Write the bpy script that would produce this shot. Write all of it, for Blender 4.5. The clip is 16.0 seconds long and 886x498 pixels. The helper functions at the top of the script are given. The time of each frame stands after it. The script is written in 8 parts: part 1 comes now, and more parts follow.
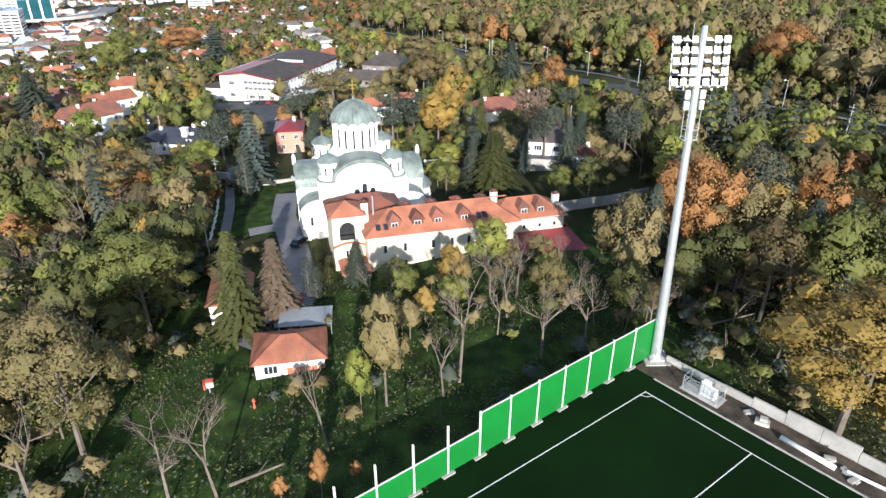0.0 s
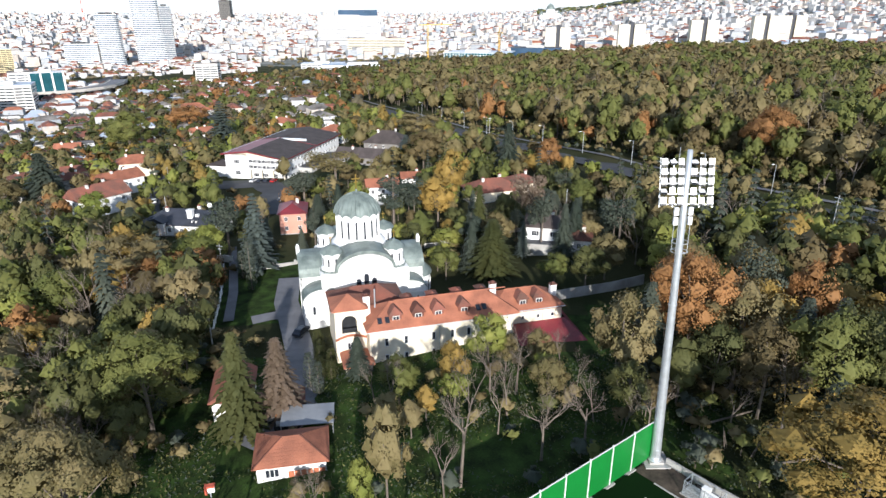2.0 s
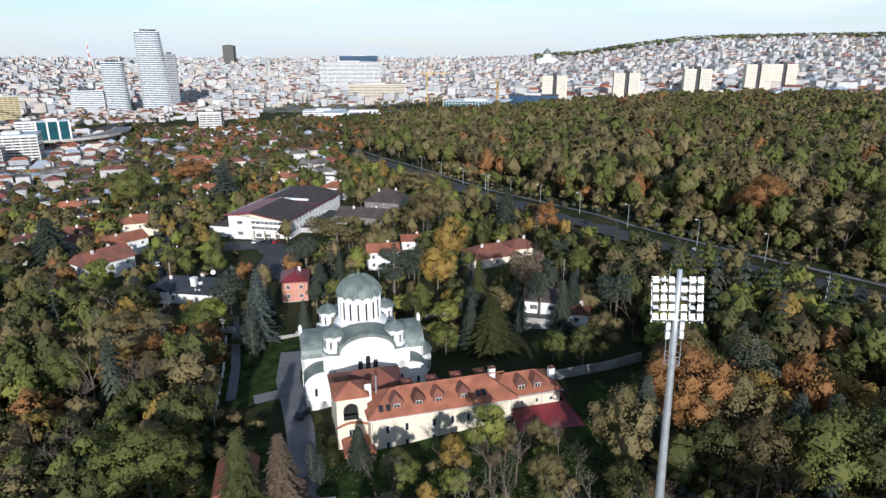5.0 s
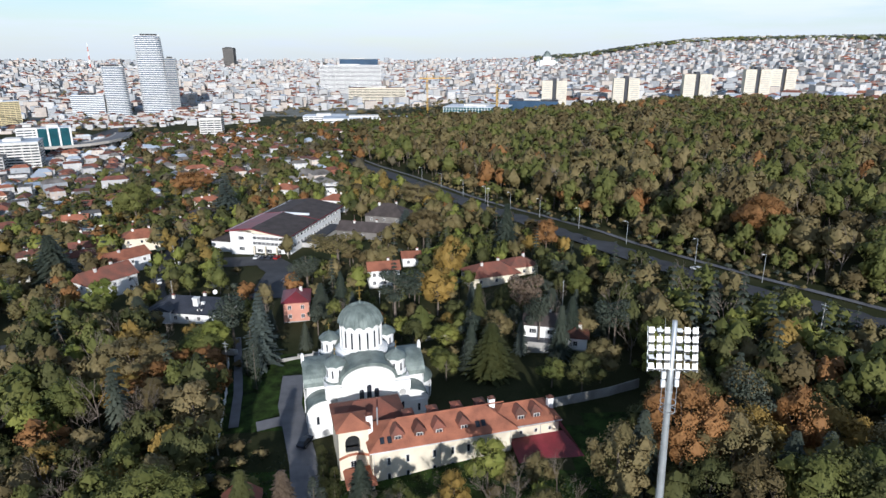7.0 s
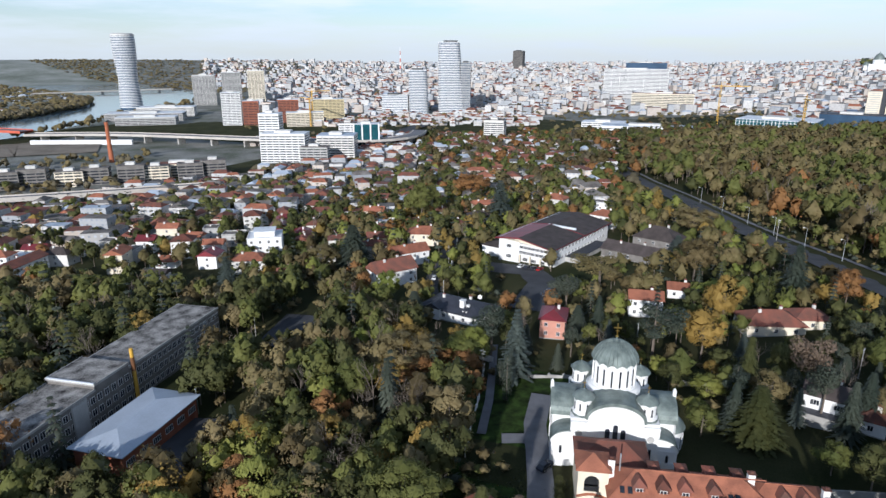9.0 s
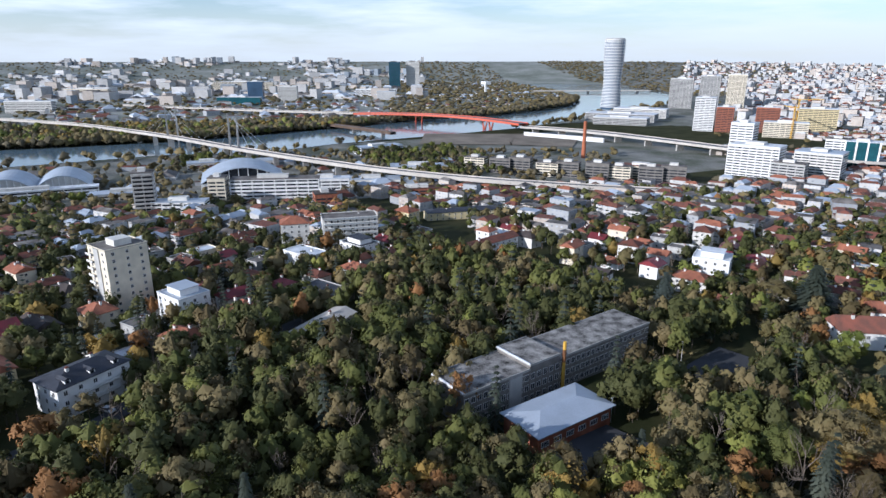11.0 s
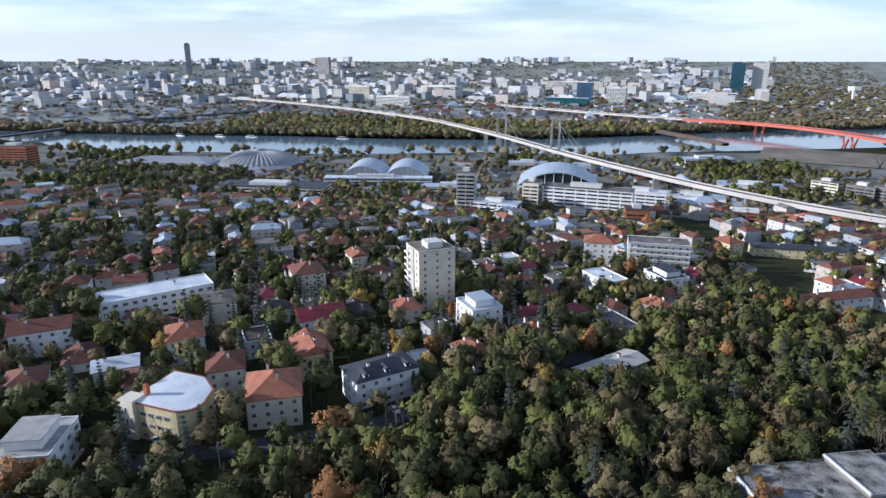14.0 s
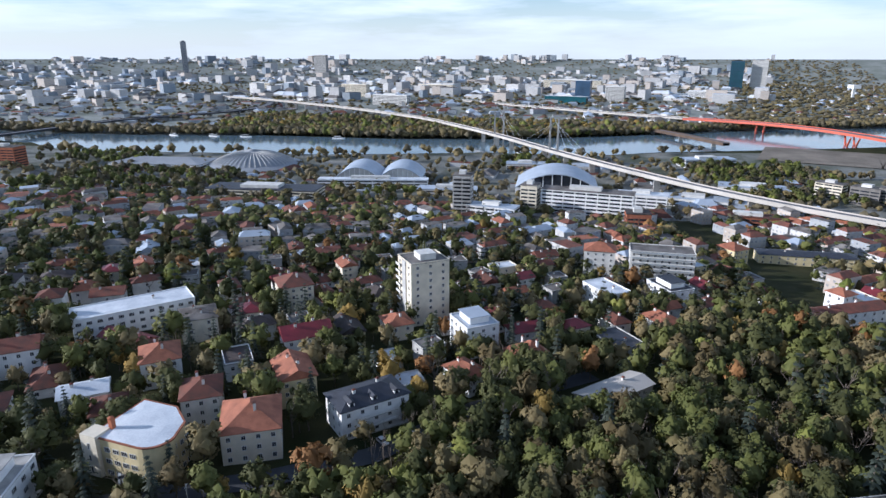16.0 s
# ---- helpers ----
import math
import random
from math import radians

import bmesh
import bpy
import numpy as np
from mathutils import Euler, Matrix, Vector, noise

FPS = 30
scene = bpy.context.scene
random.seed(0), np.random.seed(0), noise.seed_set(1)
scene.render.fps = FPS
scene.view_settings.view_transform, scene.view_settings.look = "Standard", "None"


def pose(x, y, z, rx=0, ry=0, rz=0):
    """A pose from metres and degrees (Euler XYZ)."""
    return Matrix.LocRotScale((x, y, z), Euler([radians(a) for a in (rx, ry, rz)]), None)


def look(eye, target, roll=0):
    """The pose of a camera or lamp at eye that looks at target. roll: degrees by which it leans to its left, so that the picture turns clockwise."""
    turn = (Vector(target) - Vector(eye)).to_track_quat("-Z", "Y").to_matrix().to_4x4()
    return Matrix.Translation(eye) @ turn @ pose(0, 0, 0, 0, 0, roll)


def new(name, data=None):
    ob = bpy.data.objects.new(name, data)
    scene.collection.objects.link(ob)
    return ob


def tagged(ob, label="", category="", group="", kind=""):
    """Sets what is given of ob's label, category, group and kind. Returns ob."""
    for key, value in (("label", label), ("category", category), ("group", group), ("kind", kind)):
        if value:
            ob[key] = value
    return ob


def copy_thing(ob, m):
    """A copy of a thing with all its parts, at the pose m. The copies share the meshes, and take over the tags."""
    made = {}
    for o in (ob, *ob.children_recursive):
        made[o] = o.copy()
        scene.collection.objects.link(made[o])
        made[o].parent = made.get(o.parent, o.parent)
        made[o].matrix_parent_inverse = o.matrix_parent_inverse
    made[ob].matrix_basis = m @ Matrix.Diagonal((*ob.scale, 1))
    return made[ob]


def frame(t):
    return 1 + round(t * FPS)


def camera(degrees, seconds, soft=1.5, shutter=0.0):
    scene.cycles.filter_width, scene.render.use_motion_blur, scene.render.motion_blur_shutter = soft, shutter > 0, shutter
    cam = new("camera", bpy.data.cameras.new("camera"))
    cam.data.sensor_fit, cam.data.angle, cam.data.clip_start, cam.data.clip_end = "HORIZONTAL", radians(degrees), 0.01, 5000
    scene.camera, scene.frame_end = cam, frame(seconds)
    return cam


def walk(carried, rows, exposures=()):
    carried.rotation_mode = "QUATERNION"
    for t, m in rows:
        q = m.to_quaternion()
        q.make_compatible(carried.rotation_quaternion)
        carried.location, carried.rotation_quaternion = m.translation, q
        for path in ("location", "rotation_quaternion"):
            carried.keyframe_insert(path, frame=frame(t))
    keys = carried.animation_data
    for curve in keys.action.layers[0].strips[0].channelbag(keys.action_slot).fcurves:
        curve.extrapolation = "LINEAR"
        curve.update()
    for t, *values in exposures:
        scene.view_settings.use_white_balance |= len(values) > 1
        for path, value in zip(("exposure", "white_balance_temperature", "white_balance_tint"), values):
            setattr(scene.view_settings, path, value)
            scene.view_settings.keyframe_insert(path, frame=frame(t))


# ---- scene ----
EXPOSE = 0.0
cam = camera(70.68, 16.0)
PATH = [
    (0, pose(0.57, -0.26, 51.85, 63.63, -0.00, 0.23)),
    (0.5, pose(0.50, -0.24, 53.44, 65.04, -0.00, 0.19)),
    (1, pose(0.40, -0.22, 55.07, 66.42, -0.00, 0.14)),
    (1.5, pose(0.31, -0.22, 56.67, 67.81, -0.00, 0.09)),
    (2, pose(0.26, -0.31, 58.29, 69.20, -0.00, 0.09)),
    (2.5, pose(0.21, -0.26, 59.98, 70.53, -0.00, 0.07)),
    (3, pose(0.14, -0.22, 61.62, 72.11, -0.00, 0.04)),
    (3.5, pose(0.08, -0.21, 63.15, 72.64, -0.00, 0.01)),
    (4, pose(0.08, -0.22, 64.78, 72.69, -0.00, 0.01)),
    (6.5, pose(0.04, -0.03, 72.91, 72.79, -0.00, 0.00)),
    (7, pose(-0.00, -0.00, 74.50, 72.82, -0.00, 0.00)),
    (7.5, pose(-0.10, 0.04, 76.16, 72.85, -0.00, -0.01)),
    (8, pose(-0.33, -0.01, 77.86, 72.87, 0.00, 4.02)),
    (8.5, pose(-0.58, 0.02, 79.55, 72.88, 0.00, 14.13)),
    (9, pose(-0.93, -0.11, 81.12, 72.95, 0.00, 24.69)),
    (9.5, pose(-1.27, -0.26, 82.51, 72.97, 0.00, 35.24)),
    (10, pose(-1.72, -0.32, 83.86, 72.99, 0.00, 45.79)),
    (10.2, pose(-1.92, -0.31, 84.36, 73.01, 0.00, 49.96)),
    (12.3, pose(-8.48, 3.10, 88.64, 73.07, -0.00, 83.80)),
    (12.5, pose(-9.59, 3.41, 89.15, 73.07, -0.00, 85.79)),
    (13, pose(-12.49, 4.18, 90.42, 73.05, -0.00, 90.23)),
    (13.5, pose(-15.60, 5.05, 91.70, 73.02, 0.00, 93.26)),
    (14, pose(-18.96, 5.79, 92.97, 72.97, 0.00, 93.99)),
    (14.5, pose(-22.38, 6.34, 93.95, 72.92, 0.00, 93.97)),
    (15, pose(-25.92, 6.64, 94.47, 72.86, 0.00, 93.92)),
    (15.5, pose(-29.69, 6.78, 94.68, 72.78, 0.00, 93.86)),
    (16, pose(-33.73, 6.73, 94.59, 72.76, 0.00, 93.82)),
]
walk(cam, PATH, exposures=[(0.0, EXPOSE + 0.92, 6220, 10), (1.5, EXPOSE + 0.74, 6150, 10), (2.5, EXPOSE + 0.42, 6100, 10), (3.6, EXPOSE + 0.08, 6000, 10), (8.0, EXPOSE - 0.02, 5920, 10), (9.5, EXPOSE - 0.06, 5820, 11), (12.3, EXPOSE + 0.18, 5620, 13), (16.0, EXPOSE + 0.18, 5620, 13)])

# ---- light ----
SUN = Vector((0.10, -0.93, 0.31)).normalized()
sun = new("sun", bpy.data.lights.new("sun", "SUN"))
sun.data.energy, sun.data.angle, sun.data.color = 5.0, radians(0.6), (1.0, 0.94, 0.86)
sun.matrix_world = look(SUN * 500, (0, 0, 0))

world = bpy.data.worlds.new("sky")
scene.world = world
world.use_nodes = True
wn, wl = world.node_tree.nodes, world.node_tree.links
sky = wn.new("ShaderNodeTexSky")
sky.sky_type, sky.sun_disc = "NISHITA", False
sky.sun_elevation, sky.sun_rotation = math.asin(SUN.z), math.atan2(SUN.x, SUN.y)
sky.air_density, sky.dust_density, sky.ozone_density = 1.0, 0.2, 3.0
# thin streaks of high cloud
coord, mapping, streak, ramp, mix = (wn.new("ShaderNode" + k) for k in ("TexCoord", "Mapping", "TexNoise", "ValToRGB", "MixRGB"))
mapping.inputs["Scale"].default_value = (2.2, 2.2, 17.0)
streak.inputs["Scale"].default_value, streak.inputs["Detail"].default_value, streak.inputs["Roughness"].default_value = 1.6, 7.0, 0.55
ramp.color_ramp.elements[0].position, ramp.color_ramp.elements[1].position = 0.40, 0.62
ramp.color_ramp.elements[0].color, ramp.color_ramp.elements[1].color = (0.22, 0.22, 0.22, 1), (0.95, 0.95, 0.95, 1)
wl.new(coord.outputs["Generated"], mapping.inputs["Vector"])
wl.new(mapping.outputs["Vector"], streak.inputs["Vector"])
wl.new(streak.outputs["Fac"], ramp.inputs["Fac"])
# the veil is thick towards the horizon and thins out overhead
sep, thin, veil = (wn.new("ShaderNode" + k) for k in ("SeparateXYZ", "MapRange", "Math"))
wl.new(coord.outputs["Generated"], sep.inputs[0])
thin.inputs["From Min"].default_value, thin.inputs["From Max"].default_value = 0.12, 0.70
thin.inputs["To Min"].default_value, thin.inputs["To Max"].default_value = 1.0, 0.22
wl.new(sep.outputs["Z"], thin.inputs["Value"])
veil.operation = "MULTIPLY"
wl.new(ramp.outputs["Color"], veil.inputs[0])
wl.new(thin.outputs["Result"], veil.inputs[1])
wl.new(veil.outputs[0], mix.inputs["Fac"])
wl.new(sky.outputs["Color"], mix.inputs[1])
mix.inputs[2].default_value = (7.7, 8.3, 8.8, 1)
# greyer haze lies along the horizon
low, haze = wn.new("ShaderNodeMapRange"), wn.new("ShaderNodeMixRGB")
low.inputs["From Min"].default_value, low.inputs["From Max"].default_value = 0.0, 0.075
low.inputs["To Min"].default_value, low.inputs["To Max"].default_value = 0.8, 0.0
wl.new(sep.outputs["Z"], low.inputs["Value"])
wl.new(low.outputs["Result"], haze.inputs["Fac"])
wl.new(mix.outputs["Color"], haze.inputs[1])
haze.inputs[2].default_value = (6.0, 6.4, 6.6, 1)
wl.new(haze.outputs["Color"], wn["Background"].inputs["Color"])
wn["Background"].inputs["Strength"].default_value = 0.12

# ---- materials ----
def mat(name, base, rough=0.85, vary=0.25, scale=0.6, fine=9.0, bump=0.0, metal=0.0, other=None, random_tint=0.0, bands=0.0, band_axis="Z"):
    """A surface with stains (coarse) and grain (fine); other: a second colour for the stains; bands: spacing of raised rows in metres."""
    m = bpy.data.materials.new(name)
    m.use_nodes = True
    n, l = m.node_tree.nodes, m.node_tree.links
    b = n["Principled BSDF"]
    b.inputs["Roughness"].default_value, b.inputs["Metallic"].default_value = rough, metal
    b.inputs["Specular IOR Level"].default_value = 0.5 if rough < 0.7 else 0.3 if rough < 0.9 else 0.06
    tc = n.new("ShaderNodeTexCoord")
    src = tc.outputs["Object"]
    a, f = n.new("ShaderNodeTexNoise"), n.new("ShaderNodeTexNoise")
    for t, s, d in ((a, scale, 5.0), (f, fine, 3.0)):
        t.inputs["Scale"].default_value, t.inputs["Detail"].default_value = s, d
        l.new(src, t.inputs["Vector"])
    add = n.new("ShaderNodeMath")
    add.operation = "MULTIPLY_ADD"
    add.inputs[1].default_value = 0.4
    l.new(f.outputs["Fac"], add.inputs[0])
    l.new(a.outputs["Fac"], add.inputs[2])
    r = n.new("ShaderNodeValToRGB")
    o = other or tuple(c * (1 - vary) for c in base)
    r.color_ramp.elements[0].position, r.color_ramp.elements[1].position = 0.5, 0.9
    r.color_ramp.elements[0].color = (*o, 1)
    r.color_ramp.elements[1].color = (*(min(1, c * (1 + vary * 0.5)) for c in base), 1)
    l.new(add.outputs[0], r.inputs["Fac"])
    out = r.outputs["Color"]
    if random_tint:
        info, hsv = n.new("ShaderNodeObjectInfo"), n.new("ShaderNodeHueSaturation")
        mr = n.new("ShaderNodeMapRange")
        mr.inputs["To Min"].default_value, mr.inputs["To Max"].default_value = 1 - random_tint, 1 + random_tint
        l.new(info.outputs["Random"], mr.inputs["Value"])
        l.new(mr.outputs["Result"], hsv.inputs["Value"])
        l.new(out, hsv.inputs["Color"])
        out = hsv.outputs["Color"]
    l.new(out, b.inputs["Base Color"])
    if bump or bands:
        bu = n.new("ShaderNodeBump")
        bu.inputs["Strength"].default_value, bu.inputs["Distance"].default_value = 0.6 if bands else bump, 0.06
        if bands:
            w = n.new("ShaderNodeTexWave")
            w.bands_direction, w.wave_profile = band_axis, "SAW"
            w.inputs["Scale"].default_value, w.inputs["Distortion"].default_value = 0.3142 / bands, 0.6
            w.inputs["Detail"].default_value = 1.0
            l.new(src, w.inputs["Vector"])
            l.new(w.outputs["Fac"], bu.inputs["Height"])
        else:
            l.new(f.outputs["Fac"], bu.inputs["Height"])
        l.new(bu.outputs["Normal"], b.inputs["Normal"])
    return m


def leaf_mat(name, base, other):
    """Foliage: colour differs from clump to clump, from tree to tree and over the wood; light shines through a little."""
    m = bpy.data.materials.new(name)
    m.use_nodes = True
    n, l = m.node_tree.nodes, m.node_tree.links
    b, out = n["Principled BSDF"], n["Material Output"]
    geo, info, tc, no = (n.new("ShaderNode" + k) for k in ("NewGeometry", "ObjectInfo", "TexCoord", "TexNoise"))
    no.inputs["Scale"].default_value, no.inputs["Detail"].default_value = 0.16, 3.0
    l.new(geo.outputs["Position"], no.inputs["Vector"])
    s1, s2 = n.new("ShaderNodeMath"), n.new("ShaderNodeMath")
    s1.operation = s2.operation = "MULTIPLY_ADD"
    s1.inputs[1].default_value, s2.inputs[1].default_value = 0.15, 0.36
    l.new(geo.outputs["Random Per Island"], s1.inputs[0])
    l.new(no.outputs["Fac"], s1.inputs[2])
    l.new(info.outputs["Random"], s2.inputs[0])
    l.new(s1.outputs[0], s2.inputs[2])
    r = n.new("ShaderNodeValToRGB")
    r.color_ramp.elements[0].position, r.color_ramp.elements[1].position = 0.40, 1.10
    r.color_ramp.elements[0].color, r.color_ramp.elements[1].color = (*base, 1), (*other, 1)
    l.new(s2.outputs[0], r.inputs["Fac"])
    l.new(r.outputs["Color"], b.inputs["Base Color"])
    b.inputs["Roughness"].default_value = 0.7
    b.inputs["Specular IOR Level"].default_value = 0.2
    tr, mx = n.new("ShaderNodeBsdfTranslucent"), n.new("ShaderNodeMixShader")
    mx.inputs[0].default_value = 0.20
    l.new(r.outputs["Color"], tr.inputs["Color"])
    l.new(b.outputs[0], mx.inputs[1])
    l.new(tr.outputs[0], mx.inputs[2])
    l.new(mx.outputs[0], out.inputs["Surface"])
    return m


def facade_mat(name, wall, pane, cell=3.2, tint=0.25):
    """Far walls with rows of windows at true storey height, too small there to be built."""
    m = mat(name, wall, 0.8, 0.15, 0.05, 0.8)
    n, l = m.node_tree.nodes, m.node_tree.links
    b = n["Principled BSDF"]
    uv, br, geo, hsv, mr = (n.new("ShaderNode" + k) for k in ("UVMap", "TexBrick", "NewGeometry", "HueSaturation", "MapRange"))
    br.offset, br.squash = 0.0, 1.0
    br.inputs["Scale"].default_value = 1.0
    br.inputs["Brick Width"].default_value, br.inputs["Row Height"].default_value = cell, 3.1
    br.inputs["Mortar Size"].default_value, br.inputs["Mortar Smooth"].default_value = 0.95, 0.1
    br.inputs["Color1"].default_value, br.inputs["Color2"].default_value = (*pane, 1), (*(c * 2.2 for c in pane), 1)
    old = b.inputs["Base Color"].links[0].from_socket
    l.new(geo.outputs["Random Per Island"], mr.inputs["Value"])
    mr.inputs["To Min"].default_value, mr.inputs["To Max"].default_value = 1 - tint, 1 + tint * 0.4
    l.new(old, hsv.inputs["Color"])
    l.new(mr.outputs["Result"], hsv.inputs["Value"])
    l.new(hsv.outputs["Color"], br.inputs["Mortar"])
    l.new(uv.outputs["UV"], br.inputs["Vector"])
    l.new(br.outputs["Color"], b.inputs["Base Color"])
    return m


M = {
    "white": mat("white render", (0.80, 0.79, 0.77), 0.8, 0.12, 0.35, 6, 0.05),
    "cream": mat("cream render", (0.74, 0.66, 0.52), 0.85, 0.15, 0.3, 6, 0.05),
    "yellow": mat("yellow render", (0.66, 0.55, 0.32), 0.85, 0.15, 0.3, 6),
    "grey": mat("grey render", (0.46, 0.45, 0.43), 0.85, 0.2, 0.3, 6),
    "offwhite": mat("worn white render", (0.66, 0.64, 0.60), 0.85, 0.2, 0.25, 5, 0.0, 0, None, 0.12),
    "pink": mat("salmon render", (0.55, 0.27, 0.20), 0.85, 0.15, 0.3, 6),
    "brick": mat("red brick", (0.34, 0.13, 0.08), 0.9, 0.3, 0.4, 8, 0.2, bands=0.09),
    "tile": mat("orange clay tiles", (0.33, 0.125, 0.072), 0.8, 0.35, 0.35, 5, 0, 0, (0.22, 0.085, 0.052), 0.15, bands=0.22),
    "tile_old": mat("weathered brown-red tiles", (0.19, 0.066, 0.044), 0.85, 0.4, 0.3, 5, 0, 0, (0.11, 0.058, 0.044), 0.3, bands=0.22),
    "tile_dark": mat("dark brown tiles", (0.075, 0.06, 0.055), 0.8, 0.35, 0.3, 5, 0, 0, None, 0.2, bands=0.22),
    "slate": mat("slate roof", (0.035, 0.038, 0.05), 0.6, 0.35, 0.4, 6, 0, 0, None, 0.1, bands=0.2),
    "maroon": mat("maroon sheet metal", (0.22, 0.03, 0.04), 0.45, 0.3, 0.25, 4, 0, 0.2, (0.14, 0.03, 0.03)),
    "copper": mat("green weathered copper", (0.20, 0.235, 0.215), 0.55, 0.35, 0.5, 7, 0, 0.2, (0.10, 0.125, 0.115)),
    "gold": mat("gilded metal", (0.75, 0.50, 0.12), 0.3, 0.1, 2, 12, 0, 1.0),
    "steel": mat("galvanised steel", (0.55, 0.58, 0.60), 0.45, 0.15, 0.8, 6, 0, 0.6),
    "lampwhite": mat("white lamp housing", (0.85, 0.85, 0.84), 0.35, 0.05, 1, 8),
    "dark": mat("dark metal", (0.03, 0.032, 0.035), 0.5, 0.3, 1, 8, 0, 0.4),
    "glass": mat("window glass", (0.03, 0.035, 0.045), 0.12, 0.4, 0.15, 2),
    "frame": mat("white window frame", (0.7, 0.69, 0.67), 0.6, 0.1, 1, 6),
    "wood": mat("stained wood", (0.20, 0.09, 0.04), 0.7, 0.3, 0.6, 8),
    "plastic": mat("green sheet cladding", (0.008, 0.18, 0.028), 0.45, 0.25, 0.15, 3),
    # turf base kept nearly black, the shade over the pitch put into it
    "turf": mat("artificial turf", (0.0038, 0.0155, 0.0032), 0.95, 0.3, 0.08, 30, 0.2),
    "line": mat("white line paint", (0.75, 0.76, 0.74), 0.8, 0.1, 1, 8),
    # lawn darkened in place of tree shade; paler patches stand for sunlit spots
    "grass": mat("lawn", (0.034, 0.060, 0.014), 0.95, 0.5, 0.35, 3, 0.5, 0, (0.014, 0.019, 0.008)),
    "earth": mat("trodden earth", (0.085, 0.066, 0.052), 0.95, 0.5, 0.5, 6, 0.4, 0, (0.030, 0.027, 0.022)),
    "clearing": mat("bare levelled soil", (0.24, 0.205, 0.165), 0.95, 0.4, 0.02, 0.3, 0, 0, (0.15, 0.13, 0.105)),
    "asphalt": mat("asphalt", (0.060, 0.062, 0.068), 0.85, 0.3, 0.15, 9, 0.1),
    "paving": mat("grey paving", (0.17, 0.17, 0.18), 0.85, 0.25, 0.3, 8, 0.1),
    "concrete": mat("weathered concrete", (0.40, 0.385, 0.36), 0.9, 0.3, 0.3, 6, 0.15),
    "domegrey": mat("grey ribbed roof sheet", (0.30, 0.31, 0.325), 0.6, 0.2, 0.03, 1.0, 0, 0.1),
    "rust": mat("rusty brown steel", (0.11, 0.075, 0.055), 0.8, 0.3, 0.1, 2),
    "deck": mat("pale concrete bridge deck", (0.52, 0.48, 0.43), 0.9, 0.2, 0.05, 2),
    "oldroof": mat("dark roofing felt with pale worn patches", (0.30, 0.285, 0.265), 0.9, 0.6, 0.30, 2.2, 0.1, 0, (0.040, 0.037, 0.036)),
    "dullwall": mat("dull grey-brown render", (0.20, 0.185, 0.17), 0.85, 0.3, 0.3, 6),
    "flatroof": mat("stained flat roof felt", (0.20, 0.185, 0.17), 0.9, 0.5, 0.12, 2.5, 0.1, 0, (0.085, 0.075, 0.07)),
    "paleroof": mat("pale blue-grey sheet roof", (0.42, 0.47, 0.54), 0.5, 0.15, 0.1, 2, 0, 0.1),
    "whiteroof": mat("white roof membrane", (0.72, 0.74, 0.76), 0.6, 0.12, 0.15, 2, 0, 0, (0.5, 0.53, 0.57)),
    "redsteel": mat("orange-red painted steel", (0.55, 0.11, 0.06), 0.6, 0.15, 0.1, 2),
    "chimney": mat("red brick chimney", (0.42, 0.14, 0.07), 0.85, 0.2, 0.2, 3),
    "bark": mat("grey-brown bark", (0.17, 0.14, 0.115), 0.95, 0.35, 0.8, 9),
    "street": mat("streets and yards between houses", (0.22, 0.215, 0.20), 0.9, 0.5, 0.02, 0.3, 0, 0, (0.09, 0.10, 0.07)),
    # plain kept paler than near soil, some distance haze mixed into its colour
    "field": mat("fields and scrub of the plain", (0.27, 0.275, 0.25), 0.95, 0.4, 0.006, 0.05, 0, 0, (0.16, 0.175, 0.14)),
    "soil": mat("ground under trees", (0.044, 0.042, 0.020), 0.95, 0.5, 0.05, 2.5, 0.3, 0, (0.022, 0.029, 0.011)),
    "water": mat("river water", (0.13, 0.19, 0.23), 0.10, 0.1, 0.01, 0.4, 0.02),
    "carwhite": mat("white car paint", (0.7, 0.7, 0.7), 0.25, 0.05, 1, 5),
    "cardark": mat("dark car paint", (0.03, 0.035, 0.05), 0.25, 0.05, 1, 5),
    "carred": mat("red car paint", (0.35, 0.02, 0.02), 0.25, 0.05, 1, 5),
    "tyre": mat("tyre rubber", (0.02, 0.02, 0.02), 0.9, 0.1, 2, 9),
    "tealglass": mat("teal curtain wall", (0.02, 0.09, 0.11), 0.15, 0.3, 0.05, 0.5),
    "blueglass": mat("blue curtain wall", (0.05, 0.09, 0.15), 0.15, 0.3, 0.04, 0.4),
    "yellowcrane": mat("yellow crane paint", (0.62, 0.36, 0.05), 0.6, 0.1, 0.3, 3),
}
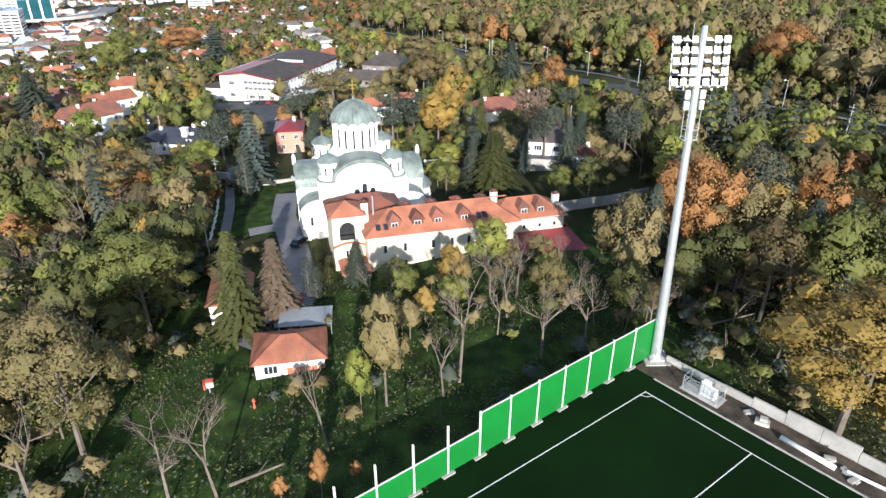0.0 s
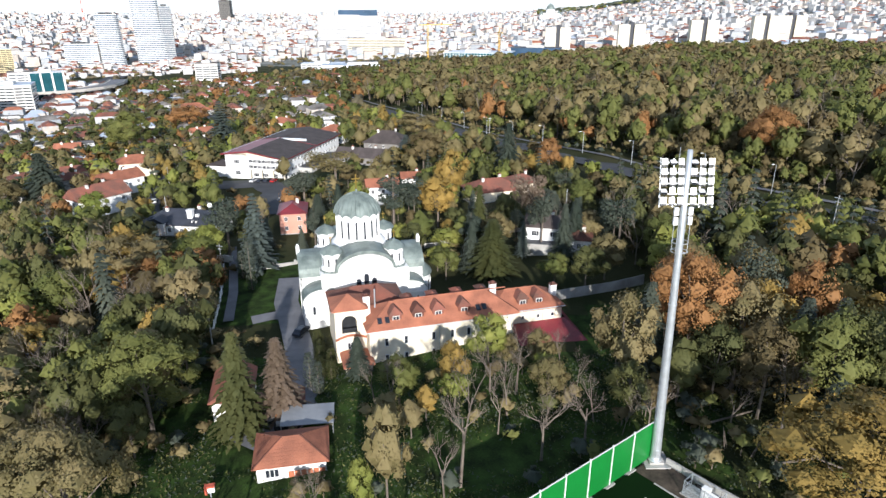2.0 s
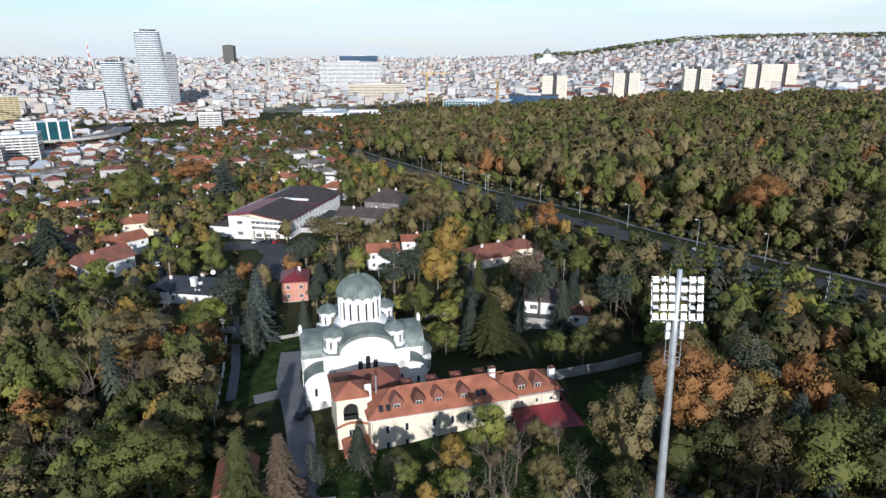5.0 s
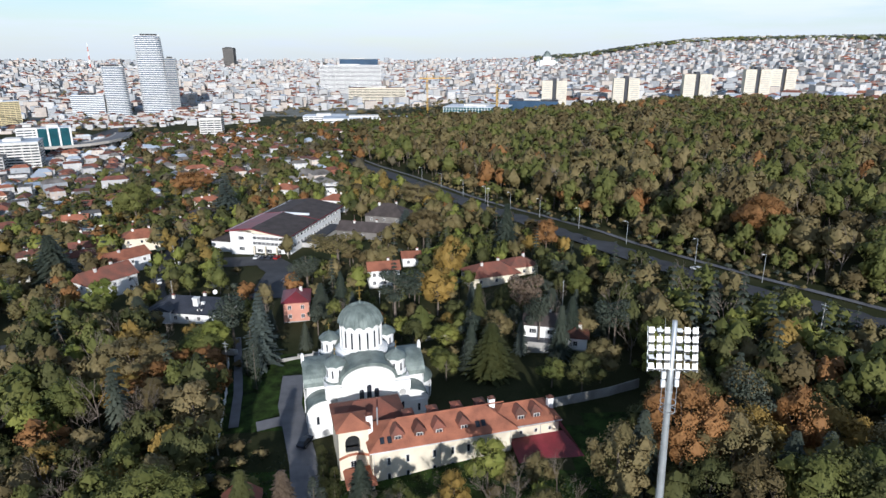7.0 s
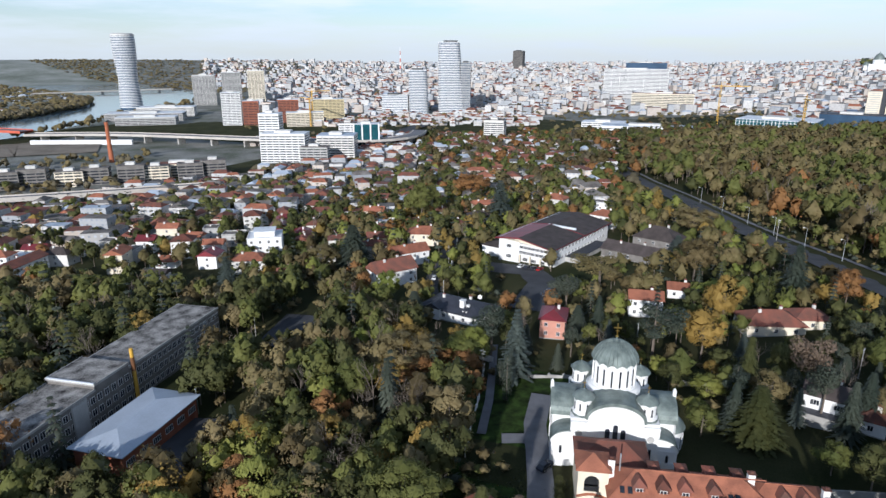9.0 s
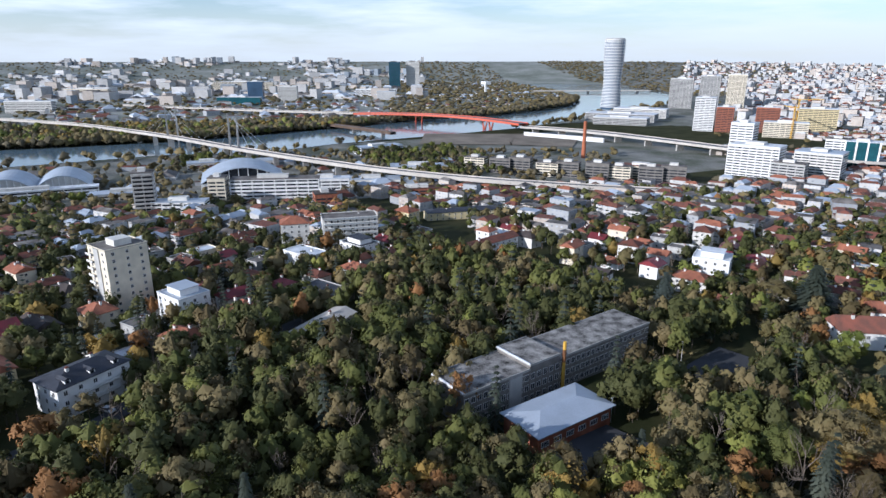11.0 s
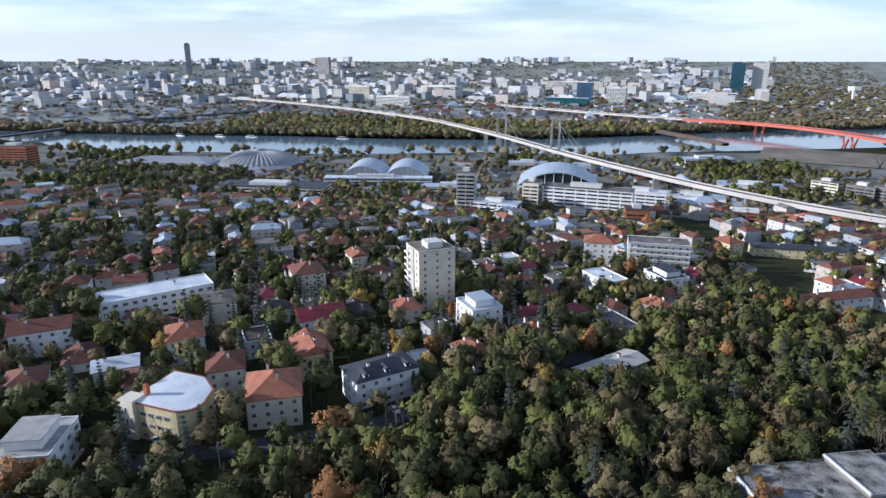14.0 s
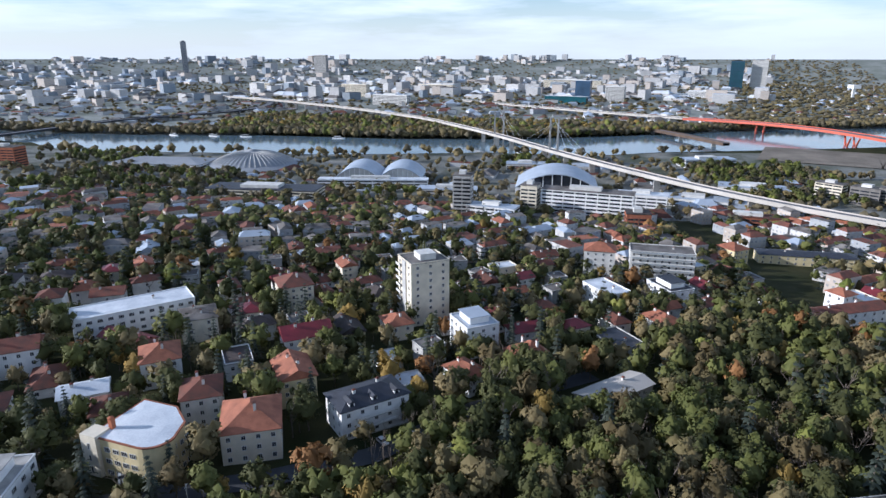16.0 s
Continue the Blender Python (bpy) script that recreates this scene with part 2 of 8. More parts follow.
LEAF = {
    "green": leaf_mat("green leaves", (0.069, 0.084, 0.022), (0.160, 0.163, 0.047)),
    "olive": leaf_mat("olive leaves", (0.108, 0.096, 0.036), (0.236, 0.183, 0.087)),
    "deep": leaf_mat("deep green leaves", (0.046, 0.053, 0.018), (0.101, 0.102, 0.035)),
    "tan": leaf_mat("faded tan leaves", (0.093, 0.080, 0.049), (0.167, 0.140, 0.087)),
    "lime": leaf_mat("yellow-green leaves", (0.123, 0.154, 0.032), (0.260, 0.256, 0.063)),
    "yellow": leaf_mat("yellow leaves", (0.153, 0.114, 0.033), (0.337, 0.220, 0.058)),
    "orange": leaf_mat("orange leaves", (0.182, 0.094, 0.035), (0.345, 0.172, 0.065)),
    "brown": leaf_mat("brown leaves", (0.074, 0.058, 0.025), (0.146, 0.110, 0.050)),
    "russet": leaf_mat("browned needles", (0.114, 0.083, 0.056), (0.218, 0.158, 0.116)),
    "fir": leaf_mat("dark needles", (0.033, 0.047, 0.035), (0.083, 0.094, 0.069)),
    "bluefir": leaf_mat("blue-green needles", (0.041, 0.054, 0.046), (0.088, 0.107, 0.093)),
    "bark": M["bark"],
}
FAR = {
    # panes far paler than glass: distance haze put into the colour
    "white": facade_mat("far white fronts", (0.57, 0.55, 0.525), (0.24, 0.25, 0.27)),
    "cream": facade_mat("far cream fronts", (0.56, 0.48, 0.41), (0.24, 0.24, 0.245)),
    "grey": facade_mat("far grey fronts", (0.42, 0.43, 0.44), (0.17, 0.185, 0.21)),
    "glass": facade_mat("far glass fronts", (0.30, 0.34, 0.38), (0.03, 0.05, 0.08), 2.0),
    "balcony": facade_mat("balcony fronts", (0.70, 0.68, 0.64), (0.07, 0.075, 0.09), 6.0),
}

# ---- the lie of the land ----
def smooth(a, b, v):
    t = np.clip((v - a) / (b - a), 0.0, 1.0)
    return t * t * (3 - 2 * t)


def terrain(x, y):
    """Height of the ground: a hill that falls away to a river plain in the west and rises again to the far town."""
    x, y = np.asarray(x, float), np.asarray(y, float)
    p = -0.9 * x + 0.33 * y
    z = np.interp(p, (-200, 25, 65, 90, 167, 250, 330, 500, 600, 680), (0, 0, -4, -6, -9, -14, -19, -35, -43, -46))
    z = z + 7 * smooth(45, 140, x) * smooth(900, 300, y)
    r, az = np.hypot(x, y), np.degrees(np.arctan2(x, y))
    town = smooth(-48, -25, az) * smooth(1500, 3300, r) * (34 + 6 * smooth(-10, 15, az))
    hills = smooth(2, 26, az) * smooth(2600, 4700, r) * 90
    rim = smooth(3500, 4950, r) * (110 - 62 * smooth(-50, -25, az))
    return z + town + hills + rim

# ---- building helpers ----
def gz(x, y):
    return float(terrain(x, y))


class Shape:
    """Collects vertices, faces and materials of one mesh."""

    def __init__(self, *mats):
        self.v, self.f, self.m, self.mats, self.smooth = [], [], [], list(mats), False

    def mi(self, mat_):
        if mat_ not in self.mats:
            self.mats.append(mat_)
        return self.mats.index(mat_)

    def face(self, pts, mi=0):
        k = len(self.v)
        self.v += [tuple(p) for p in pts]
        self.f.append(tuple(range(k, k + len(pts))))
        self.m.append(mi)
        return self

    def box(self, x0, y0, z0, x1, y1, z1, mi=0):
        k = len(self.v)
        self.v += [(x, y, z) for z in (z0, z1) for x, y in ((x0, y0), (x1, y0), (x1, y1), (x0, y1))]
        for q in ((3, 2, 1, 0), (4, 5, 6, 7), (0, 1, 5, 4), (1, 2, 6, 5), (2, 3, 7, 6), (3, 0, 4, 7)):
            self.f.append(tuple(k + i for i in q))
            self.m.append(mi)
        return self

    def prism(self, poly, z0, z1, mi=0, top=None):
        """Upright prism over a polygon; top: another polygon for a taper."""
        k, n, top = len(self.v), len(poly), top or poly
        self.v += [(x, y, z0) for x, y in poly] + [(x, y, z1) for x, y in top]
        for i in range(n):
            j = (i + 1) % n
            self.f.append((k + i, k + j, k + n + j, k + n + i))
            self.m.append(mi)
        self.f += [tuple(range(k + n - 1, k - 1, -1)), tuple(range(k + n, k + 2 * n))]
        self.m += [mi, mi]
        return self

    def lathe(self, profile, n=24, mi=0, cx=0.0, cy=0.0, a0=0.0, a1=360.0, scallop=0.0, lobes=8):
        """Turned form from (radius, z) pairs; scallop lifts the lowest ring in arcs."""
        k, full = len(self.v), a1 - a0 >= 360
        cols = n if full else n + 1
        for j, (r, z) in enumerate(profile):
            for i in range(cols):
                a = radians(a0 + (a1 - a0) * i / n)
                lift = scallop * abs(math.sin(a * lobes / 2)) if j == 0 else 0.0
                self.v.append((cx + r * math.cos(a), cy + r * math.sin(a), z + lift))
        for j in range(len(profile) - 1):
            for i in range(n):
                q = (i + 1) % cols
                self.f.append((k + j * cols + i, k + j * cols + q, k + (j + 1) * cols + q, k + (j + 1) * cols + i))
                self.m.append(mi)
        return self

    def tube(self, p, q, r0, r1, n=8, mi=0):
        p, q = Vector(p), Vector(q)
        d = (q - p).normalized()
        s = d.cross(Vector((0, 0, 1)) if abs(d.z) < 0.95 else Vector((1, 0, 0))).normalized()
        u = d.cross(s)
        k = len(self.v)
        for c, r in ((p, r0), (q, r1)):
            self.v += [tuple(c + s * (r * math.cos(2 * math.pi * i / n)) + u * (r * math.sin(2 * math.pi * i / n))) for i in range(n)]
        for i in range(n):
            j = (i + 1) % n
            self.f.append((k + i, k + j, k + n + j, k + n + i))
            self.m.append(mi)
        self.f += [tuple(range(k + n - 1, k - 1, -1)), tuple(range(k + n, k + 2 * n))]
        self.m += [mi, mi]
        return self

    def hip(self, x0, y0, x1, y1, z, rise, over=0.5, thick=0.18, gable=False, mi=0, ridge=None):
        """A hipped or gabled roof slab over a rectangle, ridge along the longer side."""
        x0, y0, x1, y1 = x0 - over, y0 - over, x1 + over, y1 + over
        w, d = x1 - x0, y1 - y0
        along = w >= d if ridge is None else ridge == "x"
        if along:
            inset = 0.0 if gable else min(d / 2, w / 2 - 0.01)
            a, b = (x0 + inset, (y0 + y1) / 2), (x1 - inset, (y0 + y1) / 2)
        else:
            inset = 0.0 if gable else min(w / 2, d / 2 - 0.01)
            a, b = ((x0 + x1) / 2, y0 + inset), ((x0 + x1) / 2, y1 - inset)
        lo, hi = z - 0.0, z + thick
        c = [(x0, y0), (x1, y0), (x1, y1), (x0, y1)]
        for i in range(4):
            p, q = c[i], c[(i + 1) % 4]
            self.face([(*p, lo), (*q, lo), (*q, hi), (*p, hi)], mi)
        self.face([(*p, lo) for p in reversed(c)], mi)
        A, B, t = (*a, hi + rise), (*b, hi + rise), [(*p, hi) for p in c]
        if along:
            for fc in ([t[0], t[1], B, A], [t[2], t[3], A, B], [t[1], t[2], B], [t[3], t[0], A]):
                self.face(fc, mi)
        else:
            for fc in ([t[1], t[2], B, A], [t[3], t[0], A, B], [t[0], t[1], A], [t[2], t[3], B]):
                self.face(fc, mi)
        return self

    def mesh(self, name):
        """One mesh, corners that meet joined."""
        seen, remap, verts = {}, [], []
        for p in self.v:
            key = (round(p[0], 4), round(p[1], 4), round(p[2], 4))
            if key not in seen:
                seen[key] = len(verts)
                verts.append(p)
            remap.append(seen[key])
        faces, index = [], []
        for f, m in zip(self.f, self.m):
            g = tuple(dict.fromkeys(remap[i] for i in f))
            if len(g) > 2:
                faces.append(g)
                index.append(m)
        me = bpy.data.meshes.new(name)
        me.from_pydata(verts, [], faces)
        for m in self.mats:
            me.materials.append(m)
        me.polygons.foreach_set("material_index", index)
        if self.smooth:
            me.polygons.foreach_set("use_smooth", [True] * len(faces))
        me.update()
        return me


def thing(name, m, label, category, group="", kind=""):
    ob = tagged(new(name), label, category, group, kind)
    ob.empty_display_size = 0.1
    ob.matrix_world = m
    return ob


def part(name, shape, parent, label="", m=None):
    """Links a shape, or a ready mesh, as one mesh object under a thing or a part."""
    ob = new(name, shape.mesh(name) if isinstance(shape, Shape) else shape)
    ob.parent = parent
    if m is not None:
        ob.matrix_basis = m
    return tagged(ob, label)


def solid(name, shape, label, category, m=None, group="", kind=""):
    ob = tagged(new(name, shape.mesh(name)), label, category, group, kind)
    if m is not None:
        ob.matrix_world = m
    return ob


def window_mesh(w, h, bars=1, frame_="frame", deep=0.09):
    """A window with a frame and panes set back in it, all one connected sheet, and a sill."""
    s = Shape(M[frame_], M["glass"])
    t, c = 0.09, (w - 0.09 * (bars + 2)) / (bars + 1)
    xs = [-w / 2]
    for i in range(bars + 1):
        xs += [xs[-1] + t, xs[-1] + t + c]
    xs.append(w / 2)
    zs = [0, t, h - t, h]
    n = len(xs)
    s.v = [(x, -deep, z) for z in zs for x in xs]
    s.v += [(x, 0.03, z) for z in (0, h) for x in (xs[0], xs[-1])]
    k = 4 * n
    quad = lambda q, mi=0: (s.f.append(q), s.m.append(mi))
    for j in range(3):
        for i in range(n - 1):
            a, b, c_, d = j * n + i, j * n + i + 1, (j + 1) * n + i + 1, (j + 1) * n + i
            if j == 1 and i % 2 == 1:
                m = len(s.v)
                s.v += [(s.v[q][0], -deep + 0.05, s.v[q][2]) for q in (a, b, c_, d)]
                for u, v, p, q in ((a, b, m + 1, m), (b, c_, m + 2, m + 1), (c_, d, m + 3, m + 2), (d, a, m, m + 3)):
                    quad((u, v, p, q))
                quad((m, m + 1, m + 2, m + 3), 1)
            else:
                quad((a, b, c_, d))
    quad((n - 1, k + 1, k + 3, 4 * n - 1))
    quad((0, 3 * n, k + 2, k))
    quad((3 * n, 4 * n - 1, k + 3, k + 2))
    quad((0, k, k + 1, n - 1))
    return s.mesh("window")


WIN = {k: window_mesh(*a) for k, a in {"std": (1.15, 1.4, 1), "wide": (1.9, 1.4, 2), "tall": (0.75, 1.7, 0), "small": (0.7, 0.9, 0),
                                       "door": (1.0, 2.1, 0), "band": (2.6, 1.6, 3), "pair": (1.55, 1.9, 1), "slit": (0.55, 2.6, 0, "white"), "dorm": (1.25, 1.1, 1)}.items()}


def face_pose(x, y, z, side):
    """The pose of a window on a wall that faces -y, +x, +y or -x (sides 0 to 3)."""
    return pose(x, y, z, 0, 0, 90 * side)


def windows_on(parent, x0, y0, x1, y1, z0, storeys, kind="std", step=3.1, tall=3.0, sides=(0, 1, 2, 3), rows=None, most=99):
    for side in sides:
        a, b = (x0, x1) if side % 2 == 0 else (y0, y1)
        n = min(most, max(1, int((b - a - 0.8) / step)))
        for s in (rows if rows is not None else range(storeys)):
            for i in range(n):
                u = a + (b - a) * (i + 0.5) / n
                z = z0 + s * tall + 1.0
                x, y = ((u, y0 - 0.02), (x1 + 0.02, u), (u, y1 + 0.02), (x0 - 0.02, u))[side]
                part("window", WIN[kind], parent, "", face_pose(x, y, z, side))


def chimney(parent, x, y, z0, z1, mat_="offwhite", s=0.45):
    c = Shape(M[mat_], M["tile_old"])
    c.box(x - s, y - s * 0.8, z0, x + s, y + s * 0.8, z1).box(x - s - 0.1, y - s * 0.8 - 0.1, z1, x + s + 0.1, y + s * 0.8 + 0.1, z1 + 0.15, 1)
    c.box(x - s * 0.5, y - s * 0.4, z1 + 0.15, x + s * 0.5, y + s * 0.4, z1 + 0.45, 1)
    part("chimney", c, parent)


def house(x, y, yaw, w, d, storeys, roof="hip", wall="offwhite", cover="tile", label="", rise=None, most=3, kind="std", group="", sides=(0, 1, 2, 3),
          balcony=False, name="house", base=None, dormers=0, step=3.2, penthouse=False):
    """A detached house with walls, roof, chimney and windows."""
    z = gz(x, y) if base is None else base
    root = thing(name, pose(x, y, z, 0, 0, yaw), label, "house" if storeys < 5 else "apartment block", group)
    h = storeys * 3.0 + 0.6
    body = Shape(M[wall], M["concrete"])
    body.box(-w / 2, -d / 2, 0.3, w / 2, d / 2, h)
    body.box(-w / 2 - 0.06, -d / 2 - 0.06, -3.0, w / 2 + 0.06, d / 2 + 0.06, 0.3, 1)
    part("wall", body, root)
    r = Shape(M[cover], M[wall])
    if roof == "flat":
        r.box(-w / 2 - 0.12, -d / 2 - 0.12, h, w / 2 + 0.12, d / 2 + 0.12, h + 0.14)
        o, q = [(-w / 2 - 0.12, -d / 2 - 0.12), (w / 2 + 0.12, -d / 2 - 0.12), (w / 2 + 0.12, d / 2 + 0.12), (-w / 2 - 0.12, d / 2 + 0.12)], [(-w / 2 + 0.15, -d / 2 + 0.15), (w / 2 - 0.15, -d / 2 + 0.15), (w / 2 - 0.15, d / 2 - 0.15), (-w / 2 + 0.15, d / 2 - 0.15)]
        rim = Shape(M[wall])
        for i in range(4):
            j = (i + 1) % 4
            rim.face([(*o[i], h + 0.14), (*o[j], h + 0.14), (*o[j], h + 0.55), (*o[i], h + 0.55)]).face([(*o[i], h + 0.55), (*o[j], h + 0.55), (*q[j], h + 0.55), (*q[i], h + 0.55)])
            rim.face([(*q[i], h + 0.55), (*q[j], h + 0.55), (*q[j], h + 0.14), (*q[i], h + 0.14)])
        part("parapet", rim, root)
        rise = 0.3
    else:
        rise = rise or min(w, d) * 0.27
        r.hip(-w / 2, -d / 2, w / 2, d / 2, h, rise, 0.6, 0.18, roof == "gable")
        if roof == "gable":
            for sx in (-1, 1):
                pts = [(sx * w / 2, -d / 2, h + 0.1), (sx * w / 2, d / 2, h + 0.1), (sx * w / 2, 0, h + rise * 0.95)] if w >= d else \
                      [(-w / 2, sx * d / 2, h + 0.1), (w / 2, sx * d / 2, h + 0.1), (0, sx * d / 2, h + rise * 0.95)]
                r.face(pts, 1)
    part("roof", r, root)
    if penthouse:
        p = Shape(M[wall], M[cover])
        p.box(-w * 0.3, -d * 0.3, h + 0.2, w * 0.3, d * 0.3, h + 2.8).box(-w * 0.33, -d * 0.33, h + 2.8, w * 0.33, d * 0.33, h + 3.0, 1)
        part("penthouse", p, root)
    chimney(root, w * 0.18, d * 0.08, h + (0.2 if roof == "flat" else rise * 0.4), h + rise + 1.0)
    if storeys <= 4 and roof != "flat" and w > 11:
        chimney(root, -w * 0.22, -d * 0.1, h + rise * 0.4, h + rise + 0.7)
    windows_on(root, -w / 2, -d / 2, w / 2, d / 2, 0.3, storeys, kind, step, 3.0, sides, None, most)
    for i in range(dormers):
        dx = -w / 2 + w * (i + 0.5) / dormers
        dm = Shape(M[wall], M[cover], M["glass"])
        dm.box(dx - 0.8, -d * 0.44, h + 0.2, dx + 0.8, -d * 0.1, h + 1.5).hip(dx - 0.8, -d * 0.44, dx + 0.8, -d * 0.1, h + 1.5, 0.6, 0.2, 0.1, True, 1, "y")
        dm.box(dx - 0.5, -d * 0.44 - 0.03, h + 0.5, dx + 0.5, -d * 0.44, h + 1.35, 2)
        part("dormer", dm, root)
    if balcony:
        for s in range(1, storeys):
            b = Shape(M["concrete"], M["frame"])
            b.box(-w * 0.3, -d / 2 - 1.3, 0.3 + s * 3 - 0.2, w * 0.3, -d / 2, 0.3 + s * 3)
            b.box(-w * 0.3, -d / 2 - 1.3, 0.3 + s * 3, w * 0.3, -d / 2 - 1.22, 1.2 + s * 3, 1)
            part("balcony", b, root)
    return root


def np_mesh(name, verts, quads, mats, index=None, uv=None):
    """A mesh from arrays of vertices and faces of one kind, three- or four-cornered."""
    me = bpy.data.meshes.new(name)
    n, k = len(quads), len(quads[0])
    me.vertices.add(len(verts))
    me.vertices.foreach_set("co", np.asarray(verts, np.float32).ravel())
    me.loops.add(k * n)
    me.loops.foreach_set("vertex_index", np.asarray(quads, np.int32).ravel())
    me.polygons.add(n)
    me.polygons.foreach_set("loop_start", np.arange(0, k * n, k, dtype=np.int32))
    me.polygons.foreach_set("loop_total", np.full(n, k, np.int32))
    for m in mats:
        me.materials.append(m)
    if index is not None:
        me.polygons.foreach_set("material_index", np.asarray(index, np.int32))
    if uv is not None:
        me.uv_layers.new(name="UVMap").data.foreach_set("uv", np.asarray(uv, np.float32).ravel())
    me.update(calc_edges=True)
    return me


def strip(name, line, width, z, mat_, label, category, kind="structure", thick=0.0, follow=0.05):
    """A road or path along a line of points; z: fixed height, or None to lie on the ground."""
    s = Shape(mat_)
    pts = [Vector(p).to_2d() for p in line]
    dense = []
    for a, b in zip(pts, pts[1:]):
        k = max(1, int((b - a).length / 8))
        dense += [a.lerp(b, i / k) for i in range(k)]
    dense.append(pts[-1])
    row = []
    for i, p in enumerate(dense):
        d = (dense[min(i + 1, len(dense) - 1)] - dense[max(i - 1, 0)]).normalized()
        nn = Vector((-d.y, d.x)) * width / 2
        zz = z if z is not None else gz(p.x, p.y) + follow
        row.append(((*(p + nn), zz), (*(p - nn), zz)))
    for (a, b), (c, d) in zip(row, row[1:]):
        s.face([b, d, c, a])
        if thick:
            dn = lambda q: (q[0], q[1], q[2] - thick)
            s.face([a, c, dn(c), dn(a)])
            s.face([d, b, dn(b), dn(d)])
    return solid(name, s, label, category, None, "", kind)

# ---- ground, water, roads ----
OPEN = []  # circles and boxes kept clear of trees: (x, y, radius)
ax = np.concatenate([np.arange(-5000, -1000, 125.0), np.arange(-1000, -320, 20.0), np.arange(-320, 200, 5.0), np.arange(200, 900, 20.0), np.arange(900, 5001, 125.0)])
ay = np.concatenate([np.arange(-5000, -600, 125.0), np.arange(-600, -200, 20.0), np.arange(-200, 420, 5.0), np.arange(420, 1200, 20.0), np.arange(1200, 5001, 125.0)])
gx, gy = np.meshgrid(ax, ay)
hz = terrain(gx, gy)
rough = np.sin(gx * 0.31 + 1.3 * np.sin(gy * 0.17)) * np.cos(gy * 0.27 + np.sin(gx * 0.13)) * 0.18
hz = hz + rough * (1 - smooth(60, 40, np.hypot(gx - 10, gy - 40))) - 0.35 * (np.hypot(gx - 20, gy - 40) < 60)
idx = np.arange(gx.size).reshape(gx.shape)
quads = np.stack([idx[:-1, :-1], idx[:-1, 1:], idx[1:, 1:], idx[1:, :-1]], -1).reshape(-1, 4)
mid = lambda a: (a[:-1, :-1] + a[1:, 1:]).ravel() / 2
mx_, my_ = mid(gx), mid(gy)
wob = 6 * np.sin(mx_ * 0.13) + 5 * np.sin(my_ * 0.19 + mx_ * 0.05)
lawn = ((np.abs(mx_ + 22) + wob < 58) & (my_ > 20) & (my_ + wob < 108)) | ((np.abs(mx_ + 44) < 13) & (my_ > 118) & (my_ < 158))
far_r, far_a = np.hypot(mx_, my_), np.degrees(np.arctan2(mx_, my_))
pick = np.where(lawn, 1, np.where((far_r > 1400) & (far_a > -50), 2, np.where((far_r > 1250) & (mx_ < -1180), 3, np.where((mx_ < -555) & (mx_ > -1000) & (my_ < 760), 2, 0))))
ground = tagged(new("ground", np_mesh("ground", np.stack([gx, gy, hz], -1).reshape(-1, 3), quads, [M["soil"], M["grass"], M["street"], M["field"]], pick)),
                "hillside of dark soil, leaf litter and grass falling to a river plain", "ground", "", "structure")
ground.data.polygons.foreach_set("use_smooth", [True] * len(quads))


def sheet(name, poly, z, mat_, label, category, kind="structure"):
    s = Shape(mat_)
    s.face([(x, y, z) for x, y in poly])
    return solid(name, s, label, category, None, "", kind)


RIVER_NEAR = [(-900, -2600), (-905, -1200), (-925, -760), (-942, -560), (-951, -464), (-945, -327), (-940, -229), (-955, -117), (-977, 0), (-950, 154), (-997, 272), (-1016, 381),
              (-1035, 470), (-1055, 560), (-1080, 660), (-1135, 780), (-1245, 965), (-1350, 1190), (-1450, 1390), (-1560, 1560)]
RIVER_FAR = [(-1330, -2600), (-1240, -1200), (-1165, -760), (-1150, -620), (-1160, -400), (-1128, -157), (-1131, 31), (-1160, 136), (-1205, 282), (-1275, 462), (-1322, 620), (-1335, 745),
             (-1414, 913), (-1556, 1132), (-1745, 1300), (-2000, 1440), (-2385, 1600), (-3100, 1850), (-4400, 2300)]
sheet("water", RIVER_NEAR + [(-1750, 1800), (-2600, 2150), (-4400, 2700)] + RIVER_FAR[::-1], -45.3, M["water"], "wide calm grey-blue river between wooded banks", "river")
sheet("water", [(-4900, 300), (-3300, 640), (-2900, 760), (-3000, 820), (-4900, 560)], -45.0, M["water"], "far arm of the river in the flood plain", "river")

# the playing field, its lines, and the strip behind the goal line
CORNER, ALONG, ACROSS = Vector((26.2, 63.3)), Vector((-0.805, -0.593)), Vector((0.640, -0.768))
def fld(a, b, z=0.0):
    p = CORNER + ALONG * a + ACROSS * b
    return (p.x, p.y, z)


turf = Shape(M["turf"])
turf.face([fld(-3.2, -4.2, 0), fld(62, -4.2, 0), fld(62, 62, 0), fld(-3.2, 62, 0)])
solid("sports_pitch", turf, "dark green artificial turf football pitch", "pitch", None, "", "structure")
def mark(a0, b0, a1, b1):
    s = Shape(M["line"])
    s.face([fld(a0, b0, 0.012), fld(a1, b0, 0.012), fld(a1, b1, 0.012), fld(a0, b1, 0.012)])
    solid("trim", s, "white painted line on the turf", "pitch marking", None, "pitch lines", "structure")


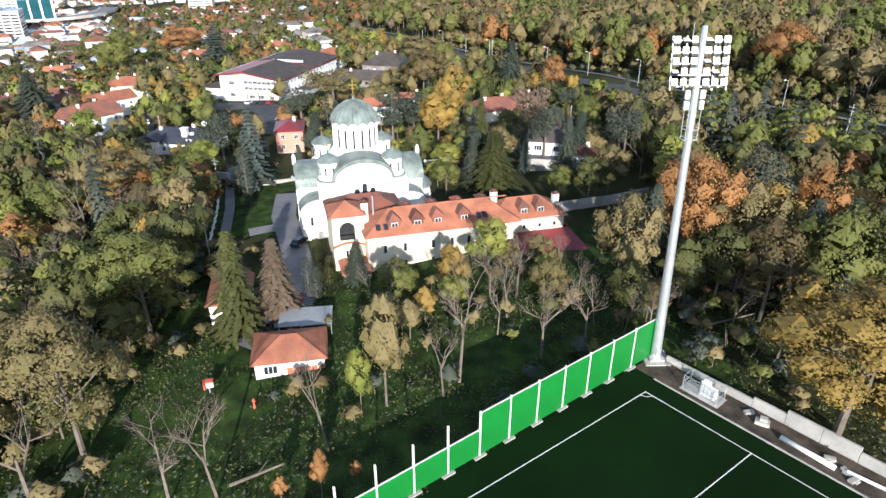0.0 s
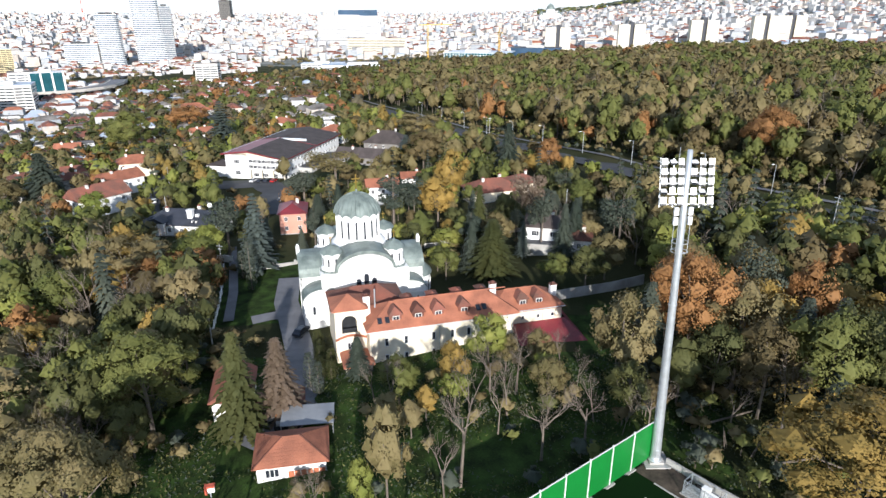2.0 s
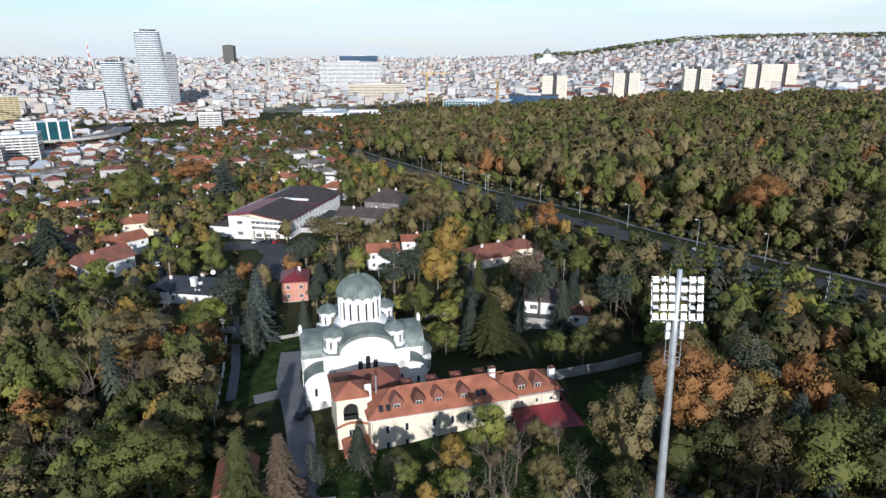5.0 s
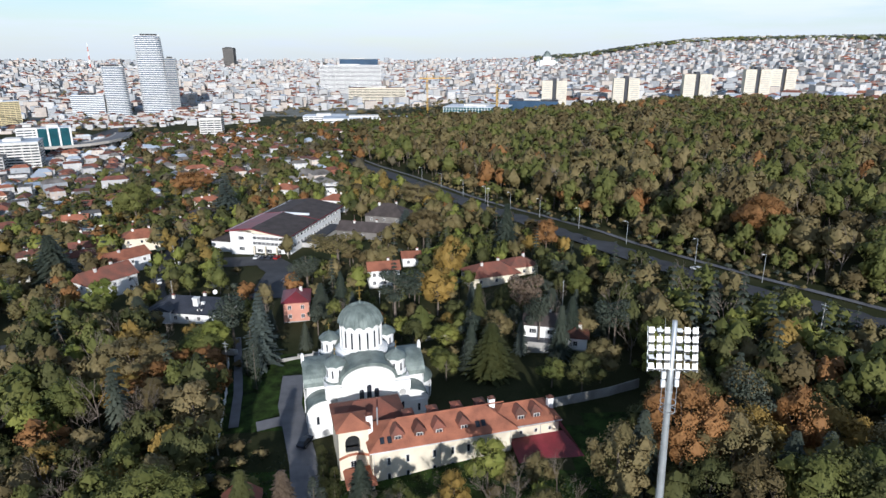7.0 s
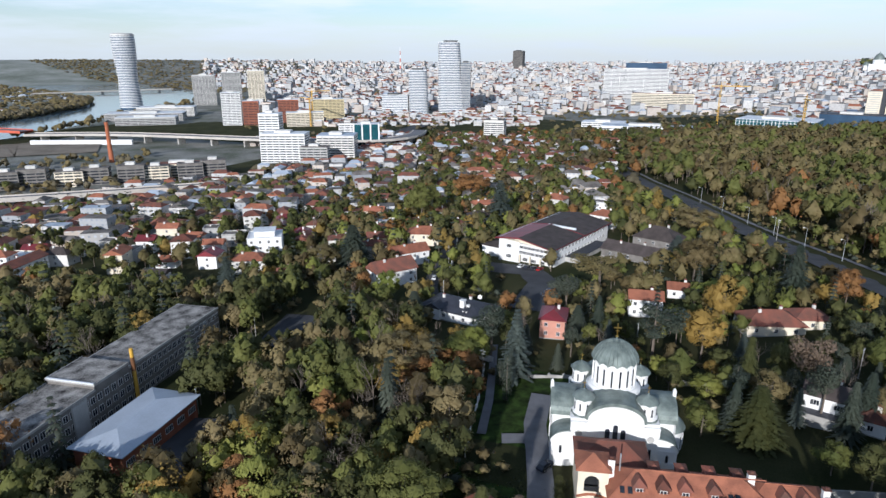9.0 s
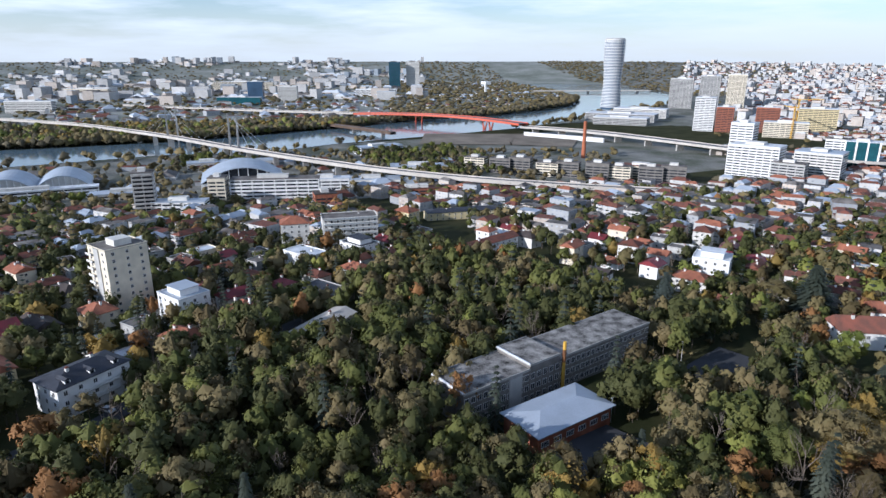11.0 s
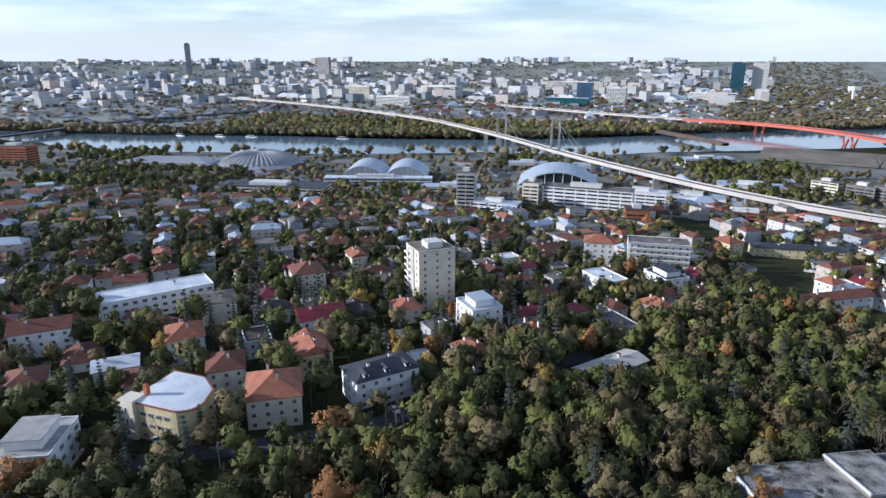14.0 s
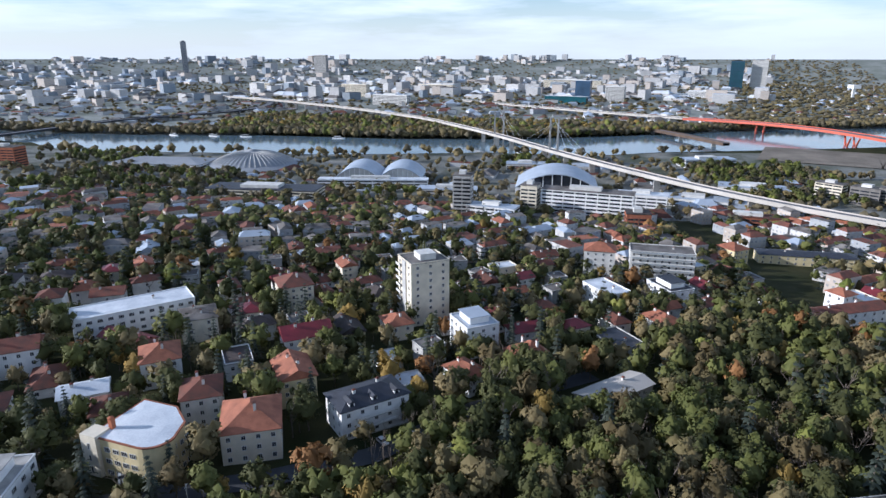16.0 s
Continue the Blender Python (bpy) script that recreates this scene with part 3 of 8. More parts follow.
mark(-0.06, -0.06, 60, 0.06)
mark(-0.06, 0.06, 0.06, 60)
mark(0.06, 13.8, 16.5, 13.92)
arc = Shape(M["line"])
for i in range(8):
    a, b = radians(i * 11.25), radians((i + 1) * 11.25)
    arc.face([fld(r * math.cos(q), r * math.sin(q), 0.014) for r, q in ((0.94, a), (1.06, a), (1.06, b), (0.94, b))])
solid("trim", arc, "white corner arc on the turf", "pitch marking", None, "pitch lines", "structure")
verge = Shape(M["earth"])
verge.face([fld(-3.2, -4.2, 0.03), fld(-3.2, 62, 0.03), fld(-7.5, 62, 0.1), fld(-7.5, -4.2, 0.1)])
solid("ground", verge, "strip of wet earth and rubble beside the pitch", "ground", None, "", "structure")
kerb = Shape(M["concrete"])
kerb.prism([fld(-3.0, -1)[:2], fld(-3.0, 62)[:2], fld(-3.2, 62)[:2], fld(-3.2, -1)[:2]][::-1], -0.1, 0.12)
solid("trim", kerb, "low concrete kerb along the pitch", "kerb", None, "", "structure")

# roads, courts and paths
ROAD = [(-120, 640), (-60, 500), (-22, 425), (5, 369), (41, 302), (67, 239), (83, 208), (96, 185), (117, 152), (150, 105), (190, 40)]
strip("road", ROAD, 13, None, M["asphalt"], "asphalt avenue along the edge of the wood", "road", follow=0.35)
strip("pavement", [(x + 9.5, y + 5) for x, y in ROAD], 2.5, None, M["paving"], "pale pavement beside the avenue", "pavement", follow=0.4)
strip("road", [(-25, 96), (-28, 107), (-32, 118.7), (-36.3, 130.6), (-39, 146)], 5.5, None, M["paving"], "grey paved drive beside the church", "drive", follow=0.3)
strip("road", [(-41.7, 121.7), (-37, 123.5), (-33, 123)], 4, None, M["paving"], "short grey paved spur off the drive", "drive", follow=0.29)
strip("road", [(-29, 76), (-24, 85), (-25, 96)], 8, None, M["paving"], "grey paved yard between sheds", "drive", follow=0.3)
strip("pavement", [(-47, 122), (-51, 138), (-57, 157), (-62, 172)], 2.2, None, M["paving"], "narrow path between hedges", "path", follow=0.3)
strip("road", [(-100, 205), (-107, 218), (-118, 250), (-128, 290), (-140, 330), (-160, 390)], 6, None, M["asphalt"], "narrow street between gardens", "road", follow=0.3)
strip("road", [(-62, 205), (-64, 236), (-74, 250), (-95, 250)], 13, None, M["asphalt"], "asphalt car park before a school", "car park", follow=0.35)
strip("road", [(-126, 145), (-134, 172)], 17, None, M["asphalt"], "old asphalt playground among trees", "playground", follow=0.35)
strip("road", [(-104, 80), (-113, 103)], 15, None, M["asphalt"], "asphalt yard beside the annex", "yard", follow=0.35)
strip("road", [(-120, -120), (-150, -84), (-164, -46), (-176, -22), (-205, 6), (-232, 46)], 7, None, M["asphalt"], "street along the foot of the wood", "road", follow=0.3)
strip("road", [(-205, -140), (-232, -128), (-262, -150)], 7, None, M["asphalt"], "street with parked cars", "road", follow=0.3)
strip("road", [(-560, 760), (-640, 1000), (-690, 1300), (-830, 1900), (-1050, 2900), (-1200, 3600)], 26, None, M["asphalt"], "wide boulevard into the town", "road", follow=1.5)
strip("road", [(-560, 760), (-520, 900), (-560, 1150), (-600, 1330)], 30, None, M["asphalt"], "curving motorway ramp", "road", follow=2.0)
strip("ground", [(-1000, 420), (-930, 560), (-860, 640)], 150, -44.9, M["clearing"], "bare cleared building land by the river", "ground")
for p in ROAD:
    OPEN.append((*p, 8))
for a, b in zip(ROAD, ROAD[1:]):
    away = Vector((b[1] - a[1], a[0] - b[0])).normalized()
    for i in range(1, 7):
        OPEN.append((a[0] + (b[0] - a[0]) * i / 6, a[1] + (b[1] - a[1]) * i / 6, 8))
        OPEN.append((a[0] + (b[0] - a[0]) * i / 6 + away.x * 11, a[1] + (b[1] - a[1]) * i / 6 + away.y * 11, 7))
for x, y, r in ((-30, 74, 6), (-25, 84, 7), (-25, 100, 7), (-28, 112, 7), (-38, 123, 7), (-46, 133, 6), (-51, 140, 4), (-57, 157, 4), (-105, 214, 6), (-112, 235, 6), (-122, 270, 6),
                (-64, 212, 12), (-66, 230, 14), (-80, 250, 12), (-126, 148, 13), (-132, 166, 13), (-106, 84, 11), (-111, 98, 11), (-44, 140, 11), (-46, 126, 9), (-41, 150, 8)):
    OPEN.append((x, y, r))

# ---- the sports ground ----
def floodlight_mast():
    root = thing("floodlight_mast", pose(29.5, 70.3, 0, 0, -1.5, 0), "tall tapered galvanised floodlight mast on a concrete plinth", "floodlight")
    part("plinth", Shape(M["concrete"]).box(-1.7, -1.7, -1.2, 1.7, 1.7, 0.25).box(-1.0, -1.0, 0.25, 1.0, 1.0, 0.5), root, "square concrete plinth")
    pole = Shape(M["steel"])
    pole.smooth = True
    pole.lathe([(0.95, 0.5), (0.95, 0.6), (0.72, 0.62), (0.70, 1.2), (0.52, 18), (0.40, 34), (0.30, 43.6), (0.0, 43.65)], 20)
    part("pole", pole, root)
    for z, r in ((12.0, 0.63), (24.0, 0.53), (33.8, 0.48)):
        part("flange", Shape(M["steel"]).lathe([(r - 0.12, z), (r, z), (r, z + 0.15), (r - 0.12, z + 0.15)], 16), root)
    part("hatch", Shape(M["steel"]).box(-0.25, -0.78, 1.2, 0.25, -0.6, 2.3), root)
    # lamps in five rows of six, on cross bars, turned down to the pitch
    lean = 14.0
    rack = pose(0, -0.45, 37.2, -lean, 0, -6)
    for i in range(5):
        part("crossbar", Shape(M["steel"]).box(-3.05, -0.06, i * 1.22, 3.05, 0.06, i * 1.22 + 0.1), root, "", rack)
    for x in (-3.0, -1.5, 1.5, 3.0):
        part("upright", Shape(M["steel"]).box(x - 0.05, 0.06, -0.3, x + 0.05, 0.16, 5.4), root, "", rack)
    house_, lens = Shape(M["dark"], M["steel"]), Shape(M["lampwhite"])
    house_.box(-0.31, 0.02, -0.34, 0.31, 0.2, 0.34).box(-0.2, 0.2, -0.3, 0.2, 0.34, 0.3, 1).box(-0.3, -0.02, -0.62, -0.05, 0.18, -0.42).box(0.05, -0.02, -0.62, 0.3, 0.18, -0.42)
    lens.box(-0.33, -0.05, -0.36, 0.33, 0.02, 0.36)
    hm, lm = house_.mesh("housing"), lens.mesh("lens")
    tilted = {(0, 1), (0, 3), (2, 3), (3, 0), (3, 4)}
    for r in range(5):
        for c in range(6):
            x = (-2.62, -1.66, -0.72, 0.72, 1.66, 2.62)[c]
            m = rack @ pose(x, -0.3, 5.1 - r * 1.12 - 0.1, -62 if (r, c) in tilted else -6, 0, 0)
            lamp = part("lamp", hm, root, "", m)
            part("lens", lm, lamp, "white lamp front")
    for x, z in ((-0.85, 34.6), (0.85, 34.6), (-0.85, 35.8), (0.85, 35.8)):
        part("control_box", Shape(M["lampwhite"]).box(x - 0.25, -0.2, z, x + 0.25, 0.2, z + 0.95), root)
    rail = Shape(M["steel"])
    for z in (31.2, 32.4):
        rail.lathe([(0.95, z), (1.0, z), (1.0, z + 0.08), (0.95, z + 0.08), (0.95, z)], 16)
    for i in range(4):
        a = radians(90 * i + 45)
        rail.tube((0.97 * math.cos(a), 0.97 * math.sin(a), 31.2), (0.97 * math.cos(a), 0.97 * math.sin(a), 35.5), 0.035, 0.035, 5)
        rail.tube((0.4 * math.cos(a), 0.4 * math.sin(a), 31.2), (0.97 * math.cos(a), 0.97 * math.sin(a), 31.25), 0.035, 0.035, 5)
    part("rail", rail, root)
    part("whip_aerial", Shape(M["steel"]).tube((-1.1, 0.2, 42.4), (-1.1, 0.2, 43.9), 0.03, 0.02, 5), root)


floodlight_mast()


def fence():
    root = thing("fence", pose(0, 0, 0), "bright green sheet fence between white steel posts", "fence")
    step = 4.42
    a0, b0 = Vector((27.9, 70.0)), Vector((-0.795, -0.606))
    yaw = math.degrees(math.atan2(b0.y, b0.x))
    tall, low = 6.2, 3.9
    post, post_low = Shape(M["frame"]).box(-0.09, -0.09, 0, 0.09, 0.09, tall + 0.25).mesh("post"), Shape(M["frame"]).box(-0.09, -0.09, 0, 0.09, 0.09, tall + 0.6).mesh("post")
    foot = Shape(M["concrete"]).box(-0.8, -0.3, -0.6, 0.8, 0.35, 0.22).mesh("footing")

    def panel(h):
        s = Shape(M["plastic"])
        k = 0
        z = 0.25
        while z < h - 0.05:
            y, top = -0.05 + (k % 2) * 0.05, min(h, z + 0.24)
            nxt = -0.05 + ((k + 1) % 2) * 0.05
            s.face([(0.1, y, z), (step - 0.1, y, z), (step - 0.1, y, top), (0.1, y, top)])
            s.face([(0.1, y, top), (step - 0.1, y, top), (step - 0.1, nxt, top), (0.1, nxt, top)])
            z = top
            k += 1
        s.face([(0.1, 0.03, 0.25), (0.1, 0.03, h), (step - 0.1, 0.03, h), (step - 0.1, 0.03, 0.25)])
        return s.mesh("panel")

    hi, lo = panel(tall), panel(low)
    for i in range(13):
        p = a0 + b0 * (-1.4 + i * step)
        m = pose(p.x, p.y, 0, 0, 0, yaw)
        part("post", post if i < 8 else post_low, root, "", m)
        part("footing", foot, root, "", m)
        if i:
            q = a0 + b0 * (-1.4 + (i - 1) * step)
            part("panel", hi if i < 8 else lo, root, "", pose(q.x, q.y, 0, 0, 0, yaw))
    for i in range(12):
        q = a0 + b0 * (-1.4 + i * step)
        h = tall if i < 7 else low
        part("top_rail", Shape(M["frame"]).box(0.1, -0.06, h, step - 0.1, 0.08, h + 0.08), root, "", pose(q.x, q.y, 0, 0, 0, yaw))


fence()
CROSS = math.degrees(math.atan2(ACROSS.y, ACROSS.x))


def at_field(a, b, z=0.0, turn=0.0):
    p = fld(a, b)
    return pose(p[0], p[1], z, 0, 0, CROSS + turn)


def cage():
    root = thing("equipment_cage", at_field(-5.2, 4.6, 0.1), "open steel mesh cage round white electrical cabinets", "cage")
    fr = Shape(M["steel"])
    for x in (-2.3, 0, 2.3):
        for y in (-1, 1):
            fr.box(x - 0.04, y - 0.04, 0, x + 0.04, y + 0.04, 2.1)
    for z in (0.05, 1.05, 2.05):
        for y in (-1, 1):
            fr.box(-2.3, y - 0.03, z, 2.3, y + 0.03, z + 0.05)
        for x in (-2.3, 2.3):
            fr.box(x - 0.03, -1, z, x + 0.03, 1, z + 0.05)
    part("frame", fr, root)
    wires = Shape(M["steel"])
    for i in range(38):
        x = -2.25 + i * 0.12
        wires.box(x, -1.01, 0.1, x + 0.012, -0.998, 2.05).box(x, 0.998, 0.1, x + 0.012, 1.01, 2.05)
    for i in range(16):
        wires.box(-2.3, -1.005, 0.12 + i * 0.125, 2.3, -0.995, 0.132 + i * 0.125)
    part("mesh", wires, root)
    part("base", Shape(M["concrete"]).box(-2.6, -1.2, -0.3, 2.6, 1.2, 0.04), root)
    for x, h in ((0.2, 1.9), (1.2, 1.3)):
        part("cabinet", Shape(M["lampwhite"], M["dark"]).box(x - 0.45, -0.4, 0.04, x + 0.45, 0.4, h).box(x - 0.02, -0.415, 0.1, x + 0.02, -0.4, h - 0.1, 1).box(x - 0.5, -0.45, h, x + 0.5, 0.45, h + 0.06), root)


cage()
wall = Shape(M["concrete"])
for i, h in enumerate((1.0, 1.0, 1.1, 1.5, 2.1, 2.1, 1.5, 1.3, 1.3, 1.3, 1.3, 1.3)):
    a, b = -2.4 + i * 4.0, 1.6 + i * 4.0
    lo, hi = fld(-7.6, a)[:2], fld(-7.6, b - 0.06)[:2]
    lo2, hi2 = fld(-7.9, a)[:2], fld(-7.9, b - 0.06)[:2]
    wall.prism([lo, lo2, hi2, hi], -0.5, h)
solid("wall_east", wall, "weathered concrete boundary wall beside the pitch", "wall", None, "", "structure")
pipe = Shape(M["white"], M["dark"])
pipe.smooth = True
pipe.tube((-3, 0, 0.3), (3, 0, 0.3), 0.3, 0.3, 14)
solid("pipe", pipe, "long white plastic pipe lying on wet earth", "pipe", at_field(-4.6, 17.6, 0.06, -2))
solid("pipe", Shape(M["white"]).tube((-2.5, 0, 0.2), (2.5, 0, 0.2), 0.2, 0.2, 12), "white plastic pipe lying on wet earth", "pipe", at_field(-5.4, 24, 0.08, 7))
solid("concrete_block", Shape(M["concrete"]).box(-0.8, -0.5, 0, 0.8, 0.5, 0.5).box(-0.35, -0.3, 0.5, 0.5, 0.35, 0.95), "rough concrete block on rubble beside the pitch", "block", at_field(-5.6, 12.0, 0.05, 20))
for i, (a, b, t_) in enumerate(((-5.8, 19.5, 30), (-5.2, 21.5, -20), (-6.3, 10, 60), (-4.4, 22.5, 75))):
    solid("rubble", Shape(M["concrete"]).box(-0.6, -0.3, 0, 0.6, 0.3, 0.25).box(-0.2, -0.5, 0, 0.4, -0.3, 0.18), "broken slab of concrete rubble", "rubble", at_field(a, b, 0.07, t_), "rubble by the pitch")
for x, y, h, l in ((37, 75, 2.6, 4), (40.5, 73.5, 3.0, -10), (43.5, 71.5, 3.2, 12), (46, 70, 2.2, 3), (33, 78, 2.4, -6)):
    solid("stake", Shape(M["bark"]).tube((0, 0, -0.3), (0, 0, h), 0.09, 0.06, 6).tube((0.3, 0, -0.3), (0.15, 0.1, h * 0.8), 0.06, 0.05, 5), "pale broken wooden stake in the undergrowth", "stake", pose(x, y, gz(x, y), l, l * 0.7, 0), "stakes")
for x, y, t_, l in ((44, 80, 20, 9), (52, 76, -35, 7), (49, 70, 10, 6), (-20, 50, 30, 6)):
    log = Shape(M["bark"])
    log.tube((-l / 2, 0, 0.2), (l / 2, 0, 0.35), 0.2, 0.12, 7).tube((0, 0, 0.25), (l * 0.25, 0.9, 0.8), 0.08, 0.04, 5)
    solid("fallen_log", log, "pale fallen trunk on the ground", "log", pose(x, y, gz(x, y), 0, 0, t_), "fallen logs")

# ---- the church ----
CH = pose(-18.4, 128.3, 0, 0, 0, 15)
church = thing("church", CH, "white domed orthodox church with green copper roofs", "church")
slit = Shape(M["white"], M["glass"])
slit.box(-0.42, -0.12, -0.15, -0.28, 0.05, 2.7).box(0.28, -0.12, -0.15, 0.42, 0.05, 2.7).box(-0.42, -0.16, -0.3, 0.42, 0.05, -0.15).box(-0.28, -0.03, -0.15, 0.28, 0.02, 2.6, 1)
slit.face([(-0.28, -0.031, 2.6), (0.28, -0.031, 2.6), (0.14, -0.031, 2.84), (-0.14, -0.031, 2.84)], 1)
SLIT = slit.mesh("window")


def barrel(x0, x1, y0, y1, z0, rise, along, n=14, thick=0.5, over=0.35):
    """A vaulted roof of copper sheet over a rectangle, with end faces left to the walls."""
    s = Shape(M["copper"])
    a0, a1 = (x0 - over, x1 + over) if along == "y" else (y0 - over, y1 + over)
    b0, b1 = (y0, y1) if along == "y" else (x0, x1)
    c, r = (a0 + a1) / 2, (a1 - a0) / 2
    put = (lambda u, v, z: (u, v, z)) if along == "y" else (lambda u, v, z: (v, u, z))
    ring = [(c - r * math.cos(math.pi * i / n), z0 + rise * math.sin(math.pi * i / n)) for i in range(n + 1)]
    inner = [(c - (r - thick) * math.cos(math.pi * i / n), z0 - 0.15 + (rise - thick) * math.sin(math.pi * i / n)) for i in range(n + 1)]
    for (u0, h0), (u1, h1), (w0, k0), (w1, k1) in zip(ring, ring[1:], inner, inner[1:]):
        s.face([put(u0, b0, h0), put(u1, b0, h1), put(u1, b1, h1), put(u0, b1, h0)])
        for b in (b0, b1):
            s.face([put(u0, b, h0), put(u1, b, h1), put(w1, b, k1), put(w0, b, k0)])
        for q in (0.5,):
            s.face([put(w0, b0, k0), put(w1, b0, k1), put(w1, b1, k1), put(w0, b1, k0)])
    return s


def seams(parent, x0, x1, y0, y1, z0, rise, along, n=14, over=0.35):
    """Standing seams over a vault, each a strip of its own."""
    a0, a1 = (x0 - over, x1 + over) if along == "y" else (y0 - over, y1 + over)
    b0, b1 = (y0, y1) if along == "y" else (x0, x1)
    c, r = (a0 + a1) / 2, (a1 - a0) / 2
    put = (lambda u, v, z: (u, v, z)) if along == "y" else (lambda u, v, z: (v, u, z))
    k = int(abs(b1 - b0) / 1.1)
    for j in range(1, k):
        b, s = b0 + (b1 - b0) * j / k, Shape(M["copper"])
        for i in range(n + 1):
            u, z = c - r * math.cos(math.pi * i / n), z0 + rise * math.sin(math.pi * i / n) + 0.07
            s.v += [put(u, b - 0.04, z), put(u, b + 0.04, z)]
            if i:
                s.f.append((2 * i - 2, 2 * i - 1, 2 * i + 1, 2 * i))
                s.m.append(0)
        part("seam", s, parent)


def arch_wall(x0, x1, y, z0, z1, rise, deep, axis="y", n=14):
    """A gable wall with a round head, as a solid slab."""
    s = Shape(M["white"])
    c, r = (x0 + x1) / 2, (x1 - x0) / 2
    prof = [(x0, z0), (x1, z0)] + [(c + r * math.cos(math.pi * i / n), z1 + rise * math.sin(math.pi * i / n)) for i in range(n + 1)]
    put = (lambda u, v, z: (u, v, z)) if axis == "y" else (lambda u, v, z: (v, u, z))
    s.face([put(u, y, z) for u, z in prof])
    s.face([put(u, y + deep, z) for u, z in reversed(prof)])
    for (a, b), (c2, d) in zip(prof, prof[1:] + prof[:1]):
        s.face([put(a, y, b), put(c2, y, d), put(c2, y + deep, d), put(a, y + deep, b)])
    return s


CB = -6.0
part("wall", Shape(M["white"]).box(-9.0, -9.6, CB, 9.0, 9.6, 7.4).box(-9.2, -9.8, 7.1, 9.2, 9.8, 7.35), church)
for sy in (-1, 1):
    part("gable_wall", arch_wall(-5.7, 5.7, sy * 10.4 if sy < 0 else 9.9, CB, 8.6, 3.4, 0.5), church, "round-headed white gable")
    seams(part("vault_roof", barrel(-5.9, 5.9, sy * 10.6, 0, 8.7, 4.2, "y"), church, "green copper vault"), -5.9, 5.9, sy * 10.6, 0, 8.7, 4.2, "y")
for sx in (-1, 1):
    part("arm_wall", Shape(M["white"]).box(min(sx * 8, sx * 13.2), -4.9, CB, max(sx * 8, sx * 13.2), 4.9, 6.0), church)
    part("gable_wall", arch_wall(-4.9, 4.9, sx * 13.2 - (0.4 if sx > 0 else 0), CB, 6.0, 3.2, 0.4, "x"), church)
    seams(part("vault_roof", barrel(min(0, sx * 13.4), max(0, sx * 13.4), -5.1, 5.1, 6.1, 4.0, "x"), church, "green copper vault"), min(0, sx * 13.4), max(0, sx * 13.4), -5.1, 5.1, 6.1, 4.0, "x")
    part("finial", Shape(M["white"]).box(sx * 13.2 - 0.35, -0.35, 9.6, sx * 13.2 + 0.35, 0.35, 11.4).box(sx * 13.2 - 0.2, -0.2, 11.4, sx * 13.2 + 0.2, 0.2, 11.8), church)
    # outer chapels with round copper roofs
    for sy in (-1, 1):
        x0, x1 = sorted((sx * 8.9, sx * 13.0))
        y0, y1 = sorted((sy * 4.7, sy * 9.6))
        part("chapel_wall", Shape(M["white"]).box(x0, y0, CB, x1, y1, 2.2).box(x0 - 0.12, y0 - 0.12, CB, x1 + 0.12, y1 + 0.12, -0.6).box(x0 - 0.15, y0 - 0.15, 1.95, x1 + 0.15, y1 + 0.15, 2.25), church)
        q = Shape(M["copper"], M["white"])
        prev = None
        for i in range(9):
            a = math.pi / 2 * i / 8
            cur = (sx * (8.9 + 4.4 * math.cos(a)), 2.2 + 3.0 * math.sin(a))
            if prev:
                q.face([(prev[0], y0 - 0.3, prev[1]), (cur[0], y0 - 0.3, cur[1]), (cur[0], y1 + 0.3, cur[1]), (prev[0], y1 + 0.3, prev[1])])
                for yy in (y0, y1):
                    q.face([(prev[0], yy, 2.2), (cur[0], yy, 2.2), (cur[0], yy, cur[1] - 0.15), (prev[0], yy, prev[1] - 0.15)], 1)
                for yy in (y0 - 0.3, y1 + 0.3):
                    q.face([(prev[0], yy, prev[1] - 0.22), (cur[0], yy, cur[1] - 0.22), (cur[0], yy, cur[1]), (prev[0], yy, prev[1])])
            prev = cur
        part("chapel_roof", q, church, "green copper quarter vault")
        part("window", SLIT, church, "", face_pose(sx * 11, sy * 9.62, -1.6, 0 if sy < 0 else 2))
        # little corner domes
        cx, cy = sx * 6.6, sy * 6.6
        part("turret_base", Shape(M["white"], M["copper"]).box(cx - 2.5, cy - 2.5, 7.3, cx + 2.5, cy + 2.5, 7.9).lathe([(2.5, 7.9), (2.5, 8.25), (2.2, 8.4)], 8, 1, cx, cy), church)
        drum = Shape(M["white"])
        drum.lathe([(2.25, 8.25), (2.25, 8.7), (1.95, 8.8), (1.95, 11.5), (2.2, 11.6), (2.2, 11.9), (0, 11.95)], 16, 0, cx, cy)
        dr = part("drum", drum, church)
        for i in range(8):
            a = radians(22.5 + 45 * i)
            part("window", Shape(M["glass"], M["white"]).box(-0.17, -0.03, 0, 0.17, 0.1, 1.6).box(-0.25, -0.07, -0.1, 0.25, 0.05, 0), dr, "",
                 Matrix.Translation((cx + 1.93 * math.cos(a), cy + 1.93 * math.sin(a), 9.3)) @ pose(0, 0, 0, 0, 0, 22.5 + 45 * i + 90))
        cap = Shape(M["copper"])
        cap.smooth = True
        cap.lathe([(2.45, 11.75), (2.3, 12.05), (1.8, 12.65), (1.1, 13.1), (0.4, 13.4), (0.1, 13.6), (0.08, 14.0)], 24, 0, cx, cy, scallop=0.3)
        part("dome", cap, church, "small scalloped copper dome")
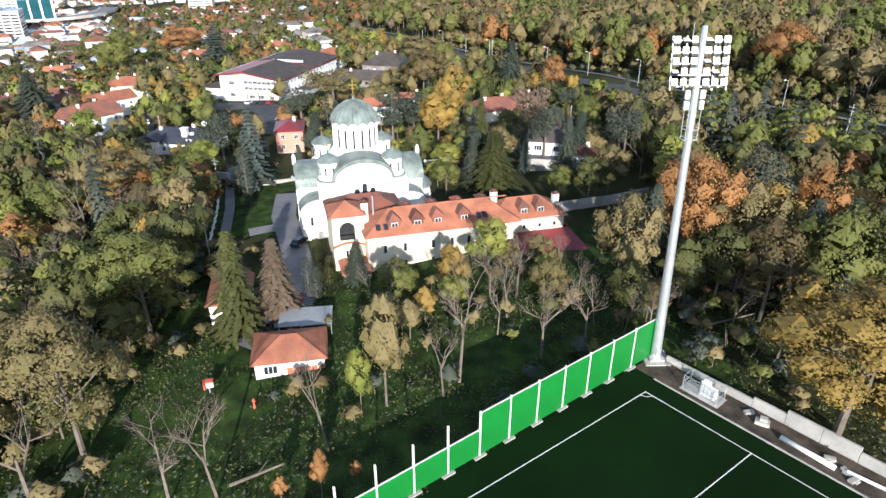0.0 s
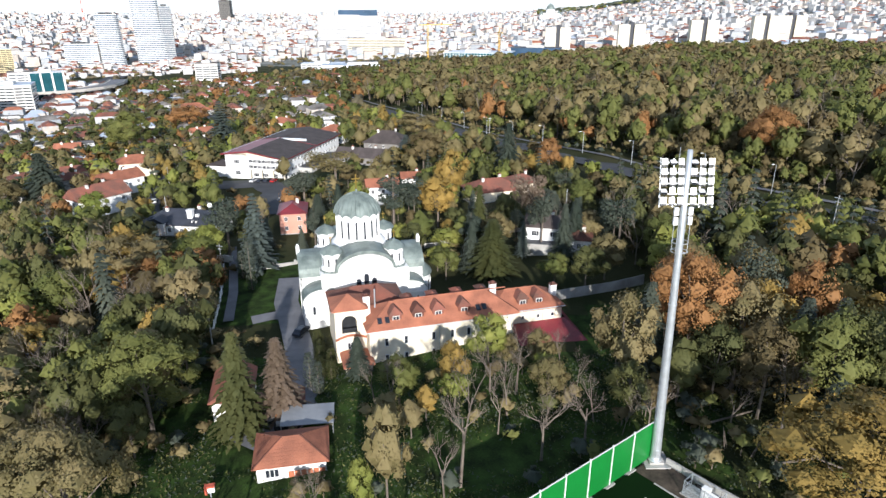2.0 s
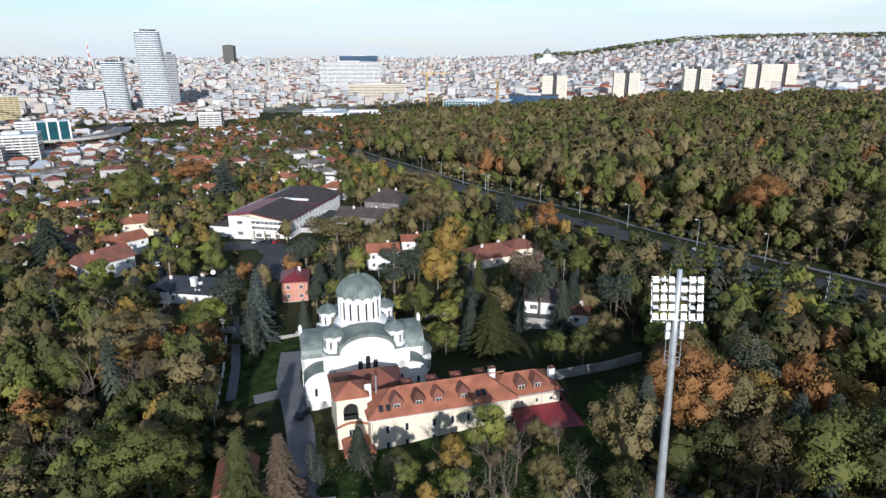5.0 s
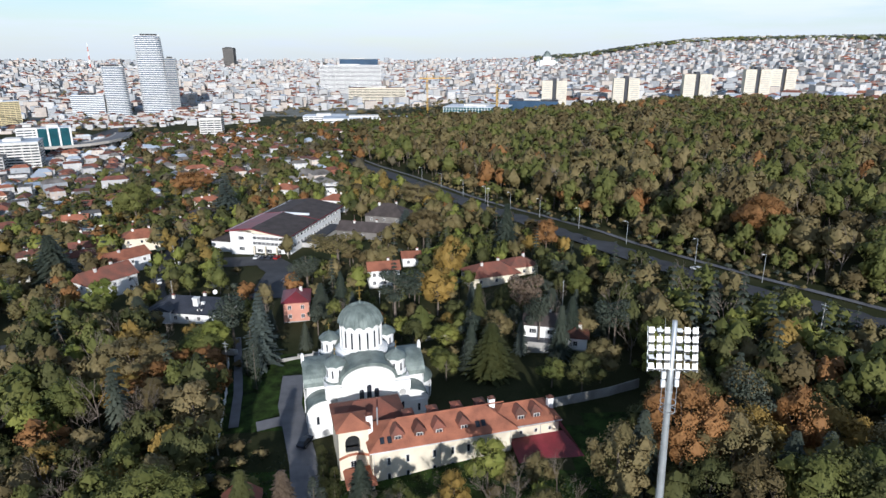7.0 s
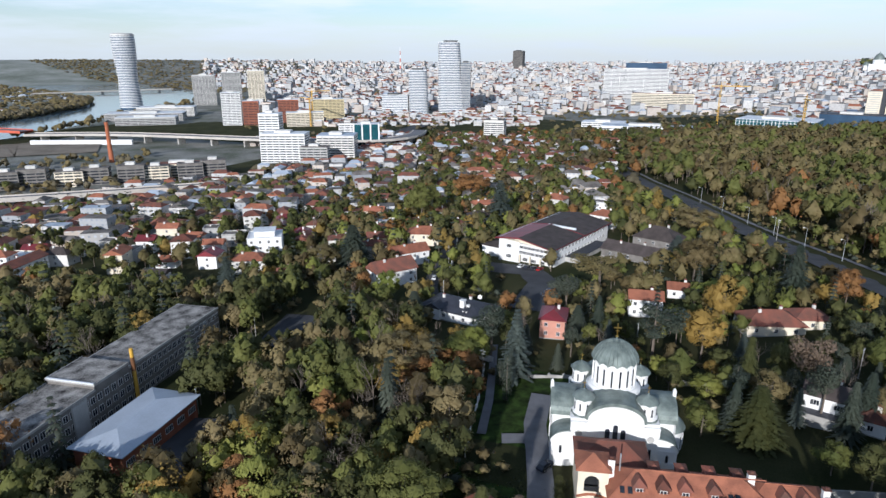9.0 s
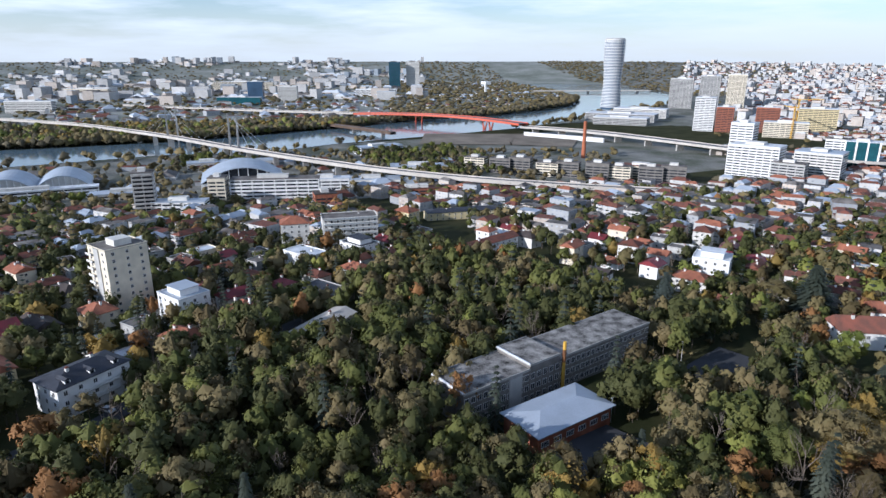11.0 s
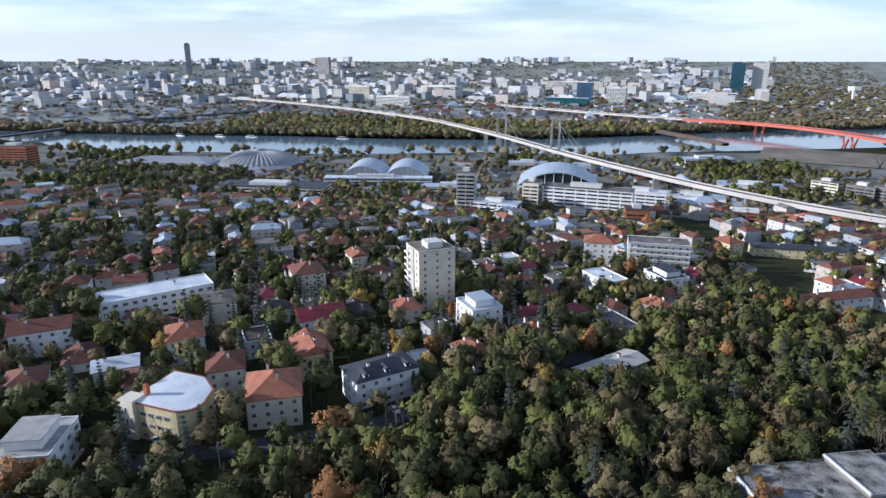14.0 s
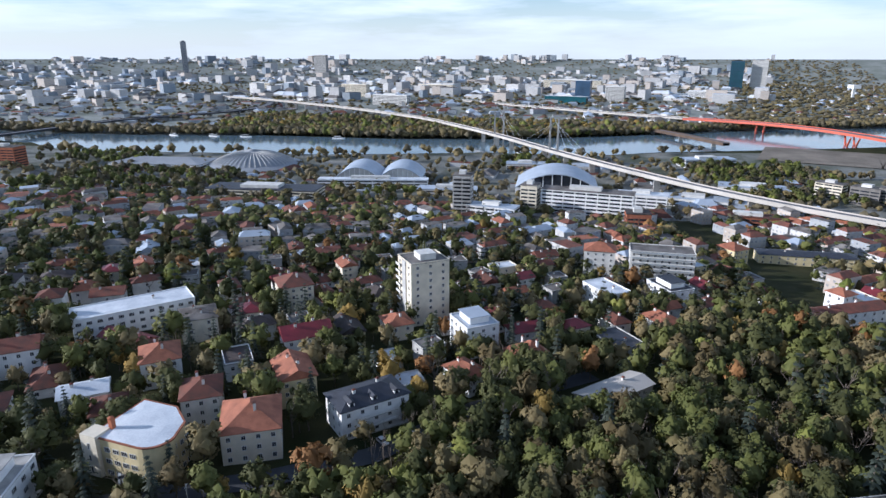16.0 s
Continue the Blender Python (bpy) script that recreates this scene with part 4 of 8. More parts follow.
        part("cross", Shape(M["gold"]).box(cx - 0.06, cy - 0.06, 13.9, cx + 0.06, cy + 0.06, 15.6).box(cx - 0.4, cy - 0.05, 15.0, cx + 0.4, cy + 0.05, 15.12).lathe([(0.02, 13.9), (0.18, 14.05), (0.02, 14.2)], 8, 0, cx, cy), church, "gilded cross")
        part("roundel", Shape(M["grey"], M["glass"]).lathe([(0.75, 0), (0.75, 0.12), (0.5, 0.12), (0.5, 0.03), (0, 0.03)], 16), church, "",
             Matrix.Translation((sx * 7.4, sy * 9.62, 4.6)) @ pose(0, 0, 0, 90 if sy < 0 else -90, 0, 0))
        for xx in (8.95, 5.9):
            part("pilaster", Shape(M["white"]).box(sx * xx - 0.2, (sy * 9.62) - 0.14, CB, sx * xx + 0.2, (sy * 9.62) + 0.14, 7.1), church)
# side conch
part("conch_wall", Shape(M["white"]).lathe([(3.9, CB), (3.9, 2.6), (4.1, 2.7), (4.1, 3.0)], 14, 0, 12.0, 0, -90, 90), church)
cq = Shape(M["copper"])
cq.smooth = True
cq.lathe([(4.3, 2.9), (3.9, 3.7), (2.9, 4.6), (1.5, 5.2), (0, 5.4)], 14, 0, 12.0, 0, -90, 90)
part("conch_roof", cq, church)
for a in (-40, 0, 40):
    part("window", SLIT, church, "", Matrix.Translation((12 + 3.92 * math.cos(radians(a)), 3.92 * math.sin(radians(a)), -1.4)) @ pose(0, 0, 0, 0, 0, a + 90))
part("apse_wall", Shape(M["white"]).lathe([(4.4, CB), (4.4, 4.6), (4.6, 4.8), (4.6, 5.1)], 16, 0, 0, 9.8, 0, 180), church)
part("apse_roof", Shape(M["copper"]).lathe([(4.8, 5.0), (4.2, 6.0), (3.0, 7.0), (1.4, 7.7), (0, 7.9)], 16, 0, 0, 9.8, 0, 180), church)
# main drum and dome
part("drum_base", Shape(M["white"], M["copper"]).lathe([(6.9, 9.6), (6.9, 10.2), (5.9, 11.0)], 16, 1).lathe([(5.9, 10.8), (5.9, 11.6), (5.6, 11.7), (5.2, 12.3), (4.7, 12.4)], 32), church)
drum = Shape(M["white"])
drum.lathe([(4.7, 12.2), (4.8, 12.4), (4.8, 12.7), (4.45, 12.8), (4.45, 17.6), (4.75, 17.8), (4.8, 18.5), (0, 18.6)], 32)
dr = part("drum", drum, church)
for i in range(16):
    a = 11.25 + 22.5 * i
    part("window", Shape(M["glass"], M["white"]).box(-0.2, -0.04, 0, 0.2, 0.1, 3.9).box(-0.34, -0.08, -0.15, 0.34, 0.1, 0, 1), dr, "",
         Matrix.Translation((4.45 * math.cos(radians(a)), 4.45 * math.sin(radians(a)), 13.1)) @ pose(0, 0, 0, 0, 0, a + 90))
    part("pier", Shape(M["white"]).box(-0.22, -0.25, 12.6, 0.22, 0.1, 17.9), dr, "", Matrix.Translation((4.45 * math.cos(radians(a + 11.25)), 4.45 * math.sin(radians(a + 11.25)), 0)) @ pose(0, 0, 0, 0, 0, a + 101.25))
cap = Shape(M["copper"])
cap.smooth = True
cap.lathe([(5.1, 17.95), (4.95, 18.55), (4.6, 19.5), (4.0, 20.4), (3.1, 21.25), (2.0, 21.9), (0.85, 22.3), (0.3, 22.45), (0.15, 23.2)], 64, scallop=0.65, lobes=16)
dome = part("dome", cap, church, "large ribbed green copper dome with scalloped edge")
for i in range(32):
    rib = Shape(M["copper"])
    a = radians(11.25 * i)
    pr = [(4.98, 18.55), (4.64, 19.5), (4.04, 20.4), (3.14, 21.25), (2.04, 21.92), (0.9, 22.32)]
    for (r0, z0), (r1, z1) in zip(pr, pr[1:]):
        rib.tube((r0 * math.cos(a), r0 * math.sin(a), z0), (r1 * math.cos(a), r1 * math.sin(a), z1), 0.07, 0.07, 4)
    part("rib", rib, dome)
part("cross", Shape(M["gold"]).box(-0.1, -0.09, 23.1, 0.1, 0.09, 26.3).box(-0.8, -0.08, 25.2, 0.8, 0.08, 25.42).box(-0.4, -0.08, 24.5, 0.4, 0.08, 24.66).lathe([(0.02, 23.0), (0.38, 23.3), (0.02, 23.65)], 10), church, "large gilded cross")
for x, h in ((-1.6, 2.6), (0, 3.6), (1.6, 2.6)):
    w_ = Shape(M["glass"], M["white"])
    w_.box(-0.5, -0.06, 0, 0.5, 0.05, h - 0.4).face([(-0.5, -0.061, h - 0.4), (0.5, -0.061, h - 0.4), (0.3, -0.061, h), (-0.3, -0.061, h)])
    w_.box(-0.65, -0.12, -0.15, 0.65, 0.05, 0, 1)
    part("window", w_, church, "", pose(x, -10.42, 4.2))
part("window", SLIT, church, "", face_pose(7.4, -9.62, -0.6, 0))
part("window", SLIT, church, "", face_pose(-7.4, -9.62, -0.6, 0))
for y in (-2.5, 2.5):
    part("window", SLIT, church, "", face_pose(-13.22, y, 0.2, 3))
    part("window", SLIT, church, "", face_pose(-13.22, y, -4.2, 3))
OPEN += [(-18.4, 128.3, 17), (-28, 124, 10), (-8, 131, 11)]

# ---- the monastery wing ----
KO = pose(-13.4, 98.2, 0, 0, 0, 16.0)
wing = thing("monastery_wing", KO, "long cream building with orange tiled roof and dormers", "building")
part("wall", Shape(M["cream"], M["concrete"]).box(0.5, 0.5, -3.4, 28.2, 9.6, 4.9).box(0.42, 0.42, -6.5, 28.28, 9.68, -3.4, 1), wing)
part("wall", Shape(M["cream"], M["concrete"]).box(28.2, 1.3, -3.4, 38.6, 9.2, 4.5).box(28.25, 1.22, -6.5, 38.68, 9.28, -3.4, 1), wing)
part("roof", Shape(M["tile"]).hip(0.5, 0.5, 28.6, 9.6, 4.9, 3.1, 0.65), wing)
part("roof", Shape(M["tile"]).hip(24.0, 1.3, 38.6, 9.2, 4.55, 2.9, 0.6), wing)
for a, b in (((6.0, 5.05, 8.22), (28.0, 5.05, 8.22)), ((0, 0, 5.1), (5.2, 5.05, 8.2)), ((28.0, 5.25, 7.6), (34.5, 5.25, 7.6))):
    part("ridge_tile", Shape(M["tile"]).tube(a, b, 0.13, 0.13, 6), wing)
for x0, x1, y in ((0.0, 28.8, -0.2), (28.8, 39.0, 0.62)):
    part("gutter", Shape(M["steel"]).tube((x0, y, 4.82), (x1, y, 4.8), 0.09, 0.09, 6), wing)
for x, y in ((0.8, 0.4), (13.5, 0.4), (27.9, 0.4), (34.6, 1.2)):
    part("downpipe", Shape(M["steel"]).tube((x, y, -5), (x, y, 4.8), 0.07, 0.07, 6), wing)


def dormer(x, y, z):
    d = Shape(M["tile_old"], M["frame"], M["glass"])
    d.box(x - 1.05, y, z - 0.2, x + 1.05, y + 2.2, z + 1.25).hip(x - 1.05, y, x + 1.05, y + 3.6, z + 1.25, 1.15, 0.3, 0.1, False, 0, "y")
    ob = part("dormer", d, wing, "tiled dormer with white window")
    part("window", WIN["dorm"], ob, "", pose(x, y - 0.02, z))


for x in (5.6, 9.8, 13.6, 18.6):
    dormer(x, 1.5, 5.65)
for x in (30.6, 34.0):
    dormer(x, 2.1, 5.3)
for x in (9.0, 14.0, 19.0, 24.0):
    dm = Shape(M["tile_old"]).box(x - 0.9, 7.0, 5.6, x + 0.9, 9.2, 7.2).hip(x - 0.9, 6.6, x + 0.9, 9.2, 7.2, 0.7, 0.25, 0.1, False, 0, "y")
    part("dormer", dm, wing)
for x, y in ((2.6, 1.0), (4.0, 1.0), (21.4, 1.2), (22.6, 1.25)):
    rw = Shape(M["dark"], M["glass"])
    rw.box(-0.42, -0.65, 0.02, 0.42, 0.65, 0.14).box(-0.34, -0.56, 0.14, 0.34, 0.56, 0.16, 1)
    part("roof_window", rw, wing, "open dark roof window", Matrix.Translation((x, y + 0.55, 5.08 + 0.596 * (y + 0.7))) @ pose(0, 0, 0, 30.8, 0, 0))
for x in (3.6, 7.2, 12.4, 16.0, 19.2, 22.4, 25.2):
    part("window", WIN["tall"], wing, "", pose(x, 0.48, 1.4))
    part("window", WIN["tall"], wing, "", pose(x, 0.48, -2.0))
for x in (30.4, 33.6, 36.6):
    part("window", WIN["small"], wing, "", pose(x, 1.28, 2.6))
for y in (3.0, 6.5):
    part("window", WIN["tall"], wing, "", face_pose(38.62, y, 1.4, 1))
    part("window", WIN["tall"], wing, "", face_pose(0.48, y - 1.2, -2.0, 3))
for x, y, z0, z1 in ((25.6, 5.6, 6.6, 9.1), (38.2, 5.0, 5.2, 7.6), (0.9, 5.6, 5.2, 9.6)):
    chimney(wing, x, y, z0, z1, "white", 0.6)
part("lean_to_roof", Shape(M["maroon"], M["dark"]).face([(28.0, 1.2, 2.0), (39.5, 1.2, 2.0), (41.5, -6.0, -0.4), (28.0, -5.2, -0.4)]).face([(28.0, 1.2, 1.85), (28.0, -5.2, -0.55), (41.5, -6.0, -0.55), (39.5, 1.2, 1.85)])
     .face([(28.0, -5.2, -0.55), (28.0, -5.2, -0.4), (41.5, -6.0, -0.4), (41.5, -6.0, -0.55)]).face([(39.5, 1.2, 2.0), (39.5, 1.2, 1.85), (41.5, -6.0, -0.55), (41.5, -6.0, -0.4)])
     .face([(39.6, 8.5, 1.9), (43.0, 7.5, -0.6), (41.6, -6.0, -0.42), (39.6, 1.2, 1.98)]), wing, "maroon sheet-metal lean-to roof")
for x, y in ((28.3, -5.0), (32.5, -5.2), (36.8, -5.5), (41.2, -5.7)):
    part("post", Shape(M["wood"]).box(x - 0.1, y - 0.1, -5.5, x + 0.1, y + 0.1, -0.5), wing)
for x in (36.2, 42.0, 43.6):
    part("boards", Shape(M["wood"], M["concrete"]).box(x - 0.5, -6.6, -4.6, x - 0.1, -6.4, -1.6, 1).box(x, -6.6, -4.6, x + 0.4, -6.4, -1.9), wing)
# tower with an open arch, the wing behind it, and the porch
tower = Shape(M["cream"])
tower.box(-5.2, 3.6, -5.5, -4.0, 9.2, 8.0).box(-1.2, 3.6, -5.5, 0.4, 9.2, 8.0).box(-4.0, 3.6, -5.5, -1.2, 9.2, 3.4).box(-4.0, 3.6, 6.9, -1.2, 9.2, 8.0).box(-4.0, 8.0, 3.4, -1.2, 9.2, 6.9)
for i in range(6):
    a, b = math.pi * i / 6, math.pi * (i + 1) / 6
    for yy in (3.58,):
        tower.face([(-2.6 - 1.4 * math.cos(a), yy, 5.5 + 1.4 * math.sin(a)), (-2.6 - 1.4 * math.cos(b), yy, 5.5 + 1.4 * math.sin(b)), (-2.6 - 1.4 * math.cos(b), yy, 6.95), (-2.6 - 1.4 * math.cos(a), yy, 6.95)])
part("tower", tower, wing, "square cream tower with an open arch")
part("tower_roof", Shape(M["tile"]).hip(-5.2, 3.6, 0.4, 9.2, 8.0, 1.9, 0.5), wing)
# a dark panel across the opening stands in for the shade within
part("arch_shade", Shape(M["dark"]).box(-4.0, 5.2, 3.4, -1.2, 5.3, 6.9), wing, "dark panel standing in for shade inside the open arch")
part("balustrade", Shape(M["dark"]).box(-4.0, 3.7, 3.4, -1.2, 3.76, 4.3), wing)
cor = Shape(M["tile"])
for i in range(12):
    x0, x1 = -5.3 + i * 0.48, -5.3 + (i + 1) * 0.48
    z0, z1 = 2.2 + 0.75 * math.sin(math.pi * i / 12), 2.2 + 0.75 * math.sin(math.pi * (i + 1) / 12)
    cor.face([(x0, 3.2, z0), (x1, 3.2, z1), (x1, 3.6, z1 + 0.2), (x0, 3.6, z0 + 0.2)]).face([(x0, 3.2, z0 - 0.12), (x1, 3.2, z1 - 0.12), (x1, 3.2, z1), (x0, 3.2, z0)])
part("cornice", cor, wing, "curved tiled string course")
part("wall", Shape(M["cream"]).box(-5.0, 9.2, -5.5, 8.6, 17.5, 5.6), wing)
part("roof", Shape(M["tile_old"]).hip(-5.0, 9.0, 8.6, 17.5, 5.6, 2.6, 0.5), wing)
part("wall", Shape(M["cream"]).box(-4.2, -1.6, -5.5, 0.5, 3.6, -0.6), wing)
part("porch_roof", Shape(M["tile"]).hip(-4.2, -1.6, 0.5, 3.6, -0.6, 1.6, 0.5), wing)
part("door", Shape(M["wood"]).box(-3.6, -1.66, -5.0, -1.6, -1.58, -1.4), wing, "brown wooden door")
for z in (-1.5,):
    part("window", WIN["std"], wing, "", pose(-2.6, 3.56, z + 1.6))
part("flue", Shape(M["steel"]).tube((2.6, 6.2, 6), (2.6, 6.2, 10.4), 0.14, 0.14, 8), wing, "thin steel flue")
OPEN += [(-10, 105, 10), (0, 107, 9), (9, 109, 9), (18, 112, 9), (27, 112, 9), (24, 103, 8), (-14, 117, 8)]


def little_house(name, m, w, d, h, rise, label, cover="tile", gable=False, wall_="white", open_front=False):
    root = thing(name, m, label, "shed")
    part("wall", Shape(M[wall_]).box(-w / 2, -d / 2, -1.5, w / 2, d / 2, h), root)
    r = Shape(M[cover], M[wall_]).hip(-w / 2, -d / 2, w / 2, d / 2, h, rise, 0.55, 0.15, gable)
    if gable:
        for s_ in (-1, 1):
            r.face([(-w / 2, s_ * d / 2, h), (w / 2, s_ * d / 2, h), (0, s_ * d / 2, h + rise)] if d > w else [(s_ * w / 2, -d / 2, h), (s_ * w / 2, d / 2, h), (s_ * w / 2, 0, h + rise)], 1)
    part("roof", r, root)
    for sx in (-1, 1):
        for sy in (-1, 1):
            if not gable:
                part("ridge_tile", Shape(M["tile_old"]).tube((sx * (w / 2 + 0.5), sy * (d / 2 + 0.5), h + 0.16), (sx * max(0, w / 2 - d / 2), 0, h + rise + 0.16), 0.1, 0.1, 5), root)
    if open_front:
        for i in range(6):
            part("plank", Shape(M["chimney"]).box(-w * 0.05 + i * w * 0.09, -d / 2 - 0.06, 0.2, -w * 0.05 + i * w * 0.09 + w * 0.08, -d / 2 - 0.01, 1.5), root)
        part("window", WIN["wide"], root, "", pose(-w * 0.28, -d / 2 - 0.02, 0.8))
    else:
        part("window", WIN["std"], root, "", pose(0, -d / 2 - 0.02, 1.0))
    return root


little_house("garden_hut", pose(-21.4, 72.9, -2.5, 0, 0, 11), 9.4, 7.0, 2.7, 1.9, "white hut with a hipped orange tile roof on grass", open_front=True)
little_house("gabled_shed", pose(-34.8, 89.0, -5.2, 0, 0, 12), 6.0, 9.0, 5.2, 2.6, "tall white shed with a brown gabled roof", "tile_old", True)
little_house("low_shed", pose(-27.6, 88.6, -4.6, 0, 0, 12), 8.0, 4.0, 2.2, 0.8, "low cream lean-to beside a shed", "tile_old", False, "cream")
OPEN += [(-21, 72.6, 8), (-35, 89, 7), (-27, 87, 6)]
solid("canopy", Shape(M["domegrey"], M["steel"]).box(-4.0, -2.6, 2.0, 4.0, 2.6, 2.1).box(-3.9, -2.5, 0, -3.8, -2.4, 2.0, 1).box(3.8, -2.5, 0, 3.9, -2.4, 2.0, 1).box(3.8, 2.4, 0, 3.9, 2.5, 2.0, 1).box(-3.9, 2.4, 0, -3.8, 2.5, 2.0, 1),
      "dull grey sheet canopy on thin posts", "canopy", pose(-20.8, 81.0, gz(-20.8, 81.0), 0, 0, 8))
hut_box = thing("meter_box", pose(-31.0, 66.3, gz(-31, 66.3), 0, 0, 15), "small white and red box on a post in the grass", "box")
part("post", Shape(M["steel"]).box(-0.08, -0.08, -0.3, 0.08, 0.08, 0.7), hut_box)
part("case", Shape(M["white"]).box(-0.6, -0.3, 0.7, 0.6, 0.3, 1.5), hut_box, "white case")
part("cover", Shape(M["redsteel"]).box(-0.66, -0.36, 1.5, 0.66, 0.36, 1.75).box(-0.66, -0.36, 0.5, -0.3, -0.3, 1.5), hut_box, "red cover")
hydrant = thing("hydrant", pose(-23.8, 62.3, gz(-23.8, 62.3)), "red upright hydrant in the grass", "hydrant")
part("barrel", Shape(M["redsteel"]).lathe([(0.2, -0.2), (0.2, 0.1), (0.12, 0.15), (0.12, 1.0), (0.17, 1.05), (0.14, 1.2), (0.0, 1.3)], 12), hydrant)
part("nozzle", Shape(M["redsteel"]).tube((-0.26, 0, 0.85), (0.26, 0, 0.85), 0.07, 0.07, 8), hydrant)
for x, y, t_ in ((-29, 79.5, 0), (-25, 80.5, 15), (-27, 82, 40), (-22.5, 80.8, 80)):
    solid("stacked_junk", Shape(M["dark"], M["concrete"], M["wood"]).box(-1.0, -0.6, 0, 1.0, 0.6, 0.7).box(-0.7, -0.5, 0.7, 0.5, 0.4, 1.1, 1).box(0.6, -0.4, 0.7, 0.95, 0.5, 1.4, 2), "pile of dark boards and blocks in the yard", "junk",
          pose(x, y, gz(x, y) + 0.3, 0, 0, t_), "junk in the yard")
# garden walls
def garden_wall(line, h, mat_="concrete", piers=True, label="pale garden wall with piers"):
    s = Shape(M[mat_])
    for a, b in zip(line, line[1:]):
        a, b = Vector(a), Vector(b)
        n = Vector((-(b - a).y, (b - a).x)).normalized() * 0.14
        k = max(1, int((b - a).length / 4))
        for i in range(k):
            p, q = a.lerp(b, i / k), a.lerp(b, (i + 1) / k)
            z = min(gz(*p), gz(*q))
            s.prism([tuple(p + n), tuple(p - n), tuple(q - n), tuple(q + n)], z - 0.5, z + h)
            if piers:
                s.box(p.x - 0.28, p.y - 0.28, z - 0.5, p.x + 0.28, p.y + 0.28, z + h + 0.35)
    solid("wall", s, label, "wall", None, "", "structure")


garden_wall([(-51, 152.5), (-40, 156.6), (-28, 160)], 1.1)
garden_wall([(-70, 163), (-58, 160)], 2.0, "white", False, "white garden wall")
garden_wall([(24, 122), (38, 127), (46, 131)], 2.2, "concrete", False, "old concrete garden wall")
garden_wall([(-49, 118), (-54, 138), (-60, 158)], 0.6, "white", True, "low white wall along the path")
garden_wall([(-5, 163), (12, 168), (30, 172)], 1.2, "concrete", True, "low grey wall behind the church")
garden_wall([(-100, 214), (-115, 262), (-130, 300)], 1.4, "white", True, "white street wall with piers")

# ---- larger neighbours ----
def school():
    z = -8.1
    root = thing("school", pose(-93.5, 263.0, z, 0, 0, -13), "cream modernist school with a low brown roof edged in red", "school")
    W_, D_ = 27.5, 60.0
    body = Shape(M["white"], M["concrete"])
    body.box(0, 0.4, -4, 10.5, D_, 10.2).box(10.5, 3.0, -4, W_, D_, 3.4).box(10.5, 0.4, 3.4, W_, D_, 8.6)
    part("wall", body, root)
    roof = Shape(M["tile_dark"], M["maroon"])
    ridge, zl, zr, zt = 11.0, 10.0, 8.7, 11.6
    for y0, y1 in ((-1.2, 30.0), (30.6, D_ + 1.0)):
        roof.face([(-1.2, y0, zl), (ridge, y0, zt), (ridge, y1, zt), (-1.2, y1, zl)], 1 if y0 < 0 else 0).face([(ridge, y0, zt), (W_ + 1.2, y0, zr), (W_ + 1.2, y1, zr), (ridge, y1, zt)])
        for y in (y0, y1):
            roof.face([(-1.2, y, zl - 0.5), (ridge, y, zt - 0.5), (ridge, y, zt + 0.05), (-1.2, y, zl + 0.05)], 1).face([(ridge, y, zt - 0.5), (W_ + 1.2, y, zr - 0.5), (W_ + 1.2, y, zr + 0.05), (ridge, y, zt + 0.05)], 1)
        roof.face([(-1.2, y0, zl - 0.5), (-1.2, y1, zl - 0.5), (-1.2, y1, zl), (-1.2, y0, zl)], 1).face([(W_ + 1.2, y0, zr - 0.5), (W_ + 1.2, y1, zr - 0.5), (W_ + 1.2, y1, zr), (W_ + 1.2, y0, zr)], 1)
    part("roof", roof, root)
    part("gable", Shape(M["cream"]).face([(0, 0.4, 9.6), (W_, 0.4, 8.2), (W_, 0.4, 8.55), (ridge, 0.4, 11.4), (0, 0.4, 9.9)]), root)
    part("rooflight", Shape(M["whiteroof"]).box(9.5, 29.8, 10.6, 24.0, 30.7, 11.5), root, "pale strip across the roof")
    for i in range(8):
        x = 11.9 + i * 2.05
        part("window", WIN["wide"], root, "", pose(x, 0.38, 6.4))
        part("window", WIN["wide"], root, "", pose(x, 0.38, 4.0))
    for z_ in (1.0, 5.8):
        part("window", WIN["band"], root, "", pose(5.4, 0.38, z_))
    for i in range(4):
        part("pillar", Shape(M["cream"]).box(10.8 + i * 5.3, 0.5, -4, 11.3 + i * 5.3, 1.0, 3.4), root)
        part("window", WIN["band"], root, "", pose(12.6 + i * 4.4, 2.98, -0.2))
    for i in range(16):
        y = 3.5 + i * 3.4
        for z_ in (5.8, 2.4):
            part("window", WIN["wide"], root, "", face_pose(W_ + 0.02, y, z_, 1))
    part("side_hall", Shape(M["grey"], M["slate"]).box(W_, 14, -2, W_ + 6, 46, 2.2).box(W_ - 0.2, 13.6, 2.2, W_ + 6.4, 46.4, 2.5, 1), root)
    part("side_wing", Shape(M["white"], M["tile_dark"]).box(-12, 4, -2, 0, 16, 3.2).hip(-12, 4, 0, 16, 3.2, 1.6, 0.5, 0.15, False, 1), root)
    for i in range(14):
        OPEN.append((-93.5 + 36.5 + (i % 2) * 9 + i // 2 * 1.6, 246 + i // 2 * 8.5, 8))
    for i in range(40):
        OPEN.append((-93.5 + 13 + (i % 4 - 1.5) * 8 + i // 4 * 1.4, 263 + i // 4 * 6.2, 8))


school()


